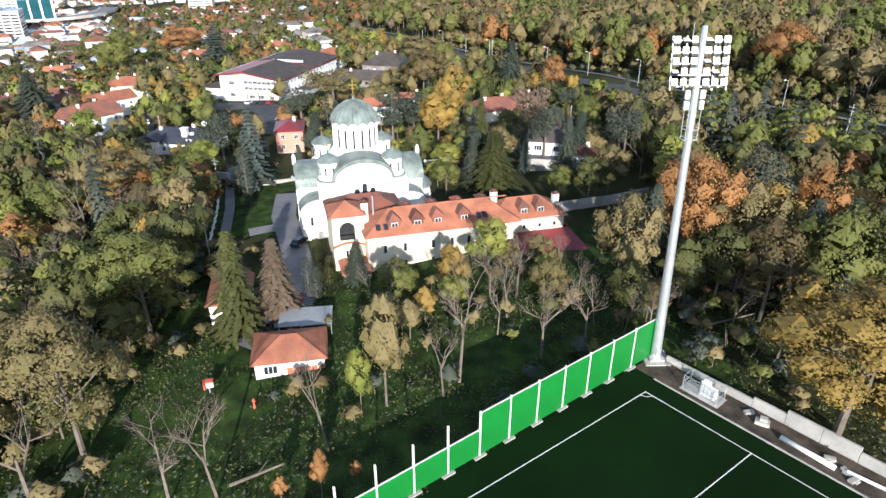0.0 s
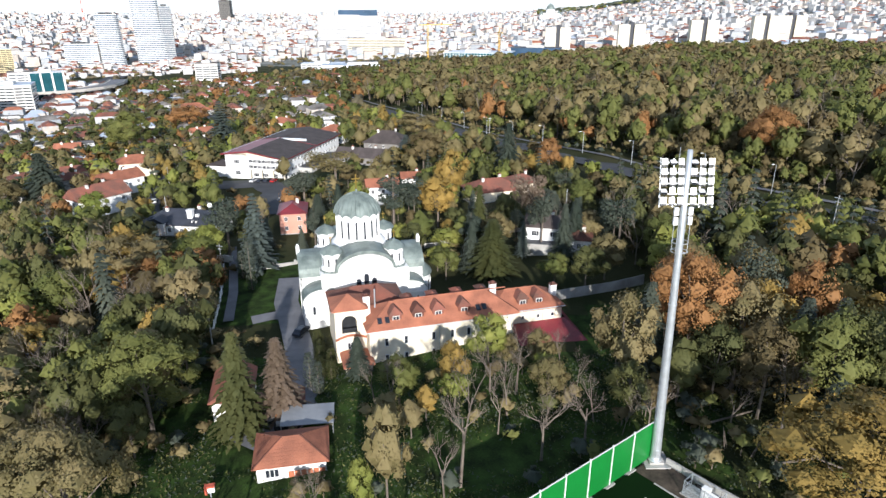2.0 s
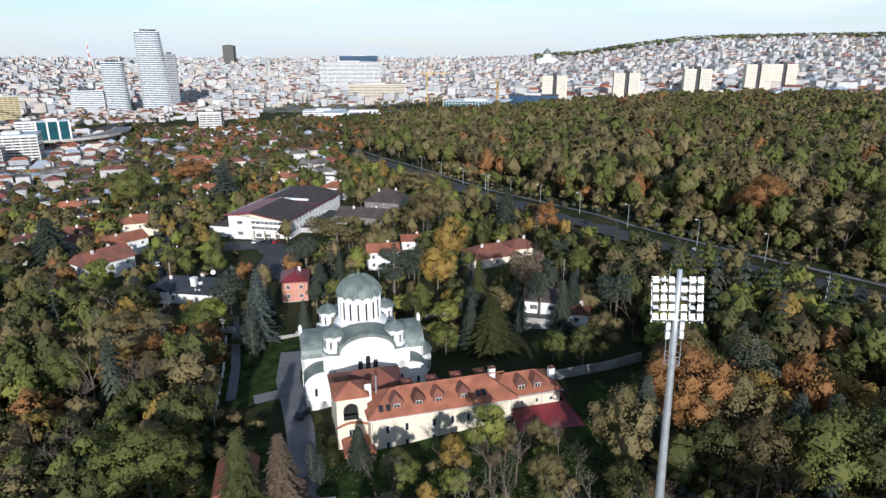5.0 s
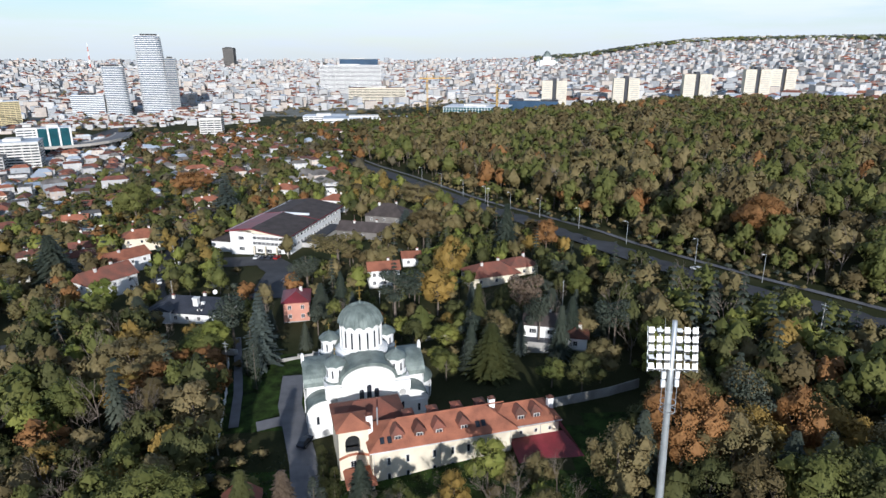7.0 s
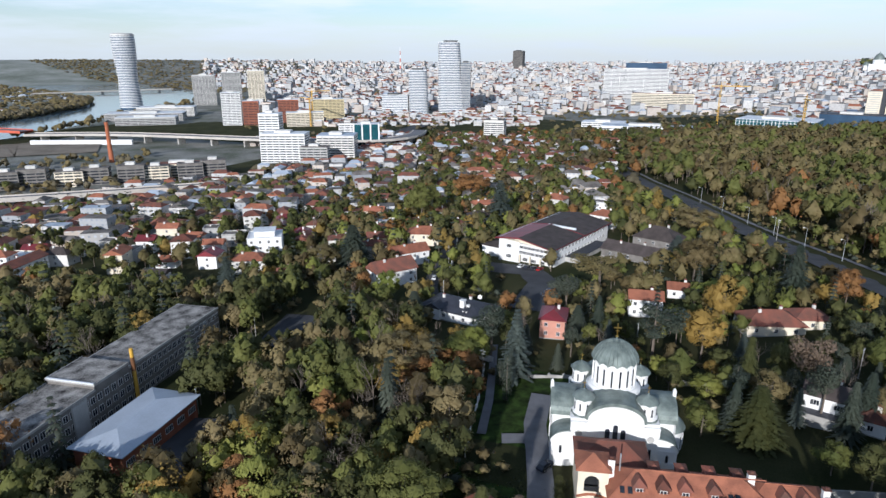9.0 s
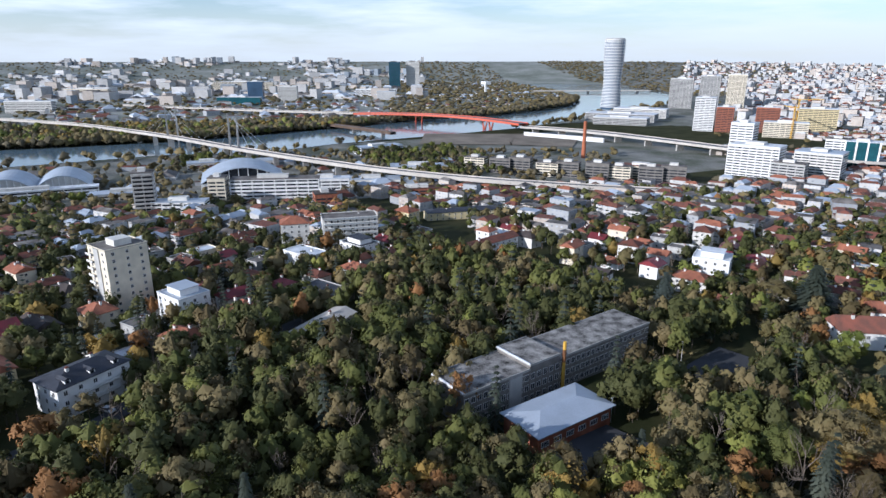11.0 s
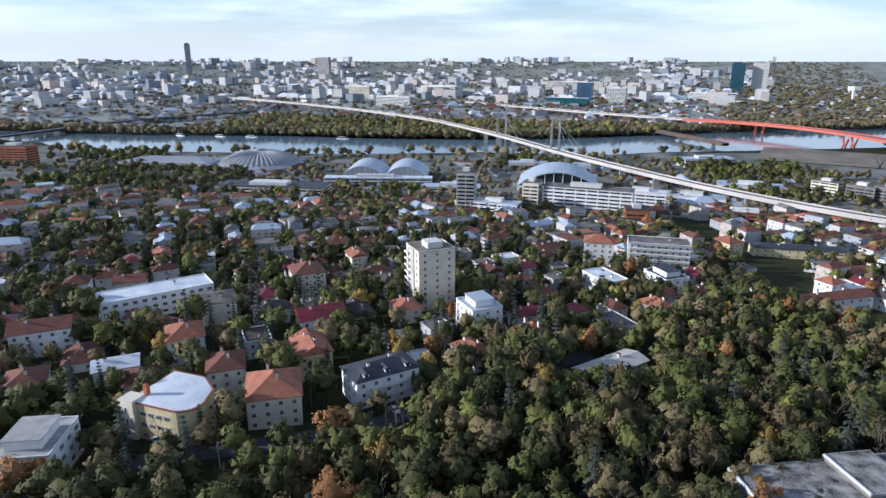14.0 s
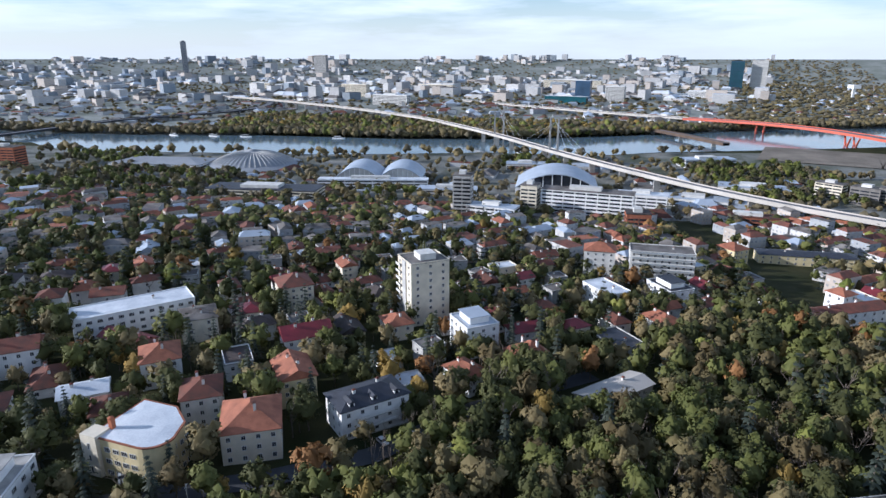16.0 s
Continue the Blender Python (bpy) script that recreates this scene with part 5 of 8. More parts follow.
def slab_school():
    root = thing("old_school_block", pose(-147.2, 99.8, -8.6, 0, 0, 101.9), "long three-storey concrete school with a stained flat roof", "school")
    D_ = 14.2
    sections = ((-36, -12, 10.6), (-12, 0.4, 11.9), (0.4, 43, 10.6))
    for a, b, h in sections:
        part("wall", Shape(M["dullwall"], M["concrete"]).box(a, -D_ / 2, -2, b, D_ / 2, h - 0.5).box(a - 0.1, -D_ / 2 - 0.25, h - 0.5, b + 0.1, D_ / 2 + 0.25, h - 0.1, 1), root)
        part("roof", Shape(M["oldroof"]).box(a + 0.1, -D_ / 2, h - 0.1, b - 0.1, D_ / 2, h), root, "flat roof with pale worn patches")
        part("coping", Shape(M["concrete"]).box(a, -D_ / 2 - 0.25, h - 0.1, b, -D_ / 2, h + 0.15), root)
        part("coping", Shape(M["concrete"]).box(a, D_ / 2, h - 0.1, b, D_ / 2 + 0.25, h + 0.15), root)
        part("flashing", Shape(M["whiteroof"]).box(a - 0.1, -D_ / 2, h - 0.1, a + 0.35, D_ / 2, h + 0.3), root, "white worn edge strip")
        n = int((b - a) / 2.15)
        for s in range(3):
            for i in range(n):
                part("window", WIN["pair"], root, "", pose(a + (b - a) * (i + 0.5) / n, -D_ / 2 - 0.02, 0.5 + s * 3.3))
    part("panel", Shape(M["concrete"], M["grey"]).box(-20, -D_ / 2 - 0.3, 0, -15, -D_ / 2 - 0.02, 10).box(-19.6, -D_ / 2 - 0.34, 0.5, -15.4, -D_ / 2 - 0.3, 9.6, 1), root)
    part("flue", Shape(M["yellowcrane"], M["wood"]).tube((1.4, -D_ / 2 - 0.6, -1), (1.4, -D_ / 2 - 0.6, 15.5), 0.55, 0.5, 12).tube((1.4, -D_ / 2 - 0.6, 9), (1.4, -D_ / 2 - 0.6, 13), 0.57, 0.57, 12, 1), root, "rusty yellow flue pipe")
    for i in range(2, 12):
        OPEN.append((-139.5 - i * 1.36, 66 + i * 6.4, 8))
        OPEN.append((-129.5 - i * 1.36, 69 + i * 6.4, 6))


slab_school()
annex = thing("school_annex", pose(-122.0, 88.5, -7.0, 0, 0, 100), "low brick annex with a pale sheet-metal roof", "school")
part("wall", Shape(M["brick"], M["white"]).box(-13, -6.5, -2, 13, 6.5, 5.0).box(-13.1, -6.6, 4.4, 13.1, 6.6, 5.0, 1), annex)
part("roof", Shape(M["paleroof"]).hip(-13, -6.5, 13, 6.5, 5.0, 1.7, 0.9, 0.25), annex, "pale blue-grey hipped sheet roof")
windows_on(annex, -13, -6.5, 13, 6.5, 0.5, 1, "band", 4.0, 3.0, (0, 1))
lp = Shape(M["steel"]).tube((0, 0, 0), (0, 0, 7.5), 0.09, 0.06, 6).box(-0.5, -0.1, 7.4, 0.5, 0.1, 7.6)
part("lamp_post", lp, annex, "", pose(14.2, -5.8, -1))
OPEN += [(-120, 79, 9), (-122, 88, 9), (-124, 97, 9)]

SEEN = ((-83, 192), (-124.5, 217), (-131, 246), (27.0, 155.5), (-140.5, 281))  # houses with open gardens before them
HOUSES = []  # centres of houses, for spacing


def put(x, y, yaw, w, d, storeys, roof, wall_, cover, label, **k):
    HOUSES.append((x, y, max(w, d) / 2))
    OPEN.append((x, y, max(w, d) * 0.55))
    if y > 140 and x > -160:
        r = math.hypot(x, y)
        for ahead in (9, 16, 23):
            OPEN.append((x - x / r * ahead, y - y / r * ahead, max(w, d) * (0.42 if (x, y) in SEEN else 0.30)))
    if -260 < x < -140 and y < 30:
        r = math.hypot(x + 20, y - 5)
        OPEN.append((x - (x + 20) / r * 9, y - (y - 5) / r * 9, max(w, d) * 0.26))
    return house(x, y, yaw, w, d, storeys, roof, wall_, cover, label, **k)


# gardens round the church
villa = put(-83, 192, -8, 24, 14, 1, "hip", "white", "slate", "low white villa with a dark slate roof and white gables", rise=3.2, most=6, dormers=2)
part("bay_gable", Shape(M["white"], M["slate"]).box(-9, -8.4, 0.3, -3, -6.9, 4.4).hip(-9, -8.4, -3, -4, 4.4, 1.6, 0.3, 0.15, True, 1, "y"), villa)
part("chimney_stack", Shape(M["white"]).box(3.0, -4.4, 3.5, 4.6, -2.8, 7.6).box(2.8, -4.6, 7.6, 4.8, -2.6, 7.9).box(5.4, -3.8, 3.5, 6.4, -2.8, 6.4), villa, "white chimney stack")
part("dish", Shape(M["white"]).lathe([(0.0, 0), (0.5, 0.1), (0.8, 0.35)], 12), villa, "white satellite dish", pose(7, 3, 7.4, 60, 0, 20))
put(-47.5, 189, 10, 8, 11, 2, "hip", "pink", "maroon", "pink house with maroon sheet roof among trees")
put(-22, 217, 12, 11, 8, 2, "gable", "white", "tile", "small white house with an orange gabled roof")
put(17, 212, 20, 18, 11, 1, "hip", "cream", "tile_old", "villa with broad dark red tiled roofs", rise=3.4)
put(28, 219, 20, 11, 9, 1, "hip", "cream", "tile_old", "dark red roofed wing of a villa")
e6 = put(27.0, 155.5, -12, 9.5, 8, 2, "gable", "white", "tile_dark", "white villa with a grey roof and terrace", kind="wide")
part("terrace", Shape(M["concrete"], M["slate"]).box(-5.5, -6.5, -2, 5, -4.05, 3.0).box(-5.7, -6.7, 3.0, 5.2, -3.95, 3.2, 1), e6)
put(35.5, 153, -12, 6, 6, 1, "hip", "white", "tile_old", "low white annex of a villa")
put(-27, 304, -15, 20, 14, 2, "hip", "dullwall", "tile_dark", "building with a steep dark slate roof", rise=5)
put(-36, 286, -15, 26, 12, 1, "gable", "dullwall", "tile_dark", "long low building with a brown roof")
put(-124.5, 217, 58, 18, 11, 2, "gable", "white", "tile_old", "white house with a steep red-brown gabled roof", rise=4)
put(-131, 246, 52, 15, 10, 2, "gable", "white", "tile", "white house with an orange gabled roof")
put(-140.5, 281, 20, 17, 11, 2, "hip", "cream", "tile", "house with a broad orange hipped roof")
put(-60, 345, -15, 14, 10, 2, "hip", "white", "tile", "white house with an orange roof behind the school")
put(-100, 390, -10, 14, 10, 2, "hip", "offwhite", "tile", "house with an orange roof among trees")
put(-68.8, 383, 5, 9, 9, 2, "flat", "white", "flatroof", "plain white flat-roofed house among trees")
put(-12, 240, 8, 9, 7, 1, "gable", "white", "tile", "small white garden house with red roof")

# the quarter below the wood
def rounded_house():
    x, y = -168.0, -79.5
    HOUSES.append((x, y, 13))
    OPEN.extend(((x, y, 12), (-156, -73, 6)))
    root = thing("curved_house", pose(x, y, gz(x, y), 0, 0, 74), "cream three-storey house with a curved front and white roof", "house")
    poly = [(-9, -8), (6, -8)] + [(6 + 5.5 * math.sin(radians(a)), -2.5 - 5.5 * math.cos(radians(a))) for a in range(15, 100, 14)] + [(9, 5), (2, 10), (-9, 10)]
    part("wall", Shape(M["yellow"]).prism(poly, -3, 11.0), root)
    up = [(px * 1.03, py * 1.03) for px, py in poly]
    part("eave", Shape(M["tile"]).prism(up, 11.0, 11.35), root, "thin red-tiled edge")
    part("roof", Shape(M["whiteroof"]).prism([(px * 0.97, py * 0.97) for px, py in poly], 11.35, 11.6, 0, [(px * 0.6, py * 0.6) for px, py in poly]), root, "white sheet roof")
    part("stair_tower", Shape(M["cream"]).box(-11, -9.2, -3, -6, -4.5, 12.0), root)
    part("chimney", Shape(M["chimney"]).box(-6.4, -4.5, 11, -5.2, -3.3, 14.2).lathe([(0.7, 14.2), (0.8, 14.6), (0.1, 15.0)], 10, 0, -5.8, -3.9), root)
    for s in range(3):
        for i in range(4):
            part("window", WIN["wide"], root, "", pose(-3.8 + i * 2.7, -8.02, 1.0 + s * 3.3))
        for i in range(3):
            part("window", WIN["std"], root, "", face_pose(11.45 - abs(i - 0.5) * 0.6, -1.4 + i * 2.4, 1.0 + s * 3.3, 1))
        part("window", WIN["tall"], root, "", pose(-8.5, -9.22, 1.4 + s * 3.4))


rounded_house()
G = 28
put(-221, -76, G, 13, 9, 2, "flat", "white", "tile_dark", "low white flat-roofed house", most=3)
put(-238, -124, G + 40, 22, 9, 1, "gable", "white", "maroon", "low house with a long maroon roof")
put(-228, -112, G, 12, 8, 1, "gable", "white", "tile_old", "low house with a brown gabled roof")
put(-205, -132, G, 16, 10, 1, "hip", "offwhite", "tile_old", "low house with a brown hipped roof under trees")
put(-285, -171, G, 12, 10, 2, "hip", "offwhite", "tile", "house with a red hipped roof")
put(-354, -179, G, 16, 11, 2, "gable", "white", "paleroof", "white house with a pale blue-grey roof")
put(-145, -104, 12, 17, 14, 3, "flat", "white", "concrete", "white modern house with roof terrace", kind="wide", most=4, penthouse=True)
put(-258, -133, 128, 44, 15, 3, "flat", "white", "whiteroof", "long white three-storey building with a white roof", kind="wide", most=12)
put(-251, -103, G, 14, 13, 3, "hip", "cream", "flatroof", "plain cream block with a pale hipped roof", rise=1.2, most=2)
put(-213, -151, 118, 19, 11, 3, "gable", "white", "tile_old", "white house with a long brown-red roof", most=5)
put(-180, -133, G, 14, 11, 2, "hip", "offwhite", "tile_old", "house with a brown hipped roof in dark trees")
put(-193, -112, G + 90, 13, 9, 2, "gable", "offwhite", "whiteroof", "house with a white sheet-metal roof", rise=2)
put(-185, -99.5, G, 11, 9, 2, "hip", "white", "tile_old", "white house with a brown roof and rows of windows")
put(-214, -99, G, 14, 12, 3, "hip", "white", "tile", "white house with a complex orange roof", most=4, balcony=True)
put(-192, -75, G - 6, 13, 11, 3, "hip", "offwhite", "tile_old", "grey-white house with a brown hipped roof", most=3)
put(-178.5, -55, G - 10, 17, 15, 3, "hip", "cream", "tile", "large villa with a broad red hipped roof", rise=4.2, most=4)
put(-207, -52, G, 15, 11, 3, "gable", "yellow", "tile", "yellow house with an orange roof", most=4)
put(-193, -26, 125, 21, 12, 3, "hip", "white", "slate", "white house with a dark mansard roof", rise=2.4, most=5, dormers=3, balcony=True)
put(-238, -57, G + 90, 17, 12, 3, "gable", "white", "maroon", "white house with a maroon sheet-metal gable roof", most=4)
put(-252, -45, G, 15, 10, 2, "gable", "yellow", "tile_dark", "house with a brown gabled roof")
put(-287, -76, G, 15, 14, 4, "hip", "cream", "tile_old", "cream four-storey house with a red-brown roof", most=4)
tw = put(-281, -18, G, 15, 17, 9, "flat", "cream", "flatroof", "pale nine-storey tower block with roof aerials", most=3)
part("stair_slot", Shape(M["grey"]).box(-2, -8.9, 0, 2, -8.45, 27.5), tw)
part("lift_house", Shape(M["offwhite"], M["steel"]).box(-3, -3, 27.6, 4, 4, 30.4).tube((0, 0, 30.4), (0, 0, 36), 0.08, 0.04, 5, 1).tube((2, 1, 30.4), (2, 1, 34), 0.06, 0.04, 5, 1).tube((-2, 2, 30.4), (-2, 2, 33.5), 0.06, 0.04, 5, 1), tw)
for s in range(1, 9):
    part("balcony", Shape(M["concrete"], M["frame"]).box(-7.0, -9.8, s * 3 + 0.2, -2.2, -8.5, s * 3 + 0.4).box(-7.0, -9.8, s * 3 + 0.4, -2.2, -9.7, s * 3 + 1.3, 1), tw)
cube = put(-250, 4, G, 15, 13, 4, "flat", "white", "paleroof", "bright white cubic house with dark windows", most=4, penthouse=True)
put(-261, -27, G, 12, 10, 2, "hip", "cream", "tile", "house with an orange hipped roof")
put(-219, 2, G + 15, 13, 9, 2, "hip", "white", "tile", "white house with an orange-red roof behind a wall")
put(-234, 24, G, 14, 13, 2, "hip", "brick", "tile", "brick house with a steep red roof", rise=5)
put(-210, 48.5, 127, 25, 9.5, 2, "gable", "grey", "deck", "long low building with a pale beige roof among trees", rise=1.3)
put(-252, 58, G, 17, 12, 2, "flat", "grey", "slate", "grey flat-roofed house with roof lights", penthouse=False)
put(-308, 64, G, 20, 12, 3, "flat", "white", "whiteroof", "white modern house with curved terraces", most=5)
put(-316, 95, G - 6, 18, 13, 3, "flat", "white", "slate", "white building with a dark glazed top floor", most=4, penthouse=True)
put(-277, 81, G, 14, 10, 2, "hip", "offwhite", "tile", "house with an orange roof at the edge of the wood")
ap = put(-352, 100, 80, 32, 14, 6, "flat", "offwhite", "flatroof", "pale apartment block with long balconies", most=9, sides=(0, 1, 3))
for s in range(1, 7):
    part("balcony", Shape(M["grey"], M["steel"]).box(-15, 7.0, s * 3 - 0.1, 15, 8.4, s * 3 + 0.1).box(-15, 8.3, s * 3 + 0.1, 15, 8.4, s * 3 + 1.0, 1), ap, "", pose(0, 0, 0, 0, 0, 180))
put(-362, 70, 80, 16, 13, 5, "hip", "offwhite", "tile", "apartment house with scaffolding and a red roof", most=5)
put(-412, 160, G, 14, 12, 3, "hip", "yellow", "tile", "yellow house with orange hipped roof")
put(-360, 118, G, 13, 11, 3, "flat", "yellow", "paleroof", "yellow house with a pale roof")
put(-416, 206, 82, 56, 13, 2, "hip", "yellow", "slate", "long low yellow building with a grey roof", rise=1.5, most=12)
put(-299, 165, 108, 40, 9, 2, "gable", "white", "tile_old", "row of white houses with red tiled roofs", most=8)
put(-316, 173, G, 9, 9, 3, "hip", "white", "tile", "white house with a pyramid of red tiles")
put(-203, 231, G + 8, 16, 14, 4, "flat", "white", "whiteroof", "plain white four-storey block with flat roof", most=4, penthouse=True)
put(-196, 212, G, 15, 10, 2, "hip", "offwhite", "tile", "house with a bright red roof and grey wall")
put(-172, 206, G, 10, 8, 1, "hip", "white", "tile", "low white garden house")


# further houses of the same kinds, spread over the slope
def built_area(x, y):
    """Where houses stand: the slope to the west and north-west, outside the wood."""
    p, a = -0.9 * x + 0.33 * y, math.degrees(math.atan2(x, y))
    west = -545 < x < -178 and -420 < y <= 150 and not in_wood(x, y)
    north = y > 185 and (262 if y < 235 else 205) < p < 610 and a < -19 and not in_wood(x, y)
    north2 = y > 380 and -330 < a * 10 < -95 and y < 800 and p > 165
    return west or north or north2


WOOD = [(-118, -100), (-150, -53), (-165, -32), (-183, -9), (-200, 9), (-223, 35), (-248, 58), (-282, 96), (-305, 138), (-278, 156), (-245, 165), (-178, 178), (-150, 185), (-118, 180), (-100, 178),
        (-88, 165), (-70, 172), (-56, 160), (-52, 116), (-44, 98), (-48, 70), (-54, 30), (-60, -20), (-88, -70)]


def inside(poly, x, y):
    c = False
    for (x0, y0), (x1, y1) in zip(poly, poly[1:] + poly[:1]):
        if (y0 > y) != (y1 > y) and x < (x1 - x0) * (y - y0) / (y1 - y0) + x0:
            c = not c
    return c


def in_wood(x, y):
    return inside(WOOD, x, y)


rng = random.Random(11)
proto = []
for i in range(20):
    roof = rng.choice(("hip", "hip", "gable", "gable", "flat"))
    wall_ = rng.choice(("white", "offwhite", "offwhite", "cream", "white", "yellow", "grey"))
    cover = "flatroof" if roof == "flat" and i % 2 else "whiteroof" if roof == "flat" else rng.choice(("tile", "tile_old", "tile_old", "tile_old", "tile_old", "maroon", "tile_dark"))
    w_, d_, st = rng.uniform(8.5, 13.5), rng.uniform(7.5, 10), rng.choice((1, 2, 2, 2, 2, 3))
    word = {"tile": "orange tiled", "tile_old": "brown-red tiled", "maroon": "maroon metal", "tile_dark": "dark brown", "flatroof": "grey flat", "whiteroof": "white flat"}[cover]
    tone = {"white": "white", "offwhite": "off-white", "cream": "cream", "yellow": "yellow", "grey": "grey"}[wall_]
    proto.append((house(0, 0, 0, w_, d_, st, roof, wall_, cover, f"{tone} house with a {word} roof among gardens", most=1, group="houses on the slope", base=0), w_))
spots, step = [], 19.0
c_, s_ = math.cos(radians(28)), math.sin(radians(28))
for i in range(-40, 41):
    for j in range(-40, 41):
        u, v = i * step * 1.05 + rng.uniform(-4, 4), j * step + rng.uniform(-4, 4)
        x, y = -330 + u * c_ - v * s_, 200 + u * s_ + v * c_
        if built_area(x, y) and rng.random() < 0.9 and all((x - a) ** 2 + (y - b) ** 2 > (r + 8.5) ** 2 for a, b, r in HOUSES):
            spots.append((x, y))
spots.sort(key=lambda p: math.hypot(*p))
REST = spots[150:]
spots = spots[:150]
rng.shuffle(spots)
for k, (x, y) in enumerate(spots):
    ob, w_ = proto[k % len(proto)]
    m = pose(x, y, gz(x, y), 0, 0, 28 + rng.choice((0, 90, 180, 270)) + rng.uniform(-9, 9))
    if k < len(proto):
        ob.matrix_world = m
    else:
        copy_thing(ob, m)
    HOUSES.append((x, y, w_ / 2))
HOUSES += [(x, y, 5) for x, y in REST]

# ---- trees ----
nr = np.random.default_rng(5)


def leaves(centers, radii, n, size, outward=1.2):
    """Small three-cornered leaf sprays over a set of blobs, facing mostly outward."""
    k = nr.integers(0, len(centers), n)
    d = nr.normal(size=(n, 3))
    d /= np.linalg.norm(d, axis=1)[:, None]
    p = centers[k] + d * (radii[k] * nr.uniform(0.74, 1.10, n))[:, None] * np.array([1, 1, 0.85])
    nn = d * outward + nr.normal(size=(n, 3)) * 0.42
    nn[:, 2] += 0.25
    nn /= np.linalg.norm(nn, axis=1)[:, None]
    t = np.cross(nn, nr.normal(size=(n, 3)))
    t /= np.linalg.norm(t, axis=1)[:, None]
    b = np.cross(nn, t)
    s = size * nr.uniform(0.55, 1.35, n)[:, None]
    return np.stack([p + t * s, p - t * s * 0.55 + b * s * 0.8, p - t * s * 0.6 - b * s * 0.7], 1)


def tri(q):
    """Quads cut into triangles."""
    return np.concatenate([q[:, [0, 1, 2]], q[:, [0, 2, 3]]])


def tubes(segs, k=5):
    """Tapered tubes from rows of start, end and two radii, as an array of quads."""
    out = []
    for p, q, r0, r1 in segs:
        p, q = np.array(p, float), np.array(q, float)
        d = q - p
        d /= np.linalg.norm(d) + 1e-9
        s = np.cross(d, (0.3, 0.2, 1.0) if abs(d[2]) < 0.9 else (1.0, 0, 0))
        s /= np.linalg.norm(s)
        u = np.cross(d, s)
        ang = np.arange(k + 1) * 2 * np.pi / k
        ring = np.cos(ang)[:, None] * s + np.sin(ang)[:, None] * u
        lo, hi = p + ring * r0, q + ring * r1
        out.append(np.stack([lo[:-1], lo[1:], hi[1:], hi[:-1]], 1))
    return tri(np.concatenate(out))


OCTA = np.array([(0, 2, 4), (2, 1, 4), (1, 3, 4), (3, 0, 4), (2, 0, 5), (1, 2, 5), (3, 1, 5), (0, 3, 5)])


def hearts(c, rad):
    """The dense leafage inside each clump, behind the outer sprays."""
    v = np.array([(1, 0, 0), (-1, 0, 0), (0, 1, 0), (0, -1, 0), (0, 0, 0.9), (0, 0, -0.9)], float)
    v = c[:, None, :] + (v[None] + nr.normal(size=(len(c), 6, 3)) * 0.12) * rad[:, None, None]
    return v[:, OCTA].reshape(-1, 3, 3)


def leafy(n, size, H=16.0, R=6.0, blobs=9, trunk=True, spread=1.0, body_share=0.34, core=0.92):
    # a full rounded crown: one large body, with smaller bulges over its surface
    mid, low = 0.60 * H, 0.36 * H
    c, rad = [], []
    for i in range(blobs):
        a, up = nr.uniform(0, 2 * np.pi), nr.uniform(-0.75, 1.0)
        side = math.sqrt(1 - min(1, up * up)) * nr.uniform(0.42, 0.98)
        c.append((R * side * math.cos(a), R * side * math.sin(a), mid + low * 0.74 * up))
        rad.append(R * nr.uniform(0.15, 0.40) * spread)
    c, rad = np.array(c), np.array(rad)
    segs = [((0, 0, -0.5), (0.1, 0.05, H * 0.35), 0.30, 0.22), ((0.1, 0.05, H * 0.35), (0.0, 0.2, H * 0.62), 0.22, 0.13)]
    for p in c[:7]:
        z = H * nr.uniform(0.28, 0.5)
        segs.append(((0.05, 0.05, z), tuple(p * np.array([0.6, 0.6, 1]) * np.array([1, 1, 0.88])), 0.12, 0.06))
        segs.append((tuple(p * np.array([0.6, 0.6, 0.88])), tuple(p), 0.06, 0.02))
    body = leaves(np.array([(0.0, 0.0, 0.0)]), np.array([1.0]), int(n * body_share), size)
    mid_p = body.mean(1, keepdims=True)
    body = (body - mid_p) + mid_p * np.array([R * 0.72, R * 0.72, H * 0.38]) + np.array([0, 0, mid])
    inner = [hearts(c, rad * core)]
    if body_share > 0.2:
        inner.append(hearts(np.array([(0.0, 0.0, 0.0)]), np.array([1.0])) * np.array([R * 0.70, R * 0.70, H * 0.35]) + np.array([0, 0, mid]))
    return tubes(segs, 6 if trunk else 4), np.concatenate([body, leaves(c, rad, n - len(body), size)] + inner)


def bare(H=15.0, R=4.6, depth=5):
    segs = []

    def grow(p, d, length, r, level):
        bend = d + nr.normal(size=3) * 0.10
        bend /= np.linalg.norm(bend)
        q = p + bend * length
        segs.append((p, q, r, r * 0.68))
        if level == 0:
            return
        for _ in range(3 if level > 1 else 4):
            nd = bend + nr.normal(size=3) * np.array([0.62, 0.62, 0.30])
            nd[2] = abs(nd[2]) * 0.8 + 0.25
            nd /= np.linalg.norm(nd)
            grow(p + bend * length * nr.uniform(0.55, 1.0), nd, length * nr.uniform(0.55, 0.8), r * 0.5, level - 1)

    grow(np.array([0, 0, -0.4]), np.array([0, 0, 1.0]), H * 0.36, 0.26, depth)
    q = tubes(segs, 4)
    q[..., 2] *= H / q[..., 2].max()
    s = R / np.percentile(np.hypot(q[..., 0], q[..., 1]), 97)
    w = np.clip(q[..., 2:] / (H * 0.4), 0, 1)
    q[..., :2] *= 1 + (s - 1) * w
    return q


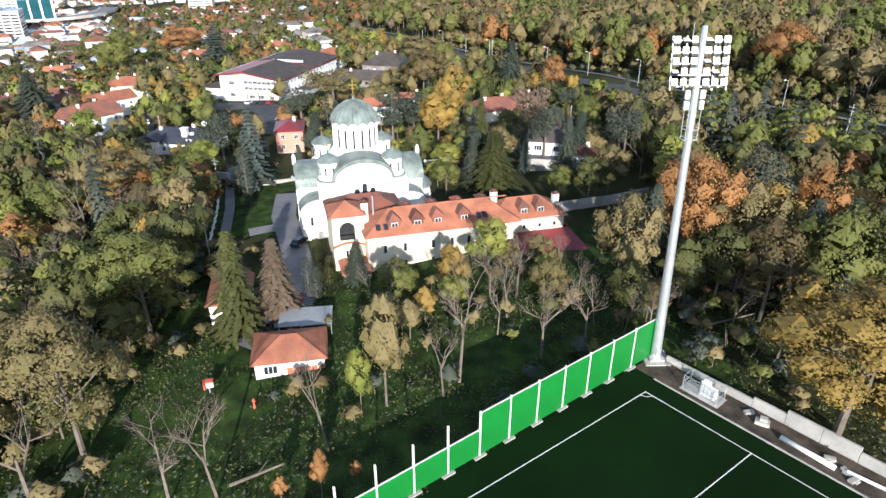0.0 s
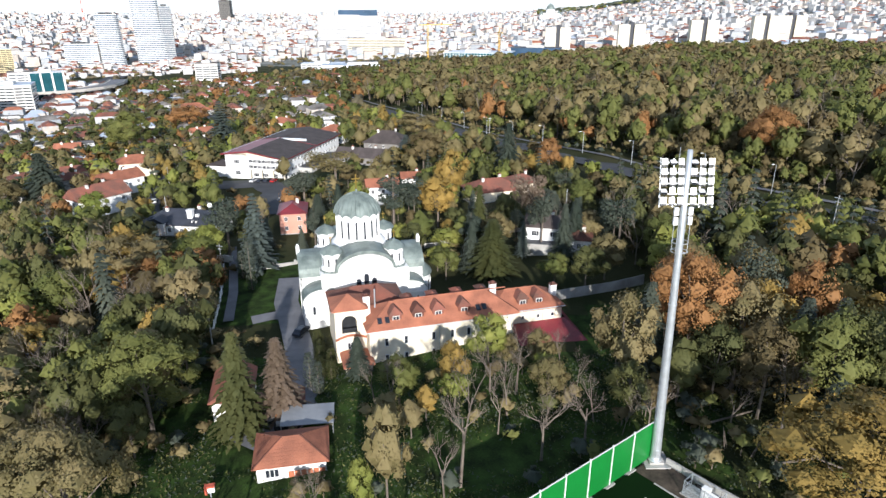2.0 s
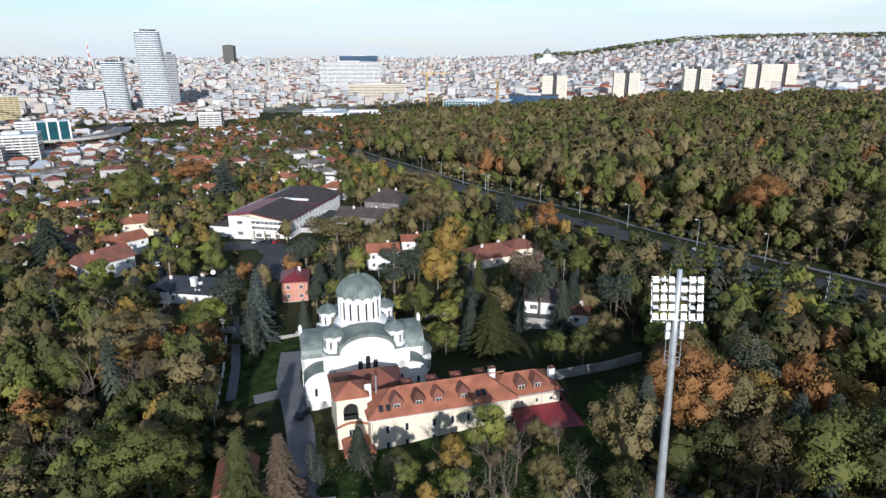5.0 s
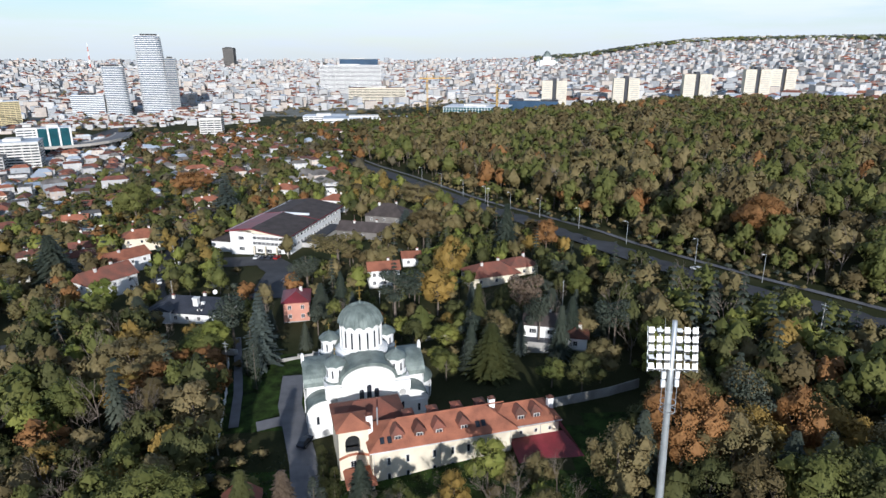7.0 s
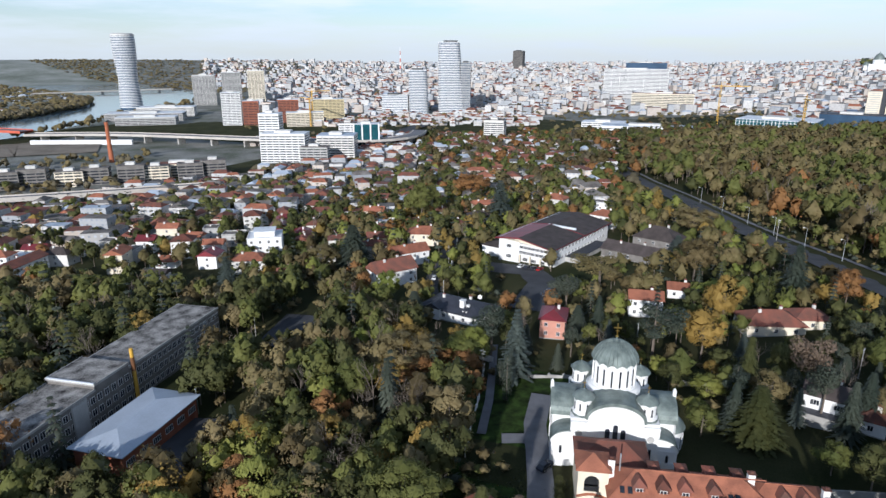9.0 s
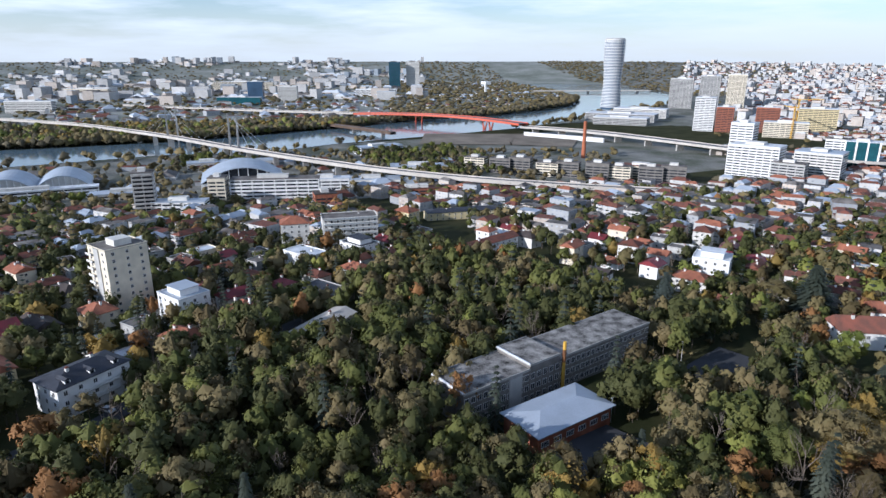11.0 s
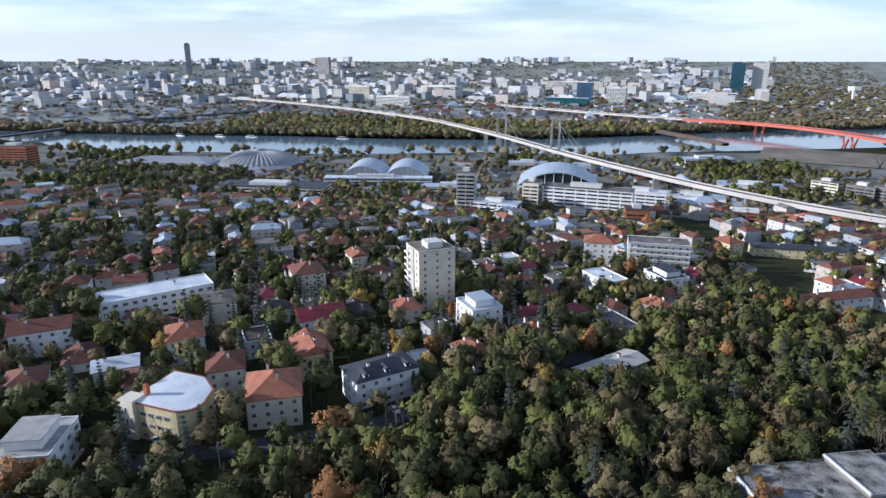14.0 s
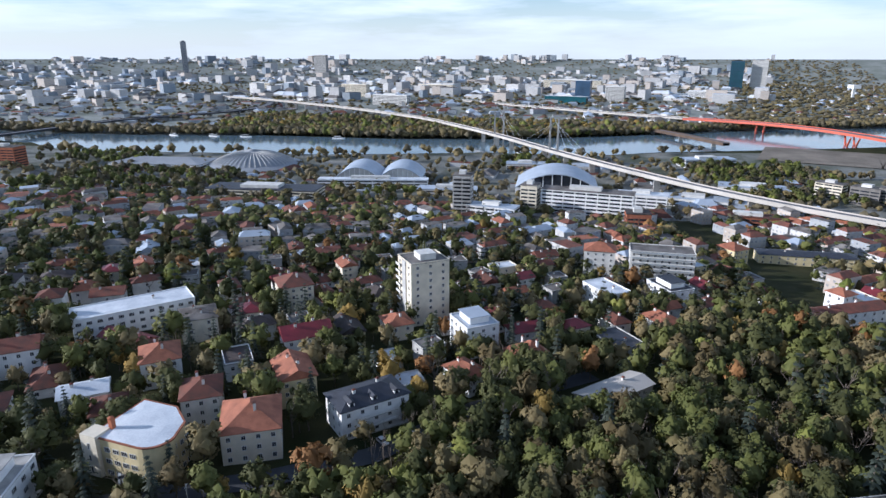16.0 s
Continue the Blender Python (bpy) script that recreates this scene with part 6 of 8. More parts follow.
def spruce(n_levels=25, per=13, H=16.0, R=3.6, size=0.40, droop=0.35, start=0.08, sway=1.0):
    segs = [((0, 0, -0.4), (0, 0, H * 0.98), 0.26, 0.03)]
    out = []
    for i in range(n_levels):
        f = start + (0.97 - start) * i / (n_levels - 1)
        z, rr = H * f, R * ((1 - f) ** 0.8 + 0.04) * nr.uniform(0.85, 1.1) * (sway if f > 0.3 else 1)
        for j in range(per):
            a = 2 * np.pi * (j + nr.uniform(0, 0.8)) / per + i
            ln = rr * nr.uniform(0.75, 1.1)
            d = np.array([math.cos(a), math.sin(a), 0])
            s = np.array([-d[1], d[0], 0])
            m = max(2, int(ln / 0.42))
            for k in range(m):
                u = (k + 0.6) / m
                p = d * ln * u + np.array([0, 0, z - droop * ln * u * u + 0.12 * ln * u])
                w = size * (1.25 - 0.55 * u) * nr.uniform(0.8, 1.3)
                tip = d * 0.42 + np.array([0, 0, -0.14 - droop * 0.35])
                tip = tip + nr.normal(size=3) * 0.08
                out.append(np.stack([p - s * w, p + tip * -0.5, p + s * w, p + tip * 1.2]))
    return tubes(segs, 5), tri(np.array(out))


def cedar(**k):
    return spruce(21, 11, 20.0, 5.6, 0.70, 0.16, 0.08)


def pine():
    """A tall bare stem and a ragged flat crown."""
    c = np.array([(nr.normal() * 1.7, nr.normal() * 1.7, 16 * nr.uniform(0.55, 0.95)) for _ in range(10)])
    segs = [((0, 0, -0.4), (0.2, 0, 9), 0.27, 0.18), ((0.2, 0, 9), (0, 0, 15.3), 0.18, 0.05)] + [((0.1, 0, z - 1.2), (x, y, z), 0.08, 0.03) for x, y, z in c]
    return tubes(segs, 5), leaves(c, nr.uniform(1.1, 2.0, 10), 2300, 0.24, 0.8)


def column():
    z = np.linspace(0.08, 0.94, 12)
    c = np.stack([nr.normal(size=12) * 0.08, nr.normal(size=12) * 0.08, z * 10], 1)
    return tubes([((0, 0, -0.3), (0, 0, 9), 0.14, 0.03)], 5), leaves(c, 1.05 * np.sin(np.pi * (z * 0.86 + 0.1)) ** 0.6, 1200, 0.13, 1.0)


def crown_normals(q, centre, size, soft=0.9, own=0.55):
    """Turns each leaf spray outward, and gives it the lean of the crown's surface there, so that a crown shades as a mass."""
    out = (q - centre) / size
    out /= np.linalg.norm(out, axis=2, keepdims=True) + 1e-6
    f = np.cross(q[:, 1] - q[:, 0], q[:, 2] - q[:, 0])
    f /= np.linalg.norm(f, axis=1, keepdims=True) + 1e-9
    flip = (f * out.mean(1)).sum(1) < 0
    q = q.copy()
    q[flip] = q[flip][:, ::-1]
    out[flip] = out[flip][:, ::-1]
    f[flip] *= -1
    nn = out * soft + f[:, None, :] * own
    return q, nn / (np.linalg.norm(nn, axis=2, keepdims=True) + 1e-6)


def flat_normals(q):
    f = np.cross(q[:, 1] - q[:, 0], q[:, 2] - q[:, 0])
    f /= np.linalg.norm(f, axis=1, keepdims=True) + 1e-9
    return np.repeat(f[:, None, :], 3, 1)


def set_normals(me, normals):
    a = me.attributes.new("custom_normal", "FLOAT_VECTOR", "POINT")
    a.data.foreach_set("vector", np.asarray(normals, np.float32).ravel())
    me.update()
    return me


def quad_mesh(name, q, mats, crown=False):
    n = len(q)
    nn = None
    if crown:
        lo, hi = q[..., 2].min(), q[..., 2].max()
        rr = np.percentile(np.hypot(q[..., 0], q[..., 1]), 95)
        q, nn = crown_normals(q, np.array([0, 0, lo + (hi - lo) * 0.42]), np.array([rr, rr, (hi - lo) * 0.5]), 0.65, 0.7)
    me = np_mesh(name, q.reshape(-1, 3), np.arange(3 * n).reshape(n, 3), mats)
    return set_normals(me, nn) if crown else me


SIZE = {"leafy": (16.0, 6.0), "broad": (16.0, 6.0), "sparse": (16.0, 6.0), "bare": (15.0, 4.6), "spruce": (16.0, 3.6), "cedar": (20.0, 5.6), "pine": (16.0, 3.6), "column": (10.0, 1.05)}
KIND, KINDQ = {}, {}
for kind_, make, count in (("leafy", lambda: leafy(4600, 0.235, blobs=26, body_share=0.16, core=0.8), 6), ("broad", lambda: leafy(13500, 0.14, blobs=44, spread=0.78, body_share=0.10, core=0.75), 3), ("sparse", lambda: leafy(1200, 0.23, blobs=14), 3), ("spruce", spruce, 2), ("cedar", cedar, 2), ("pine", pine, 2), ("column", column, 2)):
    KINDQ[kind_] = [make() for _ in range(count)]
    KIND[kind_] = [(quad_mesh("trunk", a, [M["bark"]]), quad_mesh("crown", b, [LEAF["green"]], kind_ in ("leafy", "broad", "sparse", "column"))) for a, b in KINDQ[kind_]]
KINDQ["bare"] = [bare() for _ in range(4)]
KIND["bare"] = [(quad_mesh("limbs", a, [M["bark"]]), None) for a in KINDQ["bare"]]
TONE = {"green": "green", "olive": "olive-green", "deep": "deep green", "tan": "faded tan", "lime": "yellow-green", "yellow": "yellow autumn", "orange": "orange autumn", "brown": "browning", "russet": "browned", "fir": "dark green", "bluefir": "blue-green", "bark": "bare"}
KINDNAME = {"leafy": "broadleaf tree", "broad": "broad spreading tree", "sparse": "thinly leaved tree", "bare": "tree", "spruce": "spruce", "cedar": "cedar", "pine": "tall pine", "column": "columnar conifer"}
TREES = []
trng = random.Random(3)


def tree(kind, tone, x, y, H, R, where="on the hillside"):
    """One tree with a trunk and a crown of many leaf clumps."""
    if kind == "leafy" and R > 7.4:
        kind = "broad"
    h0, r0 = SIZE[kind]
    label = "bare leafless grey tree with many fine branches" if kind == "bare" else f"{TONE[tone]} {KINDNAME[kind]} {where}"
    root = thing("tree", pose(x, y, gz(x, y) - 0.1, 0, 0, trng.uniform(0, 360)) @ Matrix.Diagonal((R / r0, R / r0, H / h0, 1)), label, "tree", "trees near the church")
    trunk, crown = trng.choice(KIND[kind])
    part("trunk", trunk, root)
    if crown:
        c = part("crown", crown, root)
        c.material_slots[0].link = "OBJECT"
        c.material_slots[0].material = LEAF[tone]
    TREES.append((x, y, R))


def clear(x, y, r=0.0):
    return all((x - a) ** 2 + (y - b) ** 2 > (c + r) ** 2 for a, b, c in OPEN)


tree("leafy", "green", -46.2, 82.6, 18.5, 8.5)
tree("leafy", "olive", -41.8, 54.5, 21.4, 7.6)
tree("bare", "bark", -12.8, 53.6, 15.2, 3.1)
tree("sparse", "olive", -6.7, 61.0, 17.4, 3.6)
tree("leafy", "lime", -9.7, 59.9, 10.1, 1.8)
tree("bare", "bark", 2.4, 65.6, 19.5, 4.6)
tree("bare", "bark", 0.4, 62.7, 11.9, 2.6)
tree("bare", "bark", 13.9, 70.9, 14.4, 4.4)
tree("bare", "bark", 20.9, 75.3, 11.2, 3.4)
tree("bare", "bark", 8.3, 76.7, 11.3, 2.9)
tree("spruce", "deep", -30.8, 80.0, 18.2, 4.8)
tree("spruce", "russet", -25.8, 84.4, 14.5, 4.4)
tree("column", "fir", -22.8, 92.5, 7.1, 1.2)
tree("column", "fir", -20.9, 90.1, 6.4, 1.2)
tree("leafy", "green", -6.9, 85.3, 9.2, 3.5)
tree("spruce", "fir", -14.9, 95.5, 7.7, 2.8)
tree("bare", "bark", -23.6, 47.4, 15.2, 4.1)
tree("bare", "bark", -28.6, 47.1, 11.6, 4.9)
tree("bare", "bark", -43.8, 47.5, 14.7, 6.2)
tree("sparse", "olive", -58.9, 68.3, 15.5, 5.8)
tree("sparse", "orange", -12.2, 46.6, 6.7, 1.2)
tree("sparse", "orange", -16.2, 45.8, 4.4, 1.0)
tree("sparse", "orange", -8.8, 48.8, 2.8, 0.8)
tree("leafy", "yellow", 46.4, 55.8, 20.5, 10.5)
tree("leafy", "orange", 42.1, 94.2, 23.3, 7.8)
tree("leafy", "olive", 29.0, 88.4, 17.8, 5.8)
tree("leafy", "olive", 48.0, 88.5, 19.6, 6.7)
tree("leafy", "green", 51.8, 137.6, 15.4, 5.6)
tree("leafy", "yellow", 62.2, 91.2, 10.4, 4.4)
tree("leafy", "yellow", 71.5, 97.9, 13.8, 6.5)
tree("bare", "bark", 42.6, 76.9, 10.4, 2.8)
tree("bare", "bark", 48.5, 74.0, 15.3, 4.2)
tree("bare", "bark", -64.3, 109.3, 13.9, 8.2)
tree("leafy", "olive", -76.1, 138.2, 17.5, 9.2)
tree("leafy", "yellow", -76.7, 129.8, 12.3, 5.9)
tree("sparse", "brown", -65.9, 125.9, 12.0, 5.9)
tree("leafy", "green", -65.1, 153.4, 12.2, 7.2)
tree("leafy", "orange", -68.8, 149.3, 8.3, 4.7)
tree("cedar", "bluefir", -48.4, 152.0, 22.1, 5.8)
tree("column", "fir", -51.6, 147.9, 7.5, 1.5)
tree("pine", "fir", -60.4, 164.3, 18.2, 5.9)
tree("pine", "fir", -14.5, 175.0, 19.1, 6.6)
tree("leafy", "yellow", -1.6, 181.9, 16.9, 6.8)
tree("leafy", "yellow", 3.2, 207.9, 20.8, 5.6)
tree("spruce", "deep", 11.8, 138.6, 14.4, 6.9)
tree("leafy", "lime", 0.9, 154.0, 8.4, 4.4)
tree("spruce", "deep", 9.6, 157.9, 18.4, 4.2)
tree("pine", "russet", 23.2, 154.8, 21.2, 4.7)
tree("spruce", "fir", 31.4, 167.2, 11.4, 4.2)
tree("leafy", "olive", 38.4, 157.6, 10.1, 4.8)
tree("column", "green", 17.3, 239.5, 10.7, 3.0)
tree("spruce", "fir", 25.9, 245.4, 21.5, 6.6)
tree("leafy", "orange", 40.7, 236.3, 16.2, 5.0)
tree("pine", "olive", -40.1, 227.3, 18.1, 8.4)
tree("pine", "fir", -47.8, 206.3, 15.7, 6.6)
tree("spruce", "fir", -39.3, 187.4, 11.7, 4.7)
tree("leafy", "brown", -8.3, 258.0, 20.0, 8.8)
tree("leafy", "olive", -13.7, 334.8, 17.3, 10.9)
tree("cedar", "bluefir", -17.3, 287.0, 12.5, 6.8)
tree("leafy", "orange", 113.6, 217.3, 24.1, 9.7)
tree("spruce", "fir", -152.7, 231.6, 20.9, 10.0)
tree("leafy", "orange", -162.6, 400.7, 20.5, 12.8)
tree("leafy", "green", -164.3, 325.3, 26.8, 12.2)
tree("cedar", "bluefir", -115.9, 327.1, 27.7, 11.0)
tree("leafy", "lime", -112.6, 193.5, 14.1, 5.4)
tree("spruce", "fir", -96.5, 183.4, 10.7, 5.7)
tree("leafy", "olive", -162.8, 223.0, 13.6, 7.9)
tree("column", "fir", -46.9, 140.0, 14.0, 1.5)
tree("leafy", "olive", -133.0, 51.0, 15.0, 5.6)
tree("sparse", "brown", -141.0, 48.0, 13.0, 5.2)
tree("cedar", "bluefir", -176.0, 176.0, 19.0, 7.0)
tree("leafy", "green", 0.8, 137.5, 9, 3.6)
tree("spruce", "fir", 7.0, 142.0, 13, 3.6)
tree("leafy", "olive", 14.0, 153.8, 12, 4.6)
tree("leafy", "green", 25.6, 130.9, 8, 3.6)
tree("leafy", "deep", 31.8, 127.2, 11, 4.4)
tree("leafy", "olive", 37.4, 132.6, 12, 4.4)
tree("pine", "fir", 25.2, 150.7, 17, 4.2)
tree("column", "fir", 21.6, 156.6, 9, 1.5)
tree("leafy", "lime", -1.3, 143.9, 7, 3.0)
tree("spruce", "fir", 30.0, 145.8, 15, 3.6)
tree("pine", "fir", 43.9, 145.8, 17, 4.5)
tree("spruce", "fir", 34.5, 154.6, 14, 4.0)
tree("leafy", "lime", -62.6, 157.0, 13, 5.6)
tree("leafy", "yellow", -79.0, 148.0, 15, 7.2)
tree("leafy", "orange", -70.5, 134.0, 12, 6.2)
tree("leafy", "orange", -61.0, 146.0, 10, 4.6)
tree("leafy", "green", -83.0, 122.0, 15, 6.6)
tree("leafy", "deep", -53.5, 122.5, 10, 4.4)
for x, y, h in ((-21.6, 96.0, 4.2), (-22.4, 99.0, 4.8), (-23.0, 102.2, 4.4), (-23.8, 105.4, 5.0), (-19.6, 95.0, 3.8), (-20.4, 99.8, 3.6)):
    tree("column", "deep", x, y, h, 1.2, "in the clipped hedge beside the drive")

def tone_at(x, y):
    """Leaf colours change from tree to tree and in drifts, and darken by area in place of shade."""
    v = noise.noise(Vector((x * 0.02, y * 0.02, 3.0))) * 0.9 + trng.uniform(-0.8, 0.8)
    # woods that lie in shade draw deeper tones, the shade put into leaf colour
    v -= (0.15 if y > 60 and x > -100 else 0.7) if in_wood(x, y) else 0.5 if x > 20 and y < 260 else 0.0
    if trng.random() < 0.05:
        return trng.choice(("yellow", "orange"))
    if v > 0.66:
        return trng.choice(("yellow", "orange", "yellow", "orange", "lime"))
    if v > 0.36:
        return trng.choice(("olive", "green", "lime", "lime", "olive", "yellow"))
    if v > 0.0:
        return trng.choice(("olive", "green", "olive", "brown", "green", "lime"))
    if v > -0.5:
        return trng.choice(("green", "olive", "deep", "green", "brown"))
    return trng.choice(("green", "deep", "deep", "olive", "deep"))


# single trees of the near woods and gardens; those past the nearest are joined further down
EXTRA = []


def fill(region, step, limit, share_bare, hmin, hmax, conifers=0.0, where="in the wood", wide=(0.26, 0.37), gap=2.2):
    x0, x1, y0, y1 = region[1]
    spots, near = [], [t for t in TREES]
    for i in range(int((x1 - x0) / step)):
        for j in range(int((y1 - y0) / step)):
            x, y = x0 + (i + trng.uniform(0.1, 0.9)) * step, y0 + (j + trng.uniform(0.1, 0.9)) * step
            if region[0](x, y) and clear(x, y, 1.0) and all((x - a) ** 2 + (y - b) ** 2 > (0.5 * c + gap) ** 2 for a, b, c in near if abs(x - a) < 9):
                spots.append((x, y))
    spots.sort(key=lambda p: min(math.hypot(p[0], p[1] - 40), math.hypot(p[0] + 34, p[1] - 10)))
    for k, (x, y) in enumerate(spots):
        H = trng.uniform(hmin, hmax)
        if k >= limit:
            EXTRA.append((x, y, H))
            continue
        u = trng.random()
        if u < share_bare:
            tree("bare", "bark", x, y, H, H * 0.30, where)
        elif u < share_bare + 0.10:
            tree("sparse", tone_at(x, y), x, y, H, H * 0.36, where)
        elif u > 1 - conifers:
            k_ = trng.choice(("spruce", "pine", "cedar"))
            tree(k_, "fir" if k_ != "cedar" else "bluefir", x, y, H * 1.05, H * 0.27, where)
        else:
            tree("leafy", tone_at(x, y), x, y, H, H * trng.uniform(*wide), where)


EAST = [(33, 78), (32, 88), (27, 92), (33, 104), (42, 116), (48, 135), (46, 148), (50, 172), (56, 215), (68, 212), (90, 175), (114, 135), (160, 60), (150, 20), (75, 40), (56, 60), (44, 72)]
fill((lambda x, y: -12 < x < 36 and 76 < y < 99 and y < 92 + 0.28 * x and y > 66 + 0.35 * abs(x - 8), (-12, 36, 74, 102)), 5.2, 26, 0.55, 6, 12, 0.0, "below the monastery wing")
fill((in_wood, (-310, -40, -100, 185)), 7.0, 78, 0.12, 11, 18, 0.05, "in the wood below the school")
fill((lambda x, y: inside(EAST, x, y), (25, 165, 20, 218)), 7.0, 46, 0.14, 12, 20, 0.16, "beside the pitch")
GARDEN = [(-100, 168), (-56, 165), (-30, 158), (-2, 150), (20, 140), (45, 150), (56, 200), (60, 232), (32, 302), (-4, 368), (-32, 428), (-70, 430), (-150, 430), (-250, 420), (-240, 320), (-205, 195), (-118, 182)]
fill((lambda x, y: inside(GARDEN, x, y), (-255, 66, 138, 430)), 7.4, 70, 0.08, 7, 12.5, 0.36, "in a garden")
fill((lambda x, y: -66 < x < -44 and 56 < y < 104, (-66, -44, 56, 104)), 7.0, 12, 0.2, 10, 15, 0.0, "at the edge of the lawn")


# woods too large to count, as joined masses of the same trees
def mass(name, spots, variants, label, tones, share_bare=0.0, hmin=14, hmax=21, wide=(0.34, 0.44)):
    vq, vi, vn, keys = [], [], [], list(LEAF)
    for x, y in spots:
        H = hmin + (hmax - hmin) * min(1.0, max(0.0, trng.uniform(0.0, 1.0) * 0.65 + 0.18 + 0.45 * noise.noise(Vector((x * 0.03, y * 0.03, 9.0)))))
        a = trng.uniform(0, 2 * math.pi)
        ca, sa = math.cos(a), math.sin(a)
        tone = tones(x, y)
        if trng.random() < share_bare:
            q, tone, h0, r0 = trng.choice(variants["bare"]), "bark", 15.0, 4.6
            R = H * 0.28
            groups = [(q, "bark")]
        else:
            fir = tone == "fir" and "fir" in variants
            t_, l_ = trng.choice(variants["fir" if fir else "leafy"])
            h0, r0, R = (16.0, 3.6, H * 0.26) if fir else (16.0, 6.0, H * trng.uniform(*wide))
            H *= 1.25 if fir else 1
            groups = [(t_, "bark"), (l_, tone)]
        z = gz(x, y) - 0.3
        for q, k in groups:
            w = np.empty_like(q)
            w[..., 0] = (q[..., 0] * ca - q[..., 1] * sa) * (R / r0) + x
            w[..., 1] = (q[..., 0] * sa + q[..., 1] * ca) * (R / r0) + y
            w[..., 2] = q[..., 2] * (H / h0) + z
            if k == "bark" or len(w) < 9:
                nn = flat_normals(w)
            else:
                lo, hi = w[..., 2].min(), w[..., 2].max()
                w, nn = crown_normals(w, np.array([x, y, lo + (hi - lo) * 0.42]), np.array([R, R, (hi - lo) * 0.5]))
            vq.append(w)
            vn.append(nn)
            vi.append(np.full(len(q), keys.index(k)))
    q = np.concatenate(vq)
    ob = new(name, np_mesh(name, q.reshape(-1, 3), np.arange(3 * len(q)).reshape(-1, 3), [LEAF[k] for k in keys], np.concatenate(vi)))
    set_normals(ob.data, np.concatenate(vn))
    return tagged(ob, label, "trees", "", "stuff")


def clumps(n, H=16.0, R=6.0):
    """A far crown: a few uneven leafy masses of eight faces each."""
    out = []
    for i in range(n):
        a, rr = nr.uniform(0, 2 * np.pi), R * 0.55 * math.sqrt(nr.uniform(0, 1)) * (i > 0)
        c = np.array([rr * math.cos(a), rr * math.sin(a), H * nr.uniform(0.40, 0.68)])
        r = R * nr.uniform(0.42, 0.66) * np.array([1, 1, 1.15])
        v = np.array([(1, 0, 0), (-1, 0, 0), (0, 1, 0), (0, -1, 0), (0, 0, 1), (0, 0, -1)], float)
        v = c + (v + nr.normal(size=v.shape) * 0.22) * r
        out.append(v[OCTA])
    return tubes([((0, 0, -0.5), (0, 0, H * 0.4), 0.3, 0.2)], 3), np.concatenate(out)


LOD0 = {"leafy": [leafy(1500, 0.36, blobs=20, trunk=False, body_share=0.2) for _ in range(6)], "bare": [bare(depth=4) for _ in range(3)]}
LOD1 = {"leafy": [leafy(430, 0.62, blobs=12, trunk=False, body_share=0.42) for _ in range(6)], "bare": [bare(depth=3) for _ in range(3)]}
LOD2 = {"leafy": [leafy(120, 1.05, blobs=8, trunk=False, body_share=0.45) for _ in range(6)], "bare": [bare(depth=2) for _ in range(3)]}
LODM = {"leafy": [leafy(44, 1.7, blobs=5, trunk=False, body_share=0.45) for _ in range(6)], "bare": [bare(depth=2) for _ in range(3)]}
LOD3 = {"leafy": [clumps(6) for _ in range(8)], "bare": [bare(depth=2) for _ in range(3)]}
for lod, keep in ((LOD0, 90), (LOD1, 40), (LOD2, 8), (LODM, 2), (LOD3, 2)):
    lod["leafy"] = [(t[:keep], l) for t, l in lod["leafy"]]
    lod["fir"] = [(t[:4], l) for t, l in (spruce(*((20, 9, 16.0, 3.6, 0.42) if lod is LOD0 else (11, 7, 16.0, 3.6, 0.5) if lod is LOD1 else (6, 4, 16.0, 3.6, 1.5))) for _ in range(3))]
FOREST = [(-70, 560), (-22, 470), (24, 385), (60, 312), (86, 250), (106, 212), (122, 182), (142, 150), (176, 105), (215, 45), (700, 260), (900, 640), (780, 930), (420, 960), (60, 860), (-60, 760)]


def scatter(test, box, step, jitter=0.85):
    out = []
    for i in range(int((box[1] - box[0]) / step)):
        for j in range(int((box[3] - box[2]) / step)):
            x, y = box[0] + (i + 0.5 + trng.uniform(-jitter, jitter)) * step, box[2] + (j + 0.5 + trng.uniform(-jitter, jitter)) * step
            if test(x, y):
                out.append((x, y))
    return out


def forest_tone(x, y):
    t = tone_at(x, y)
    return t if t not in ("lime", "deep", "yellow") and (t != "orange" or trng.random() < 0.35) else trng.choice(("olive", "olive", "brown", "green"))


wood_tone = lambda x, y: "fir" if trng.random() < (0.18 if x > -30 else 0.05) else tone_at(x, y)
PARK = [p for p in EXTRA if inside(GARDEN, p[0], p[1])]
EXTRA = [p for p in EXTRA if not inside(GARDEN, p[0], p[1])]
mass("park_trees", [p[:2] for p in PARK if math.hypot(p[0], p[1]) < 250], LOD1, "garden trees of many autumn colours round the school", wood_tone, 0.08, 6.5, 13, (0.28, 0.42))
mass("park_trees_far", [p[:2] for p in PARK if math.hypot(p[0], p[1]) >= 250], LOD2, "garden trees of many autumn colours behind the school", wood_tone, 0.06, 7, 14, (0.3, 0.44))
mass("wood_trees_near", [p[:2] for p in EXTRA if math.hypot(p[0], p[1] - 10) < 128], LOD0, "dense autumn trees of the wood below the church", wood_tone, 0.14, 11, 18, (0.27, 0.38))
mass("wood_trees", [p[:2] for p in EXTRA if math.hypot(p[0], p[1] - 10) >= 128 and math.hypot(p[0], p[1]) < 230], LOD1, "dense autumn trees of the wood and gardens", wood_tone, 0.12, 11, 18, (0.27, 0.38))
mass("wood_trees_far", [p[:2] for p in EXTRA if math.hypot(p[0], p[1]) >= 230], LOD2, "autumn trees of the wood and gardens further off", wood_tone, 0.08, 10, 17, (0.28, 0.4))
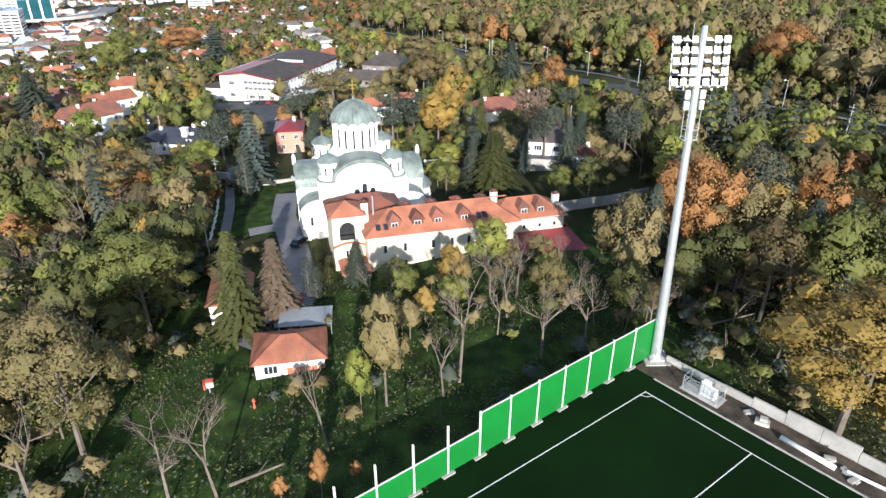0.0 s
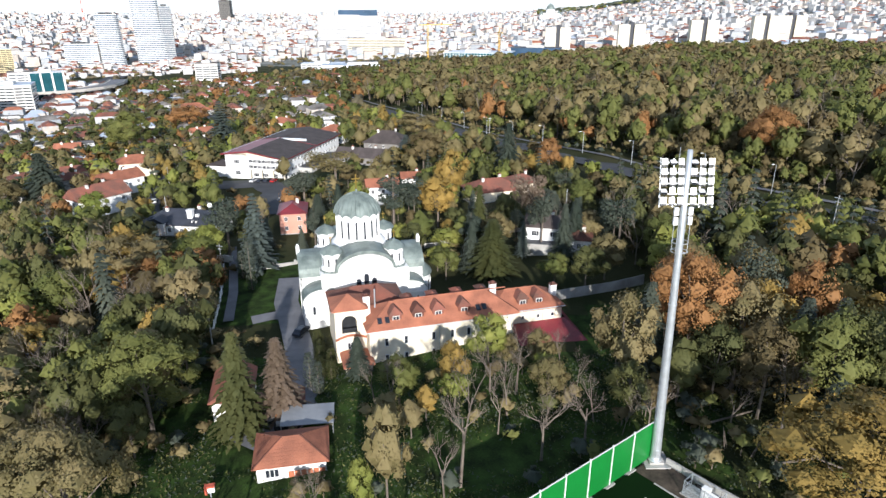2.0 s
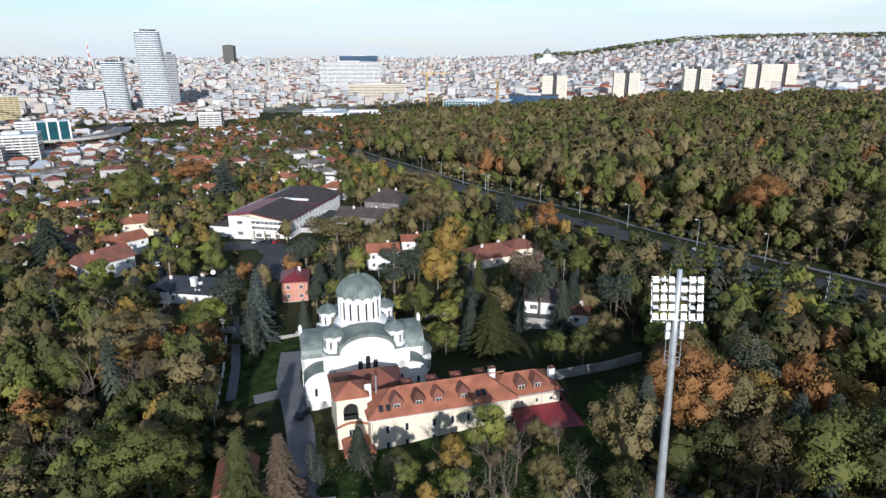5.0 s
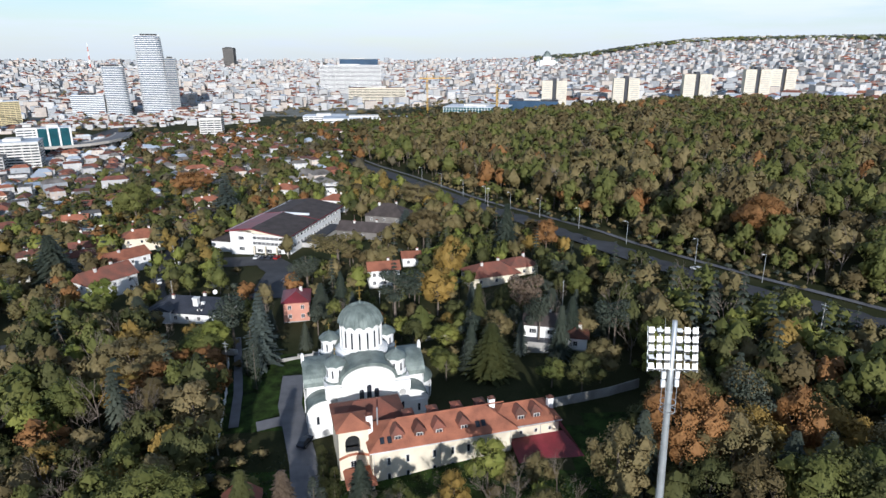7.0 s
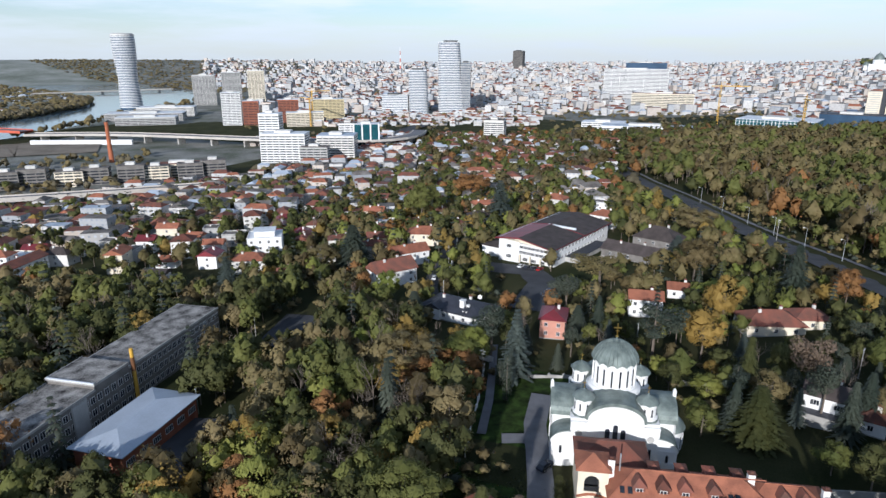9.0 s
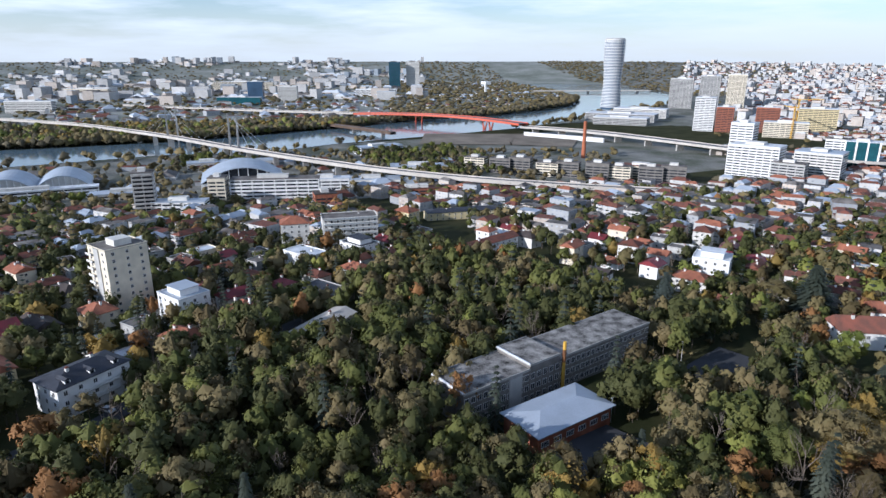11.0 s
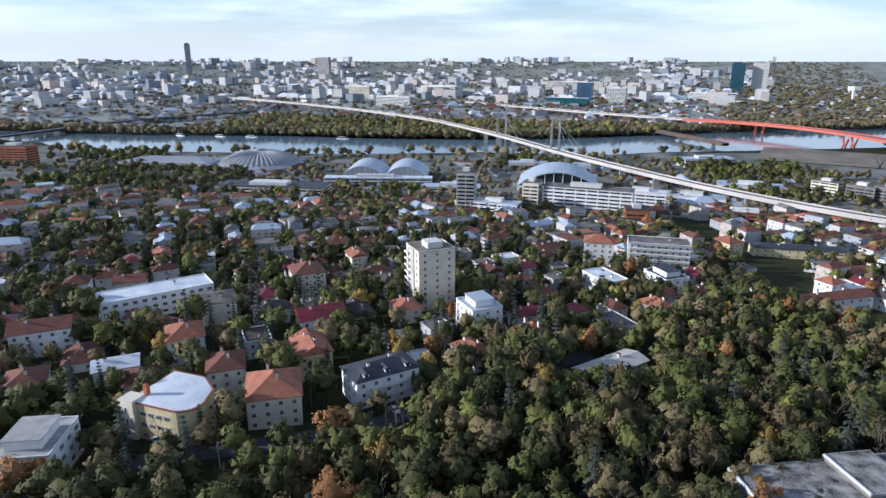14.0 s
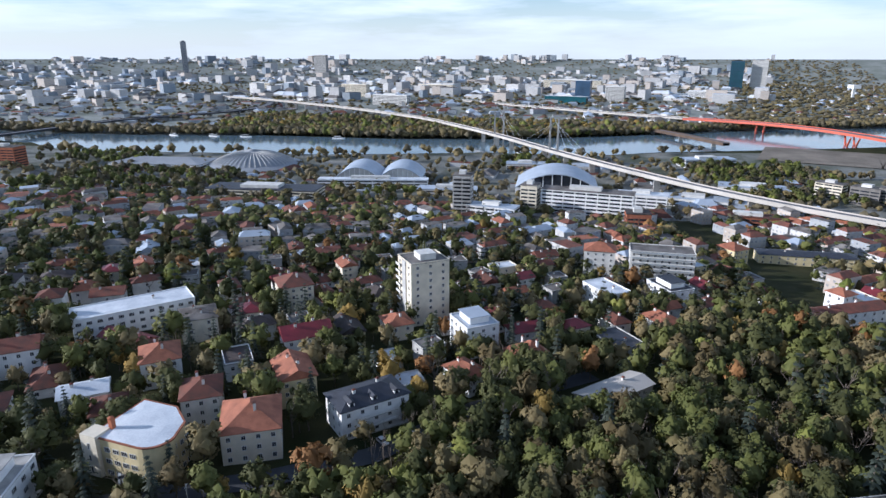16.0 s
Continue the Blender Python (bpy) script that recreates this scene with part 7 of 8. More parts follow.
in_forest = lambda lo, hi: (lambda x, y: lo <= math.hypot(x, y) < hi and inside(FOREST, x, y) and clear(x, y, 1.0))
mass("forest_near", scatter(in_forest(0, 330), (-80, 900, 40, 960), 8.8), LOD1, "dense autumn wood of olive and brown crowns", forest_tone, 0.16, 12, 25, (0.27, 0.36))
mass("forest_middle", scatter(in_forest(330, 560), (-80, 900, 40, 960), 9.6), LOD2, "dense autumn wood of olive and brown crowns", forest_tone, 0.10, 12, 25, (0.28, 0.38))
mass("forest_far", scatter(in_forest(560, 1500), (-80, 900, 40, 960), 11.0), LODM, "far part of a dense autumn wood", forest_tone, 0.0, 12, 25, (0.31, 0.42))
garden_tone = lambda x, y: trng.choice(("fir", "fir", "deep", "green", "deep", "deep", "olive", tone_at(x, y), tone_at(x, y)))
gs = scatter(lambda x, y: (built_area(x, y) or (-182 < x < -112 and -200 < y < -52 and not in_wood(x, y)) or (-560 < x < -250 and -420 < y < -200)) and math.hypot(x, y) < 640 and trng.random() < (0.85 if y < 170 else 0.42) and all((x - a) ** 2 + (y - b) ** 2 > (0.8 * r + 1.2) ** 2 for a, b, r in HOUSES if abs(x - a) < 30) and clear(x, y, -1.5), (-560, -60, -420, 700), 7.0)
mass("garden_trees", [p for p in gs if math.hypot(*p) < 300], LOD1, "garden trees and shrubs between the houses", garden_tone, 0.10, 7, 17, (0.28, 0.4))
mass("garden_trees_middle", [p for p in gs if 300 <= math.hypot(*p) < 460], LOD2, "garden trees and shrubs between the houses further down", garden_tone, 0.06, 7, 15, (0.32, 0.44))
mass("garden_trees_far", [p for p in gs if math.hypot(*p) >= 460], LOD3, "garden trees between distant houses", garden_tone, 0.0, 7, 14, (0.4, 0.52))
# low bushes
BUSH = {"leafy": [leafy(60, 1.3, H=16.0, R=6.0, blobs=4, trunk=False) for _ in range(5)], "bare": LOD3["bare"]}
BUSH["leafy"] = [(t[:8], l) for t, l in BUSH["leafy"]]
bs = scatter(lambda x, y: trng.random() < 0.5 and clear(x, y) and (in_wood(x, y) or inside(EAST, x, y) or (-14 < x < 36 and 78 < y < 100 and y < 92 + 0.28 * x) or (inside(GARDEN, x, y) and trng.random() < 0.5)), (-220, 120, -80, 260), 5.0)
bs += [(trng.uniform(-80, -36), trng.uniform(42, 118)) for _ in range(150)]
bs = [p for p in bs if clear(*p)]
for a, b in zip(ROAD[2:], ROAD[3:]):
    for _ in range(26):
        u, off = trng.random(), trng.uniform(10.5, 19)
        d = Vector((b[0] - a[0], b[1] - a[1])).normalized()
        bs.append((a[0] + (b[0] - a[0]) * u - d.y * off, a[1] + (b[1] - a[1]) * u + d.x * off))
bs += [(5 + trng.uniform(-28, 26), 72 + trng.uniform(-14, 8)) for _ in range(26)]
bs += [(trng.uniform(32, 62), trng.uniform(58, 92)) for _ in range(60)]
bs = [p for p in bs if (p[0] - 26.2) * -0.805 - (p[1] - 63.3) * 0.593 < -9.5 or p[0] < 30]
bs = [p for p in bs if (p[0] - 27.9) * 0.640 - (p[1] - 70.0) * 0.768 < -2.5 or p[0] > 34]
edge = []
for a, b in zip(ROAD[2:], ROAD[3:]):
    d = Vector((b[0] - a[0], b[1] - a[1])).normalized()
    for _ in range(30):
        u, off = trng.random(), trng.uniform(15, 30)
        edge.append((a[0] + (b[0] - a[0]) * u - d.y * off, a[1] + (b[1] - a[1]) * u + d.x * off))
mass("forest_edge", edge, LOD2, "young trees and undergrowth along the edge of the wood", forest_tone, 0.12, 4, 11, (0.34, 0.5))
mass("bushes", bs, BUSH, "low bushes and undergrowth", lambda x, y: trng.choice(("green", "olive", "fir", "olive", "brown")), 0.0, 1.6, 4.2, (0.45, 0.7))


# rough grass, ivy and seedlings on the open ground below the church
def rough_grass(n):
    p = np.stack([nr.uniform(-76, 72, n), nr.uniform(30, 112, n)], 1)
    keep = [((a - 27.9) * 0.640 - (b - 70.0) * 0.768 < -1.0 or (a - 26.2) * -0.805 - (b - 63.3) * 0.593 < -8.6) and clear(a, b, -3) and noise.noise(Vector((a * 0.09, b * 0.09, 0))) + nr.uniform(-0.4, 0.4) > -0.12 for a, b in p]
    p = p[np.array(keep)]
    m = len(p)
    base = np.concatenate([p, np.array([gz(a, b) for a, b in p])[:, None]], 1)
    h, a = nr.uniform(0.15, 0.55, m) ** 1.5, nr.uniform(0, 2 * np.pi, m)
    s = np.stack([np.cos(a), np.sin(a), np.zeros(m)], 1) * nr.uniform(0.08, 0.24, m)[:, None]
    tip = base + np.stack([nr.normal(size=m) * 0.2, nr.normal(size=m) * 0.2, h], 1)
    q = np.stack([base - s, base + s, tip], 1)
    ob = new("rough_grass", np_mesh("rough_grass", q.reshape(-1, 3), np.arange(3 * m).reshape(m, 3), [LEAF["deep"], LEAF["green"], LEAF["fir"]], nr.choice(3, m, p=[0.5, 0.1, 0.4])))
    tagged(ob, "rough grass and ivy below the church", "grass", "", "stuff")


rough_grass(60000)

# ---- the plain: fair halls, bridges, towers ----
def block(name, x, y, yaw, w, d, h, wall_, label, roof="flatroof", category="building", base=None, slots=True, step=3.1, top=None):
    """A large far building: walls with storey bands and piers, roof slab, plant room."""
    z = (gz(x, y) if base is None else base)
    root = thing(name, pose(x, y, z, 0, 0, yaw), label, category)
    s = Shape(M[wall_] if isinstance(wall_, str) else wall_)
    s.box(-w / 2, -d / 2, -6, w / 2, d / 2, h)
    part("wall", s, root)
    if slots:
        n = max(1, int(h / step))
        for i in range(n):
            z0 = i * step + 1.0
            part("window_band", Shape(M["glass"]).box(-w / 2 + 0.8, -d / 2 - 0.06, z0, w / 2 - 0.8, d / 2 + 0.06, z0 + step * 0.45).box(-w / 2 - 0.06, -d / 2 + 0.8, z0, w / 2 + 0.06, d / 2 - 0.8, z0 + step * 0.45), root)
        k = max(2, min(8, int(w / 8.0)))
        for i in range(1, k):
            x0 = -w / 2 + w * i / k
            part("pier", Shape(M[wall_]).box(x0 - 0.45, -d / 2 - 0.1, 0, x0 + 0.45, d / 2 + 0.1, h), root)
    part("roof", Shape(M[roof]).box(-w / 2 - 0.3, -d / 2 - 0.3, h, w / 2 + 0.3, d / 2 + 0.3, h + 0.6), root)
    part("plant_room", Shape(M[top or "offwhite"]).box(-w * 0.2, -d * 0.25, h + 0.6, w * 0.15, d * 0.25, h + 3.4), root)
    return root


def fair():
    z = -46.0
    d = thing("domed_hall", pose(-815, -289, z), "huge round exhibition hall with a ribbed grey dome", "hall")
    part("wall", Shape(M["glass"], M["concrete"]).lathe([(58, -2), (58, 5)], 48).lathe([(60, 4.5), (62, 5), (62, 7.5), (58, 8.0)], 48, 1), d)
    part("rim_roof", Shape(M["domegrey"]).lathe([(62, 7.6), (50, 10.5)], 48), d)
    cap = Shape(M["domegrey"])
    cap.smooth = True
    cap.lathe([(50, 10.5), (46, 13), (38, 17), (26, 21), (13, 23.5), (6, 24.2), (6, 25.6), (0, 25.8)], 48)
    dm = part("dome", cap, d)
    for i in range(48):
        a = radians(7.5 * i)
        rib = Shape(M["grey"])
        for (r0, z0), (r1, z1) in zip(((50, 10.7), (46, 13.3), (38, 17.3), (26, 21.3)), ((46, 13.3), (38, 17.3), (26, 21.3), (13, 23.8))):
            rib.tube((r0 * math.cos(a), r0 * math.sin(a), z0), (r1 * math.cos(a), r1 * math.sin(a), z1), 0.55, 0.5, 4)
        part("rib", rib, dm)

    def vault_hall(x, y, yaw, w, dd, h, rise, label, front="glass"):
        r = thing("vaulted_hall", pose(x, y, z, 0, 0, yaw), label, "hall", "exhibition halls")
        part("wall", Shape(M["white"], M["glass"]).box(-w / 2, -dd / 2, -3, w / 2, dd / 2, h).box(-w / 2 + 3, -dd / 2 - 0.2, h * 0.5, w / 2 - 3, -dd / 2, h - 3, 1), r)
        s = Shape(M["paleroof"], M[front])
        n = 14
        ring = [(w * 0.5 * (2 * i / n - 1), h + rise * (1 - (2 * i / n - 1) ** 2)) for i in range(n + 1)]
        for (a, b), (c, e) in zip(ring, ring[1:]):
            s.face([(a, -dd / 2 - 2, b), (c, -dd / 2 - 2, e), (c, dd / 2, e), (a, dd / 2, b)])
            for yy in (-dd / 2, dd / 2):
                s.face([(a, yy, h), (c, yy, h), (c, yy, e - 0.8), (a, yy, b - 0.8)], 1)
            s.face([(a, -dd / 2 - 2, b - 1.0), (c, -dd / 2 - 2, e - 1.0), (c, -dd / 2 - 2, e), (a, -dd / 2 - 2, b)])
        part("vault_roof", s, r, "pale curved sheet roof")
        for i in range(1, 9):
            xx = w * 0.5 * (2 * i / 9 - 1)
            part("mullion", Shape(M["white"]).box(xx - 0.4, -dd / 2 - 0.5, h - 6, xx + 0.4, -dd / 2 - 0.1, h + rise * (1 - (2 * i / 9 - 1) ** 2) - 1), r)

    vault_hall(-739, -134.5, 92, 49, 60, 11, 12, "exhibition hall with a pale arched roof", "offwhite")
    vault_hall(-739, -86.5, 92, 49, 60, 11, 12, "exhibition hall with a pale arched roof", "offwhite")
    block("front_hall", -690, -112, 92, 118, 14, 9.5, "white", "long white entrance wing before the arched halls", "whiteroof")
    block("apartment_block", -748, -570, 86, 44, 20, 24, "chimney", "brick-red apartment block by the river", "flatroof")
    vault_hall(-700, 84, 84, 84, 66, 11, 15, "large exhibition hall under a glazed arch")
    fl = thing("flat_hall", pose(-806, -401, z, 0, 0, 86), "long low exhibition hall with sloping roof", "hall")
    part("wall", Shape(M["glass"], M["white"]).box(-58, -26, -3, 58, 26, 9).box(-60, -28, 9, 60, 28, 11.5, 1), fl)
    part("roof", Shape(M["domegrey"]).hip(-60, -28, 60, 28, 11.5, 4.5, 1, 0.5), fl)
    for i in range(5):
        part("fin", Shape(M["white"]).box(-54 + i * 26, -29.5, -3, -51 + i * 26, -26, 11), fl)
    block("office_block", -545, 92, 72, 74, 16, 25, "white", "long white office block before the fair", "flatroof")
    block("office_block", -556, 46, 72, 14, 15, 27, "cream", "cream office tower before the fair", "flatroof")
    block("office_block", -600, 150, 72, 44, 16, 17, "white", "white office wing with flat roof", "whiteroof")
    bt = block("tower_block", -528, -10, 84, 15, 14, 36, "grey", "weathered grey tower block with balconies", "flatroof")
    for s in range(1, 12):
        part("balcony", Shape(M["concrete"]).box(-6.5, -8.4, s * 3.1 - 0.3, 6.5, -7.0, s * 3.1 + 0.8), bt)
    block("apartment_block", -520, 14, 70, 40, 14, 13, "white", "white apartment block with many balconies", "paleroof")
    block("hall", -590, -195, 86, 104, 30, 10, "cream", "low cream hall with a blue-grey roof", "slate")
    block("shed", -640, 210, 70, 60, 24, 8, "offwhite", "low pale warehouse by the railway", "paleroof")
    block("shed", -700, 290, 70, 70, 26, 9, "offwhite", "pale warehouse with a sheet roof", "paleroof")
    block("shed", -560, 230, 75, 64, 16, 7, "brick", "long low railway shed with a red roof", "tile_old")
    block("brown_house", -505, 124, 84, 18, 16, 15, "brick", "stepped brown apartment house", "tile_dark")
    block("hall", -660, -30, 88, 60, 20, 7, "offwhite", "low pale hall between exhibition halls", "paleroof")
    block("shed", -840, 60, 88, 50, 22, 8, "offwhite", "low pale hall by the river", "paleroof")
    block("shed", -880, 300, 100, 70, 24, 10, "white", "white warehouse beneath the viaduct", "paleroof")


fair()


def girder(name, line, width, thick, mat_, label, z_of, pier_step=60, pier_mat="concrete", rail=True, skip=()):
    """A long bridge: deck of many short spans, parapets and piers."""
    root = thing(name, pose(0, 0, 0), label, "bridge")
    pts = []
    for a, b in zip(line, line[1:]):
        a, b = Vector(a), Vector(b)
        k = max(1, int((b - a).length / 25))
        pts += [a.lerp(b, i / k) for i in range(k)]
    pts.append(Vector(line[-1]))
    # round the corners
    for _ in range(10):
        pts = [pts[0]] + [(pts[i - 1] + pts[i] * 2 + pts[i + 1]) / 4 for i in range(1, len(pts) - 1)] + [pts[-1]]
    L = len(pts)
    cross = []
    for i, p in enumerate(pts):
        d = (pts[min(i + 1, L - 1)] - pts[max(i - 1, 0)]).normalized()
        cross.append((p, Vector((-d.y, d.x)), z_of(i / (L - 1))))
    deck, par, road = Shape(mat_), Shape(mat_), Shape(M["paving"])
    for (p, n, z), (q, o, w) in zip(cross, cross[1:]):
        a, b, c, e = (*(p + n * width / 2), z), (*(p - n * width / 2), z), (*(q - o * width / 2), w), (*(q + o * width / 2), w)
        low = lambda v, t: (v[0], v[1], v[2] - t)
        deck.face([a, b, c, e]).face([low(a, thick), low(e, thick), low(c, thick), low(b, thick)]).face([a, e, low(e, thick), low(a, thick)]).face([b, low(b, thick), low(c, thick), c])
        up = lambda v: (v[0], v[1], v[2] + 1.1)
        par.face([a, e, up(e), up(a)]).face([b, up(b), up(c), c])
        road.face([(*(p + n * width * 0.4), z + 0.05), (*(p - n * width * 0.4), z + 0.05), (*(q - o * width * 0.4), w + 0.05), (*(q + o * width * 0.4), w + 0.05)])
    part("deck", deck, root)
    part("parapet", par, root)
    part("carriageway", road, root)
    step = max(1, round(pier_step / 25))
    for i in range(step // 2, L, step):
        if i in skip:
            continue
        p, n, z = cross[i]
        g = gz(p.x, p.y)
        if z - thick - g > 2:
            part("pier", Shape(M[pier_mat]).box(p.x - 1.3, p.y - width * 0.28, g - 6, p.x + 1.3, p.y + width * 0.28, z - thick), root)
    return root, cross


RAIL = [(-430, 428), (-470, 381), (-553, 286), (-633, 228), (-749, 164), (-883, 98), (-1053, 28), (-1323, -114), (-1590, -340), (-1800, -552), (-2050, -850)]
rb, cr = girder("railway_bridge", RAIL, 12, 2.8, M["deck"], "long pale concrete railway bridge with four slim pylons", lambda u: -30 + 3 * math.sin(math.pi * u))
for x, y in ((-884, 104), (-889, 94), (-1050, 36), (-1058, 22)):
    pl = Shape(M["concrete"])
    pl.box(x - 1.5, y - 1.3, -52, x + 1.5, y + 1.3, -8).box(x - 1.2, y - 1.0, -8, x + 1.2, y + 1.0, 16)
    part("pylon", pl, rb, "slim concrete pylon")
for x0, y0 in ((-886, 100), (-1054, 29)):
    for k in (35, 65, 95):
        for s_ in (-1, 1):
            d_ = Vector((-0.92, -0.39)) * s_ * k
            part("cable", Shape(M["steel"]).tube((x0, y0, 14 - k * 0.05), (x0 + d_.x, y0 + d_.y, -27), 0.15, 0.15, 4), rb)
rd, _ = girder("road_bridge", [(-1000, 622), (-1110, 600), (-1223, 552), (-1310, 482), (-1370, 417)], 24, 3.0, M["redsteel"], "orange-red steel road bridge on slanted legs", lambda u: -30 + 4 * math.sin(math.pi * (0.15 + 0.8 * u)), 900)
for x, y in ((-1092, 598), (-1254, 520)):
    for dx in (-34, 34):
        for off in (-7, 7):
            part("leg", Shape(M["redsteel"]).tube((x + dx * 0.25, y - dx * 0.1 + off, -46), (x + dx, y - dx * 0.4 + off, -30), 1.8, 1.2, 6), rd, "slanted steel leg")
girder("viaduct", [(-1000, 622), (-894, 690), (-825, 700), (-738, 715), (-653, 725), (-547, 745), (-462, 770), (-420, 830), (-470, 930)], 24, 2.4, M["deck"], "pale concrete motorway viaduct on piers", lambda u: -33.0, 45)
girder("viaduct", [(-1370, 417), (-1500, 310), (-1645, 205), (-2100, -80)], 24, 2.2, M["deck"], "motorway viaduct on the far bank", lambda u: -29 - 14 * u, 60)
girder("iron_bridge", [(-1036, 381), (-1150, 345), (-1256, 308)], 12, 4, M["rust"], "rusty brown railway truss bridge", lambda u: -36, 70)
girder("road_bridge", [(-2020, 1850), (-2120, 1560), (-2180, 1400)], 20, 2.5, M["deck"], "distant flat road bridge over the river", lambda u: -36, 90)
girder("viaduct", [(-900, -870), (-1052, -830), (-1190, -800), (-1339, -773), (-1439, -696), (-1519, -622), (-1640, -585), (-1768, -590), (-1967, -652), (-2409, -878), (-2830, -1135)], 22, 2.4, M["asphalt"], "dark motorway bridge over the river", lambda u: -36 - 6 * max(0.0, u - 0.45), 75)
for x, y, t_, l in ((-900, 640, 28, 150),):
    solid("low_shed", Shape(M["white"]).box(-l / 2, -3, -1, l / 2, 3, 6), "long white low structure at the edge of cleared land", "shed", pose(x, y, -45, 0, 0, t_))


# towers of the town
def round_tower():
    root = thing("twisted_tower", pose(-1425, 1168, -46), "tall waisted glass tower by the river", "skyscraper")
    s = Shape(M["blueglass"])
    prof = [(27, -2), (26, 25), (24, 50), (22.5, 70), (24, 95), (27, 130), (28, 165), (27, 182), (20, 184)]
    s.lathe(prof, 24)
    s.smooth = True
    part("curtain_wall", s, root)
    for i in range(46):
        z = 4 + i * 3.9
        r = np.interp(z, [p[1] for p in prof], [p[0] for p in prof])
        part("floor_slab", Shape(M["white"]).lathe([(r - 0.5, z), (r + 0.7, z), (r + 0.7, z + 1.7), (r - 0.5, z + 1.7)], 24, 0, 0, 0, -140, 60), root)
    part("crown", Shape(M["grey"]).lathe([(27.3, 178), (27.8, 182), (24, 185)], 24), root)


round_tower()


def slab_tower(x, y, yaw, w, d, h, wall_, glassy, label, lean=0.0, floors=3.8, curve=0.0):
    root = thing("skyscraper", pose(x, y, gz(x, y), 0, 0, yaw), label, "skyscraper")
    if curve:
        # bowed long fronts, and one end that leans in towards the top
        def plan(z, grow):
            cut = lean * max(0.0, z) / h
            half, mid_ = (w - cut) / 2 + grow, -cut / 2
            rim = [(mid_ + half * math.copysign(abs(math.cos(a)) ** 0.55, math.cos(a)), (d / 2 + grow) * math.copysign(abs(math.sin(a)) ** 0.75, math.sin(a))) for a in (2 * math.pi * (i + 0.5) / 20 for i in range(20))]
            return rim
        part("curtain_wall", Shape(M[glassy]).prism(plan(-5, 0), -5, h, 0, plan(h, 0)), root)
        for i in range(int(h / floors)):
            z = i * floors
            part("floor_band", Shape(M[wall_]).prism(plan(z, 0.8), z, z + floors * 0.46), root)
    else:
        part("curtain_wall", Shape(M[glassy]).box(-w / 2, -d / 2, -5, w / 2, d / 2, h), root)
        for i in range(int(h / floors)):
            z = i * floors
            part("floor_band", Shape(M[wall_]).box(-w / 2 - 0.8, -d / 2 - 0.8, z, w / 2 + 0.8, d / 2 + 0.8, z + floors * 0.52), root)
    part("crown", Shape(M[wall_], M["dark"]).box(-w / 2 - 0.5 + lean * 0.1, -d * 0.3, h - 0.2, w / 2 - 0.5 - lean, d * 0.3, h + 1.5).box(-w * 0.3, -d * 0.3, h + 1.5, w * 0.2, d * 0.3, h + 5, 1), root)
    return root


slab_tower(-626, 1410, 20, 64, 36, 160, "white", "blueglass", "tall white banded glass skyscraper", 14, 3.8, 1)
slab_tower(-596, 1425, 20, 22, 34, 114, "grey", "blueglass", "dark blue glass tower beside a white skyscraper")
slab_tower(-684, 1350, 20, 46, 34, 98, "white", "blueglass", "white residential tower with gridded front", 4, 3.6, 1)
slab_tower(-735, 1330, 20, 60, 30, 42, "white", "blueglass", "stepped white residential block below towers")
block("office_tower", -515, 785, 30, 26, 24, 36, "white", "white and dark glass office block", "flatroof")
gt = block("office_tower", -488, 792, 30, 38, 24, 35, "tealglass", "teal glass office block with white fins", "whiteroof", slots=False)
for i in range(4):
    part("fin", Shape(M["white"]).box(-19 + i * 12, -12.8, 0, -17 + i * 12, 12.8, 36), gt)
hb = block("hospital_block", -548, 655, 24, 26, 22, 58, "white", "stepped white hospital tower", "whiteroof", "hospital")
block("hospital_wing", -515, 640, 24, 56, 30, 36, "white", "long white hospital wing with many windows", "whiteroof", "hospital")
block("hospital_wing", -470, 690, 24, 48, 34, 30, "offwhite", "grey-white hospital wing with pale roof", "paleroof", "hospital")
block("office_block", -470, 640, 24, 34, 20, 20, "grey", "low glass-fronted office block", "flatroof")
slab_tower(-1315, 4030, 0, 64, 50, 108, "dullwall", "dark", "dark brown office tower on the skyline")
block("hotel_slab", -307, 2160, 3, 200, 30, 80, "white", "wide white clinical centre slab with small windows", "whiteroof", step=4.2)
block("hotel_slab", -290, 2250, 3, 130, 30, 96, "blueglass", "blue glass block behind a white slab", "slate", slots=False)
block("old_hospital", -175, 1715, 3, 150, 26, 38, "cream", "long cream and pink block", "tile_old", step=4)
teal = block("teal_centre", 52, 935, -14, 92, 60, 19, "tealglass", "teal glass office building with white fins and pale roof", "whiteroof", slots=False)
for i in range(22):
    part("fin", Shape(M["white"]).box(-46 + i * 4.3, -30.4, 0, -45.4 + i * 4.3, -30, 19), teal)
for i in range(5):
    part("floor_line", Shape(M["grey"]).box(-46, -30.3, i * 4, 46, -30, i * 4 + 0.6), teal)
block("white_hall", -120, 990, 6, 130, 40, 12, "white", "low white museum buildings behind the wood", "paleroof")
block("white_hall", -200, 1080, 6, 70, 40, 16, "white", "low white hall behind the wood", "whiteroof")
block("blue_hall", 150, 1060, -10, 80, 40, 16, "blueglass", "low dark blue hall behind the wood", "slate", slots=False)
block("sign_block", -330, 905, 10, 30, 24, 34, "offwhite", "pale office block with a blue sign", "flatroof")
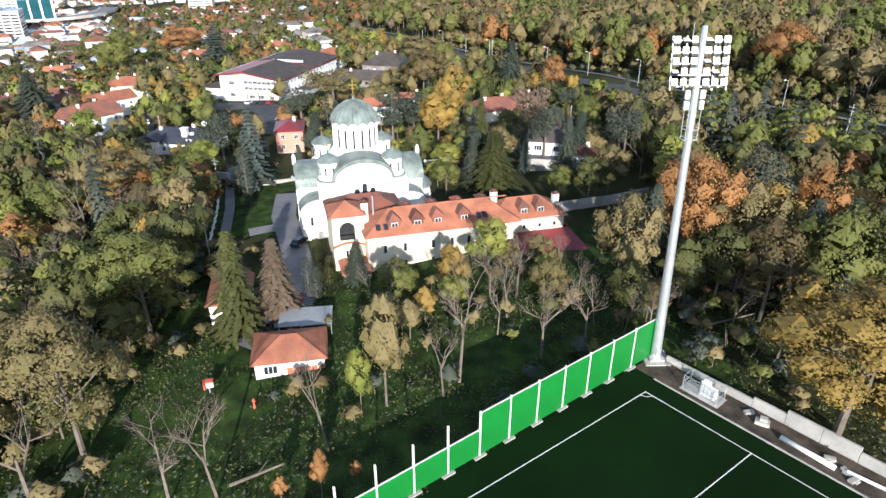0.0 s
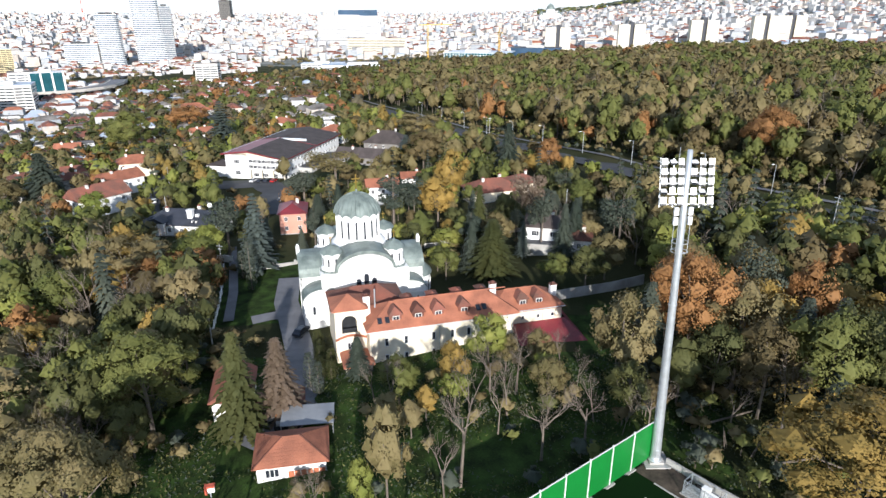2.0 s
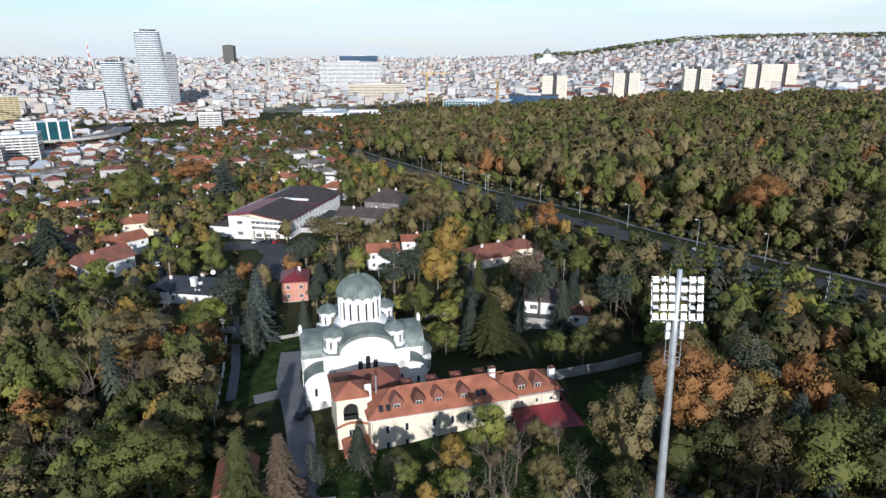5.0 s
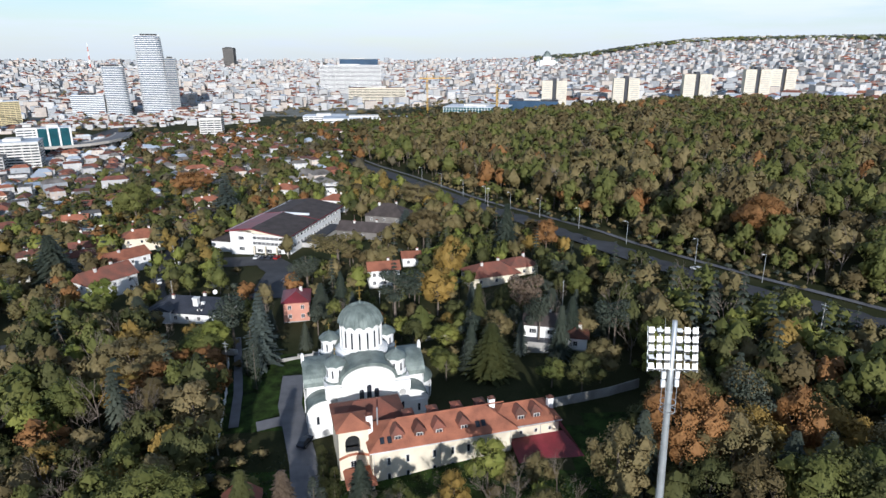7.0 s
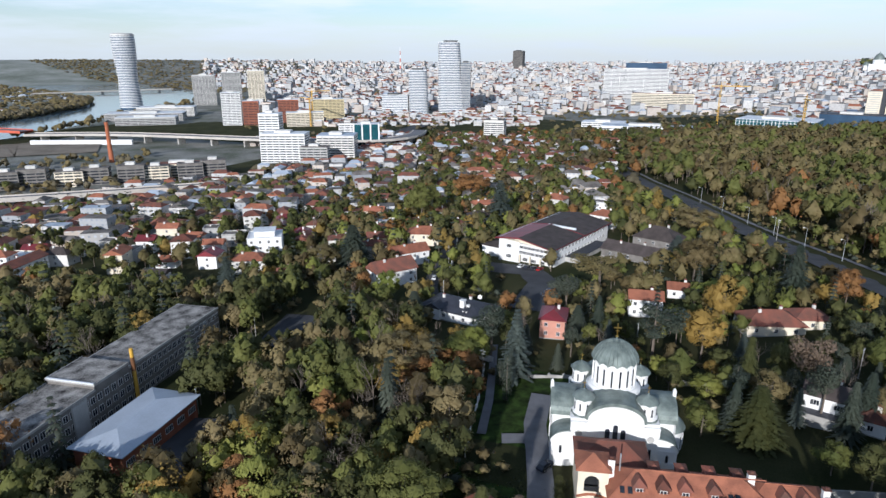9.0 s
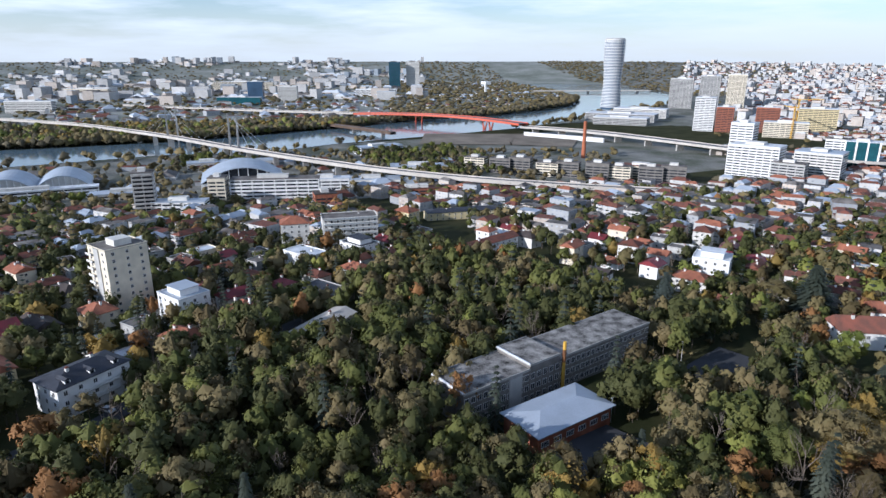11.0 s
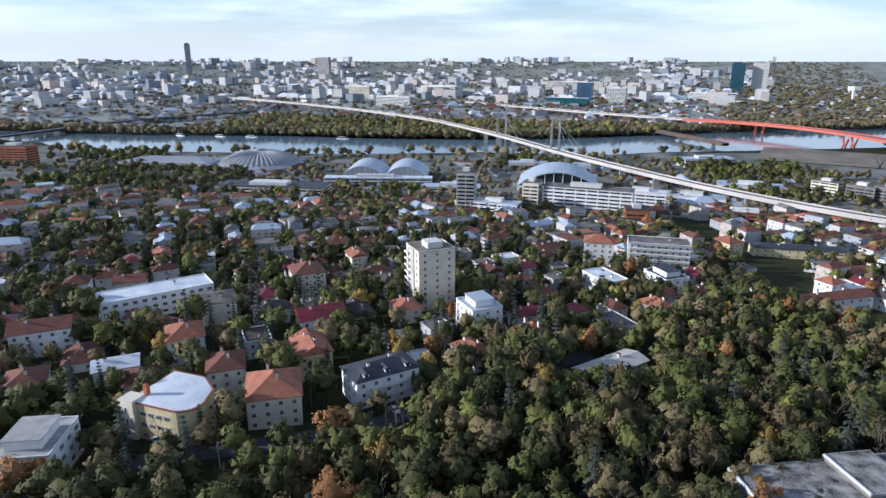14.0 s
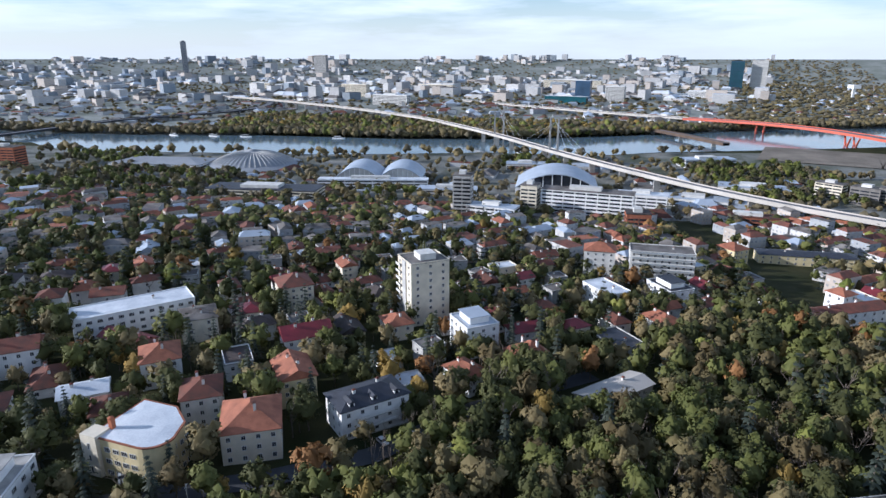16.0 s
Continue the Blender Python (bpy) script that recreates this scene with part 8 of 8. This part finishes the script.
for x, y, w, h in ((194, 1083, 42, 44), (305, 1036, 42, 44), (412, 1011, 42, 46), (545, 1085, 42, 52), (602, 1110, 42, 52)):
    y += 40
    tb = thing("tower_block", pose(x, y, gz(x, y), 0, 0, -8), "pair of cream tower slabs with a dark stair slot", "apartment block", "row of tower blocks")
    part("wall", Shape(M["cream"]).box(-w / 2, -9, -5, -3.5, 9, h), tb)
    part("wall", Shape(M["cream"]).box(3.5, -9, -5, w / 2, 9, h), tb)
    part("stair_slot", Shape(M["slate"]).box(-3.5, -5, -5, 3.5, 11, h + 4), tb)
    for s in range(int(h / 3.1)):
        for a, b in ((-w / 2, -3.5), (3.5, w / 2)):
            part("window_band", Shape(M["grey"]).box(a + 1.2, -9.1, s * 3.1 + 1, b - 1.2, -8.9, s * 3.1 + 2.3), tb)
dome_t = thing("temple", pose(611, 3840, 8), "great white temple with green domes on the skyline", "church")
part("wall", Shape(M["white"]).box(-45, -40, -10, 45, 40, 42).box(-62, -20, -10, 62, 20, 34), dome_t)
tc_ = Shape(M["copper"])
tc_.smooth = True
tc_.lathe([(24, 62), (22, 74), (16, 84), (8, 91), (0.5, 95), (0.4, 104)], 24)
part("dome", tc_, dome_t)
part("drum", Shape(M["white"]).lathe([(25, 40), (25, 62)], 24), dome_t)
for sx in (-1, 1):
    part("side_dome", Shape(M["copper"]).lathe([(14, 34), (12, 44), (6, 51), (0.3, 54)], 16, 0, sx * 50, 0), dome_t)
# riverside quarter
for x, y, w, d, h, wl_, lb in ((-1345, 1345, 60, 24, 80, "grey", "grey glass tower by the river"), (-1270, 1370, 50, 24, 88, "grey", "dark glass tower by the river"), (-1210, 1400, 44, 24, 92, "cream", "brown residential tower by the river"),
                               (-900, 965, 36, 30, 62, "white", "white and brick residential tower"), (-870, 985, 30, 30, 46, "brick", "red brick residential tower near the river"), (-830, 1050, 40, 30, 46, "brick", "brick residential block by the river"),
                               (-785, 1125, 64, 40, 44, "yellow", "unfinished building with ochre scaffolding"), (-760, 1010, 70, 30, 26, "cream", "cream residential block with flat roof"),
                               (-1130, 960, 150, 60, 16, "grey", "long grey mall by the river"), (-1180, 1060, 120, 50, 20, "offwhite", "riverside gallery with white roofs"), (-1060, 900, 110, 40, 15, "grey", "grey blocks along the river bank")):
    block("riverside_block", x, y, 38, w, d, h, wl_, lb, "whiteroof")
for i in range(9):
    x, y = -690 + i * 22 + (i % 2) * 8, 362 + i * 19
    block("apartment_block", x, y, 42, 26, 15, 15.5 + (i % 3) * 1.5, ("cream", "dullwall", "dullwall")[i % 3], "worn panel apartment block beside the viaduct", "flatroof")
block("brick_block", -560, 510, 40, 54, 18, 14, "cream", "block with a red tiled roof", "tile_old")
ch = Shape(M["chimney"], M["white"])
ch.lathe([(3.2, -4), (2.0, 46), (2.3, 47), (2.3, 50), (1.9, 50)], 16)
solid("factory_chimney", ch, "tall red brick factory chimney", "chimney", pose(-712, 542, -46))


def crane(x, y, h, yaw, jib=42):
    r = thing("tower_crane", pose(x, y, gz(x, y), 0, 0, yaw), "yellow tower crane on a building site", "crane", "tower cranes")
    part("mast", Shape(M["yellowcrane"]).box(-1.2, -1.2, 0, -0.7, -0.7, h).box(0.7, -1.2, 0, 1.2, -0.7, h).box(-1.2, 0.7, 0, -0.7, 1.2, h).box(0.7, 0.7, 0, 1.2, 1.2, h), r)
    for i in range(int(h / 3)):
        part("brace", Shape(M["yellowcrane"]).tube((-1, -1, i * 3), (1, -1, i * 3 + 3), 0.15, 0.15, 4).tube((-1, 1, i * 3 + 3), (-1, -1, i * 3), 0.15, 0.15, 4), r)
    part("jib", Shape(M["yellowcrane"]).box(-14, -0.8, h, jib, 0.8, h + 1.2).tube((0, 0, h), (0, 0, h + 7), 0.6, 0.2, 4).tube((0, 0, h + 7), (jib * 0.7, 0, h + 1), 0.2, 0.2, 4), r)
    part("counterweight", Shape(M["concrete"]).box(-14, -1.2, h - 2.5, -10, 1.2, h), r)


crane(-27, 1106, 62, 10)
crane(75, 890, 44, 100, 10)
crane(-800, 1090, 60, 60)
crane(-740, 1000, 52, 150)
# the far bank
slab_tower(-3672, -1721, 25, 44, 30, 178, "grey", "blueglass", "twin-bodied tall grey tower on the plain")
for x, y, w, h, wl_, lb in ((-3886, -983, 90, 110, "grey", "stepped dark tower group on the plain"), (-2322, -461, 110, 42, "cream", "long cream housing slab on the plain"), (-2410, -175, 145, 38, "cream", "long cream housing slab on the plain"), (-2901, 385, 260, 36, "cream", "very long tawny housing slab"),
                            (-2243, 764, 150, 26, "white", "white shopping centre with red front"), (-2000, 250, 130, 22, "tealglass", "teal office building on the plain"), (-1905, -270, 120, 30, "offwhite", "pale arena-like hall on the plain"),
                            (-2200, 330, 50, 60, "blueglass", "glass office tower on the plain"), (-2120, 420, 60, 46, "offwhite", "round-cornered office block on the plain"), (-2600, -900, 100, 34, "cream", "long pale slab on the plain"), (-1980, -700, 120, 12, "yellow", "wide low yellow hall")):
    block("far_block", x, y, 64, w, 22, h, wl_, lb, "whiteroof", slots=wl_ not in ("blueglass", "tealglass"), step=4)
slab_tower(-2854, 1064, 70, 52, 30, 116, "tealglass", "blueglass", "teal glass twin office tower")
slab_tower(-2857, 1157, 70, 60, 30, 118, "offwhite", "grey", "grey twin office tower")
solid("observation_tower", Shape(M["white"]).box(-4, -4, -2, 4, 4, 30).prism([(-20, -12), (20, -12), (20, 12), (-20, 12)], 30, 42), "pale tower with a wide square head", "tower", pose(-2367, 1285, -46))
tvm = Shape(M["white"], M["redsteel"])
for i in range(7):
    tvm.lathe([(5 - i * 0.55, i * 22), (4.5 - i * 0.55, (i + 1) * 22)], 10, i % 2)
solid("striped_chimney", tvm, "red and white striped chimney on the skyline", "chimney", pose(-1950, 3600, -12))


# ---- the town beyond, too many houses to count ----
def carpet(name, spots, label, walls, roofs, low, high, wmin, wmax, yaw0):
    """Box houses with windowed walls and pitched or flat roofs joined in one mass."""
    mats = [FAR[w] for w in walls] + [M[r] for r in roofs]
    V, Q, I, U, k = [], [], [], [], 0
    for x, y in spots:
        w, d = nr.uniform(wmin, wmax), nr.uniform(wmin, wmax) * 0.7
        h = low + (high - low) * nr.uniform() ** 3.2
        a = radians(yaw0 + nr.integers(0, 2) * 90 + nr.uniform(-14, 14))
        ca, sa, z = math.cos(a), math.sin(a), gz(x, y)
        c = [(-w / 2, -d / 2), (w / 2, -d / 2), (w / 2, d / 2), (-w / 2, d / 2)]
        P = [(x + px * ca - py * sa, y + px * sa + py * ca) for px, py in c]
        rise = 0.0 if h > 17 or nr.uniform() < 0.35 else d * 0.24
        rd_ = [(x + px * ca, y + px * sa) for px in (-w / 2 + d * 0.3, w / 2 - d * 0.3)]
        V += [(*p, z - 6) for p in P] + [(*p, z + h) for p in P] + [(*rd_[0], z + h + rise), (*rd_[1], z + h + rise)]
        wi, ri = nr.integers(0, len(walls)), len(walls) + nr.integers(0, len(roofs))
        if rise == 0.0:
            ri = len(mats) - 1 if nr.uniform() < 0.6 else ri
        for i in range(4):
            j = (i + 1) % 4
            Q.append((k + i, k + j, k + 4 + j, k + 4 + i))
            I.append(wi)
            ln = w if i % 2 == 0 else d
            U += [(0, 0), (ln, 0), (ln, h + 6), (0, h + 6)]
        for q in ((4, 5, 9, 8), (6, 7, 8, 9), (5, 6, 9, 9), (7, 4, 8, 8)):
            Q.append(tuple(k + i for i in q))
            I.append(ri)
            U += [(0, 0)] * 4
        k += 10
    me = bpy.data.meshes.new(name)
    me.from_pydata(V, [], [tuple(dict.fromkeys(q)) for q in Q])
    for m in mats:
        me.materials.append(m)
    me.polygons.foreach_set("material_index", I)
    uvl = me.uv_layers.new(name="UVMap")
    flat = []
    for q, n in zip(Q, range(len(Q))):
        flat += U[4 * n:4 * n + len(dict.fromkeys(q))]
    uvl.data.foreach_set("uv", np.asarray(flat, np.float32).ravel())
    me.update()
    return tagged(new(name, me), label, "town", "", "stuff")


def polar(n, r0, r1, a0, a1, power=1.0):
    out = []
    while len(out) < n:
        r, a = r0 + (r1 - r0) * nr.uniform() ** power, radians(nr.uniform(a0, a1))
        out.append((r * math.sin(a), r * math.cos(a)))
    return out


def on_land(x, y):
    return not inside(RIVER_NEAR + [(-1750, 1800), (-2600, 2150), (-4400, 2700)] + RIVER_FAR[::-1], x, y)


BUILT = [(-632, 1410, 60), (-680, 1350, 70), (-502, 788, 50), (-515, 650, 80), (52, 935, 70), (-307, 2160, 120), (-175, 1715, 90), (-1425, 1168, 60)]
free = lambda x, y: on_land(x, y) and all((x - a) ** 2 + (y - b) ** 2 > r * r for a, b, r in BUILT)
carpet("slope_houses", REST, "houses with red-brown roofs further down the slope", ("white", "cream", "white", "grey"), ("tile_old", "tile", "tile_old", "paleroof", "flatroof"), 6, 12, 11, 18, 28)
town_w, town_r = ("white", "cream", "white", "grey"), ("tile_old", "tile", "paleroof", "tile_old", "flatroof")
near_town = [p for p in polar(1500, 760, 1500, -42, -16, 0.8) if free(*p) and p[0] > -760 and (math.hypot(*p) < 1080 or math.hypot(*p) > 1230)]
carpet("town_quarter", near_town[:620], "quarter of small red-roofed houses before the town", ("white", "white", "cream"), ("tile", "tile", "tile_old", "tile_old", "whiteroof"), 5, 12, 9, 17, 28)
carpet("town_centre", [p for p in polar(5200, 1500, 2900, -41, 46) if free(*p)], "dense pale town of white and cream blocks", town_w, town_r, 7, 26, 11, 30, 18)
carpet("town_ridge", [p for p in polar(6500, 2700, 4850, -45, 49, 0.8) if free(*p)], "hazy pale town rising to the skyline", town_w, town_r, 8, 28, 13, 34, 18)
carpet("town_east", [p for p in polar(700, 1150, 1800, 2, 47) if free(*p)], "pale blocks behind the wood", town_w, town_r, 8, 24, 14, 34, -8)
clustered = lambda p: noise.noise(Vector((p[0] * 0.0022, p[1] * 0.0022, 5.0))) > -0.06
carpet("new_town", [p for p in polar(1900, 2100, 4800, -133, -67, 0.8) if free(*p) and clustered(p)], "white slabs and blocks of the new town on the plain", ("white", "cream", "white", "glass", "white"), ("whiteroof", "flatroof"), 8, 44, 18, 70, 62)
carpet("far_bank_sheds", [p for p in polar(420, 1300, 2100, -133, -70) if free(*p) and p[0] < -1230], "low sheds and yards on the far bank", ("grey", "white"), ("paleroof", "flatroof", "tile_old"), 4, 12, 10, 40, 4)
carpet("island_houses", [p for p in polar(160, 1700, 3600, -68, -52) if free(*p) and p[0] < -1500], "few low houses among trees on the far bank", ("grey", "white"), ("tile_old", "paleroof"), 4, 9, 8, 24, 30)
carpet("rail_yard", [p for p in polar(420, 560, 900, -132, -60) if free(*p) and -890 < p[0] < -560 and clear(*p)][:90], "low sheds and yards between town and river", ("grey", "white"), ("paleroof", "flatroof", "tile_old"), 3, 8, 8, 34, 86)


# far trees
LODF = {"leafy": [clumps(3) for _ in range(8)], "bare": LOD3["bare"]}
LODF["leafy"] = [(t[:1], l) for t, l in LODF["leafy"]]
far_tone = lambda x, y: trng.choice(("olive", "olive", "tan", "brown", "olive", "tan"))
bank = []
for a, b in zip(RIVER_FAR, RIVER_FAR[1:]):
    n = int(math.hypot(b[0] - a[0], b[1] - a[1]) / 7)
    for i in range(n):
        for k in range(4):
            bank.append((a[0] + (b[0] - a[0]) * i / n - 8 - k * 13 + nr.uniform(-6, 6), a[1] + (b[1] - a[1]) * i / n + nr.uniform(-4, 4)))
for a, b in zip(RIVER_NEAR, RIVER_NEAR[1:]):
    n = int(math.hypot(b[0] - a[0], b[1] - a[1]) / 11)
    for i in range(n):
        if nr.uniform() < 0.7:
            bank.append((a[0] + (b[0] - a[0]) * i / n + 12 + nr.uniform(-3, 22), a[1] + (b[1] - a[1]) * i / n + nr.uniform(-4, 4)))
bank = [p for p in bank if math.hypot(*p) < 2300 and not (330 < p[1] < 640 and p[0] > -1200)]
mass("bank_trees", bank, LOD3, "autumn trees along the river banks", far_tone, 0.0, 12, 22, (0.4, 0.55))
bank_wood = scatter(lambda x, y: on_land(x, y) and x < -1130 and x > -1390 + 0.2 * y and noise.noise(Vector((x * 0.006, y * 0.006, 2.0))) > -0.28, (-1640, -1130, -520, 520), 12.0)
mass("bank_wood", bank_wood, LOD3, "autumn wood on the far bank of the river", lambda x, y: trng.choice(("olive", "olive", "tan", "brown", "lime", "yellow", "green")), 0.0, 13, 24, (0.36, 0.48))
hall_trees = []
for x0, x1, y0, y1, gap_ in ((-735, -690, -450, -275, 11), (-900, -800, -570, -440, 12), (-870, -640, 255, 410, 11), (-905, -835, 20, 120, 12), (-660, -560, -420, -260, 12), (-560, -530, -420, 160, 13), (-640, -610, -270, -60, 12)):
    hall_trees += [(x0 + nr.uniform() * (x1 - x0), y0 + nr.uniform() * (y1 - y0)) for _ in range(int((x1 - x0) * (y1 - y0) / gap_ ** 2))]
mass("hall_trees", hall_trees, LODM, "trees round the exhibition halls", lambda x, y: trng.choice(("green", "olive", "deep", "tan", "green", "lime")), 0.0, 8, 17, (0.34, 0.46))
plain = [p for p in polar(5000, 1350, 4800, -133, -52, 0.8) if free(*p) and p[0] < -1260]
mass("plain_trees", plain, LODF, "trees among the blocks on the plain", far_tone, 0.0, 8, 15, (0.7, 1.3))
isl = [p for p in polar(2200, 1500, 4700, -70, -50) if free(*p) and p[0] < -1420]
mass("island_trees", isl, LODF, "woods on the low far bank", far_tone, 0.0, 9, 15, (0.8, 1.4))
mass("far_plain_trees", [p for p in polar(1700, 2350, 4850, -57, -37, 0.8) if free(*p)], LODF, "hazy woods of the plain beyond the river", far_tone, 0.0, 9, 15, (0.8, 1.4))
park_belt = [p for p in polar(1500, 440, 1050, -27, 3, 0.9) if not inside(FOREST, *p) and clear(*p) and all((p[0] - a) ** 2 + (p[1] - b) ** 2 > (r * 0.7 + 2) ** 2 for a, b, r in HOUSES if abs(p[0] - a) < 30)]
mass("park_belt", park_belt, LODM, "belt of autumn trees between the school and the town", lambda x, y: trng.choice(("olive", "green", "brown", "tan", "orange", "green", "deep")), 0.0, 8, 18, (0.36, 0.48))
mass("town_trees", [p for p in polar(2600, 700, 2900, -42, 46, 1.2) if free(*p) and not inside(FOREST, *p) and not (built_area(*p) and math.hypot(*p) < 640)], LODF, "trees between the houses of the town", far_tone, 0.0, 7, 14, (0.5, 0.9))
mass("yard_trees", [p for p in polar(1900, 540, 950, -133, -50) if free(*p) and -930 < p[0] < -545 and clear(*p) and nr.uniform() < 0.7], LOD3, "trees between halls and yards by the river", far_tone, 0.0, 6, 14, (0.4, 0.6))
ridge = []
for p in polar(1500, 4350, 4850, 8, 48):
    ridge.append(p)
mass("ridge_wood", ridge, LODF, "dark wooded ridge on the horizon", lambda x, y: trng.choice(("green", "fir")), 0.0, 18, 30, (0.9, 1.6))

# ---- street lamps, poles, cars ----
def street_lamp():
    root = thing("street_lamp", pose(0, 0, 0), "slim grey street lamp with a flat arm beside the avenue", "street lamp", "street lamps")
    part("pole", Shape(M["steel"]).tube((0, 0, -0.5), (0, 0, 9.5), 0.12, 0.07, 8), root)
    part("arm", Shape(M["steel"]).tube((0, 0, 9.4), (-1.6, 0, 9.8), 0.06, 0.05, 6), root)
    part("lamp_head", Shape(M["lampwhite"], M["dark"]).box(-2.3, -0.18, 9.72, -1.4, 0.18, 9.9).box(-2.25, -0.14, 9.68, -1.45, 0.14, 9.72, 1), root)
    return root


lamp0 = street_lamp()
first = True
for i, (a, b) in enumerate(zip(ROAD[2:], ROAD[3:])):
    d = Vector(b) - Vector(a)
    n = max(1, round(d.length / 30))
    side = Vector((-d.y, d.x)).normalized() * 8.2
    for k in range(n):
        p = Vector(a) + d * (k / n) + side
        m = pose(p.x, p.y, gz(p.x, p.y), 0, 0, math.degrees(math.atan2(d.y, d.x)) + 90)
        if first:
            lamp0.matrix_world, first = m, False
        else:
            copy_thing(lamp0, m)
for x, y, h in ((-57.5, 150, 9), (-47.0, 112, 8), (-95, 205, 8), (88.3, 134, 17), (-150, -60, 8), (-166, -30, 8), (-113, 250, 9), (-88, 228, 8), (-140, 150, 8), (25, 340, 11), (-20, 184, 9), (37, 180, 9)):
    r = thing("utility_pole", pose(x, y, gz(x, y), 0, 0, trng.uniform(0, 180)), "grey utility pole with small cross arms", "pole", "utility poles")
    part("pole", Shape(M["concrete"]).tube((0, 0, -0.5), (0, 0, h), 0.16, 0.1, 7), r)
    part("cross_arm", Shape(M["steel"]).box(-0.9, -0.06, h - 0.7, 0.9, 0.06, h - 0.55).box(-0.6, -0.05, h - 1.5, 0.6, 0.05, h - 1.37), r)


def car(paint, word):
    root = thing("car", pose(0, 0, 0), f"parked {word} car on asphalt", "car", "parked cars")
    body = Shape(M[paint])
    side = [(-2.1, 0.35), (2.1, 0.35), (2.15, 0.75), (1.9, 0.9), (1.0, 0.98), (-1.6, 0.98), (-2.1, 0.85)]
    body.face([(x, -0.85, z) for x, z in side]).face([(x, 0.85, z) for x, z in reversed(side)])
    for (a, b), (c, d) in zip(side, side[1:] + side[:1]):
        body.face([(a, -0.85, b), (a, 0.85, b), (c, 0.85, d), (c, -0.85, d)])
    part("body", body, root)
    cab = Shape(M["glass"], M[paint])
    cab.prism([(-1.7, -0.8), (1.0, -0.8), (1.0, 0.8), (-1.7, 0.8)], 0.97, 1.42, 0, [(-1.3, -0.68), (0.3, -0.68), (0.3, 0.68), (-1.3, 0.68)])
    cab.prism([(-1.3, -0.68), (0.3, -0.68), (0.3, 0.68), (-1.3, 0.68)], 1.42, 1.47, 1)
    part("cabin", cab, root)
    for x in (-1.3, 1.3):
        for y in (-0.85, 0.85):
            part("wheel", Shape(M["tyre"], M["steel"]).tube((x, y - 0.1, 0.33), (x, y + 0.1, 0.33), 0.33, 0.33, 12).tube((x, y - 0.12, 0.33), (x, y + 0.12, 0.33), 0.18, 0.18, 8, 1), root)
    for y in (-0.6, 0.6):
        part("headlight", Shape(M["lampwhite"]).box(2.08, y - 0.15, 0.62, 2.16, y + 0.15, 0.76), root)
    return root


cars = [car("carwhite", "white"), car("cardark", "dark"), car("carred", "red")]
spots = [(-70.5, 252.5, 80, 2), (-73.5, 253, 80, 1), (-76.5, 253.5, 80, 1), (-79.5, 254, 80, 0), (-58.5, 226, 20, 1), (-59, 222, 20, 1), (88, 205, 120, 0), (76, 219, 120, 1), (104, 180, 120, 1), (60, 252, 120, 1),
         (-160, -82, 32, 0), (-150, -76, 100, 0), (-158, -56, 60, 0), (-145, -84, 60, 0), (-141, -70, 60, 1), (-182, -20, 40, 0), (-186, -12, 40, 0), (-212, 12, 40, 0), (-224, -131, 150, 0), (-218, -134, 150, 1), (-230, -129, 150, 1),
         (-236, -131, 150, 0), (-109, 226, 108, 0), (-113, 240, 108, 1), (-29, 113.5, 70, 1)]
used = set()
for x, y, a, k in spots:
    m = pose(x, y, gz(x, y) + 0.36, 0, 0, a)
    if k in used:
        copy_thing(cars[k], m)
    else:
        cars[k].matrix_world = m
        used.add(k)
# boats on the river
for x, y, a in ((-960, 60, 20), (-1140, -480, 70), (-1135, -420, 80), (-1150, -560, 60), (-1125, -250, 85)):
    s = Shape(M["white"], M["glass"])
    s.prism([(-11, -2.4), (8, -2.4), (12, 0), (8, 2.4), (-11, 2.4)], 0, 1.6).box(-8, -1.8, 1.6, 5, 1.8, 3.6, 1).box(-8.3, -2, 3.6, 5.3, 2, 3.9)
    solid("houseboat", s, "white moored river boat with a flat cabin", "boat", pose(x, y, -45.3, 0, 0, a), "moored boats")
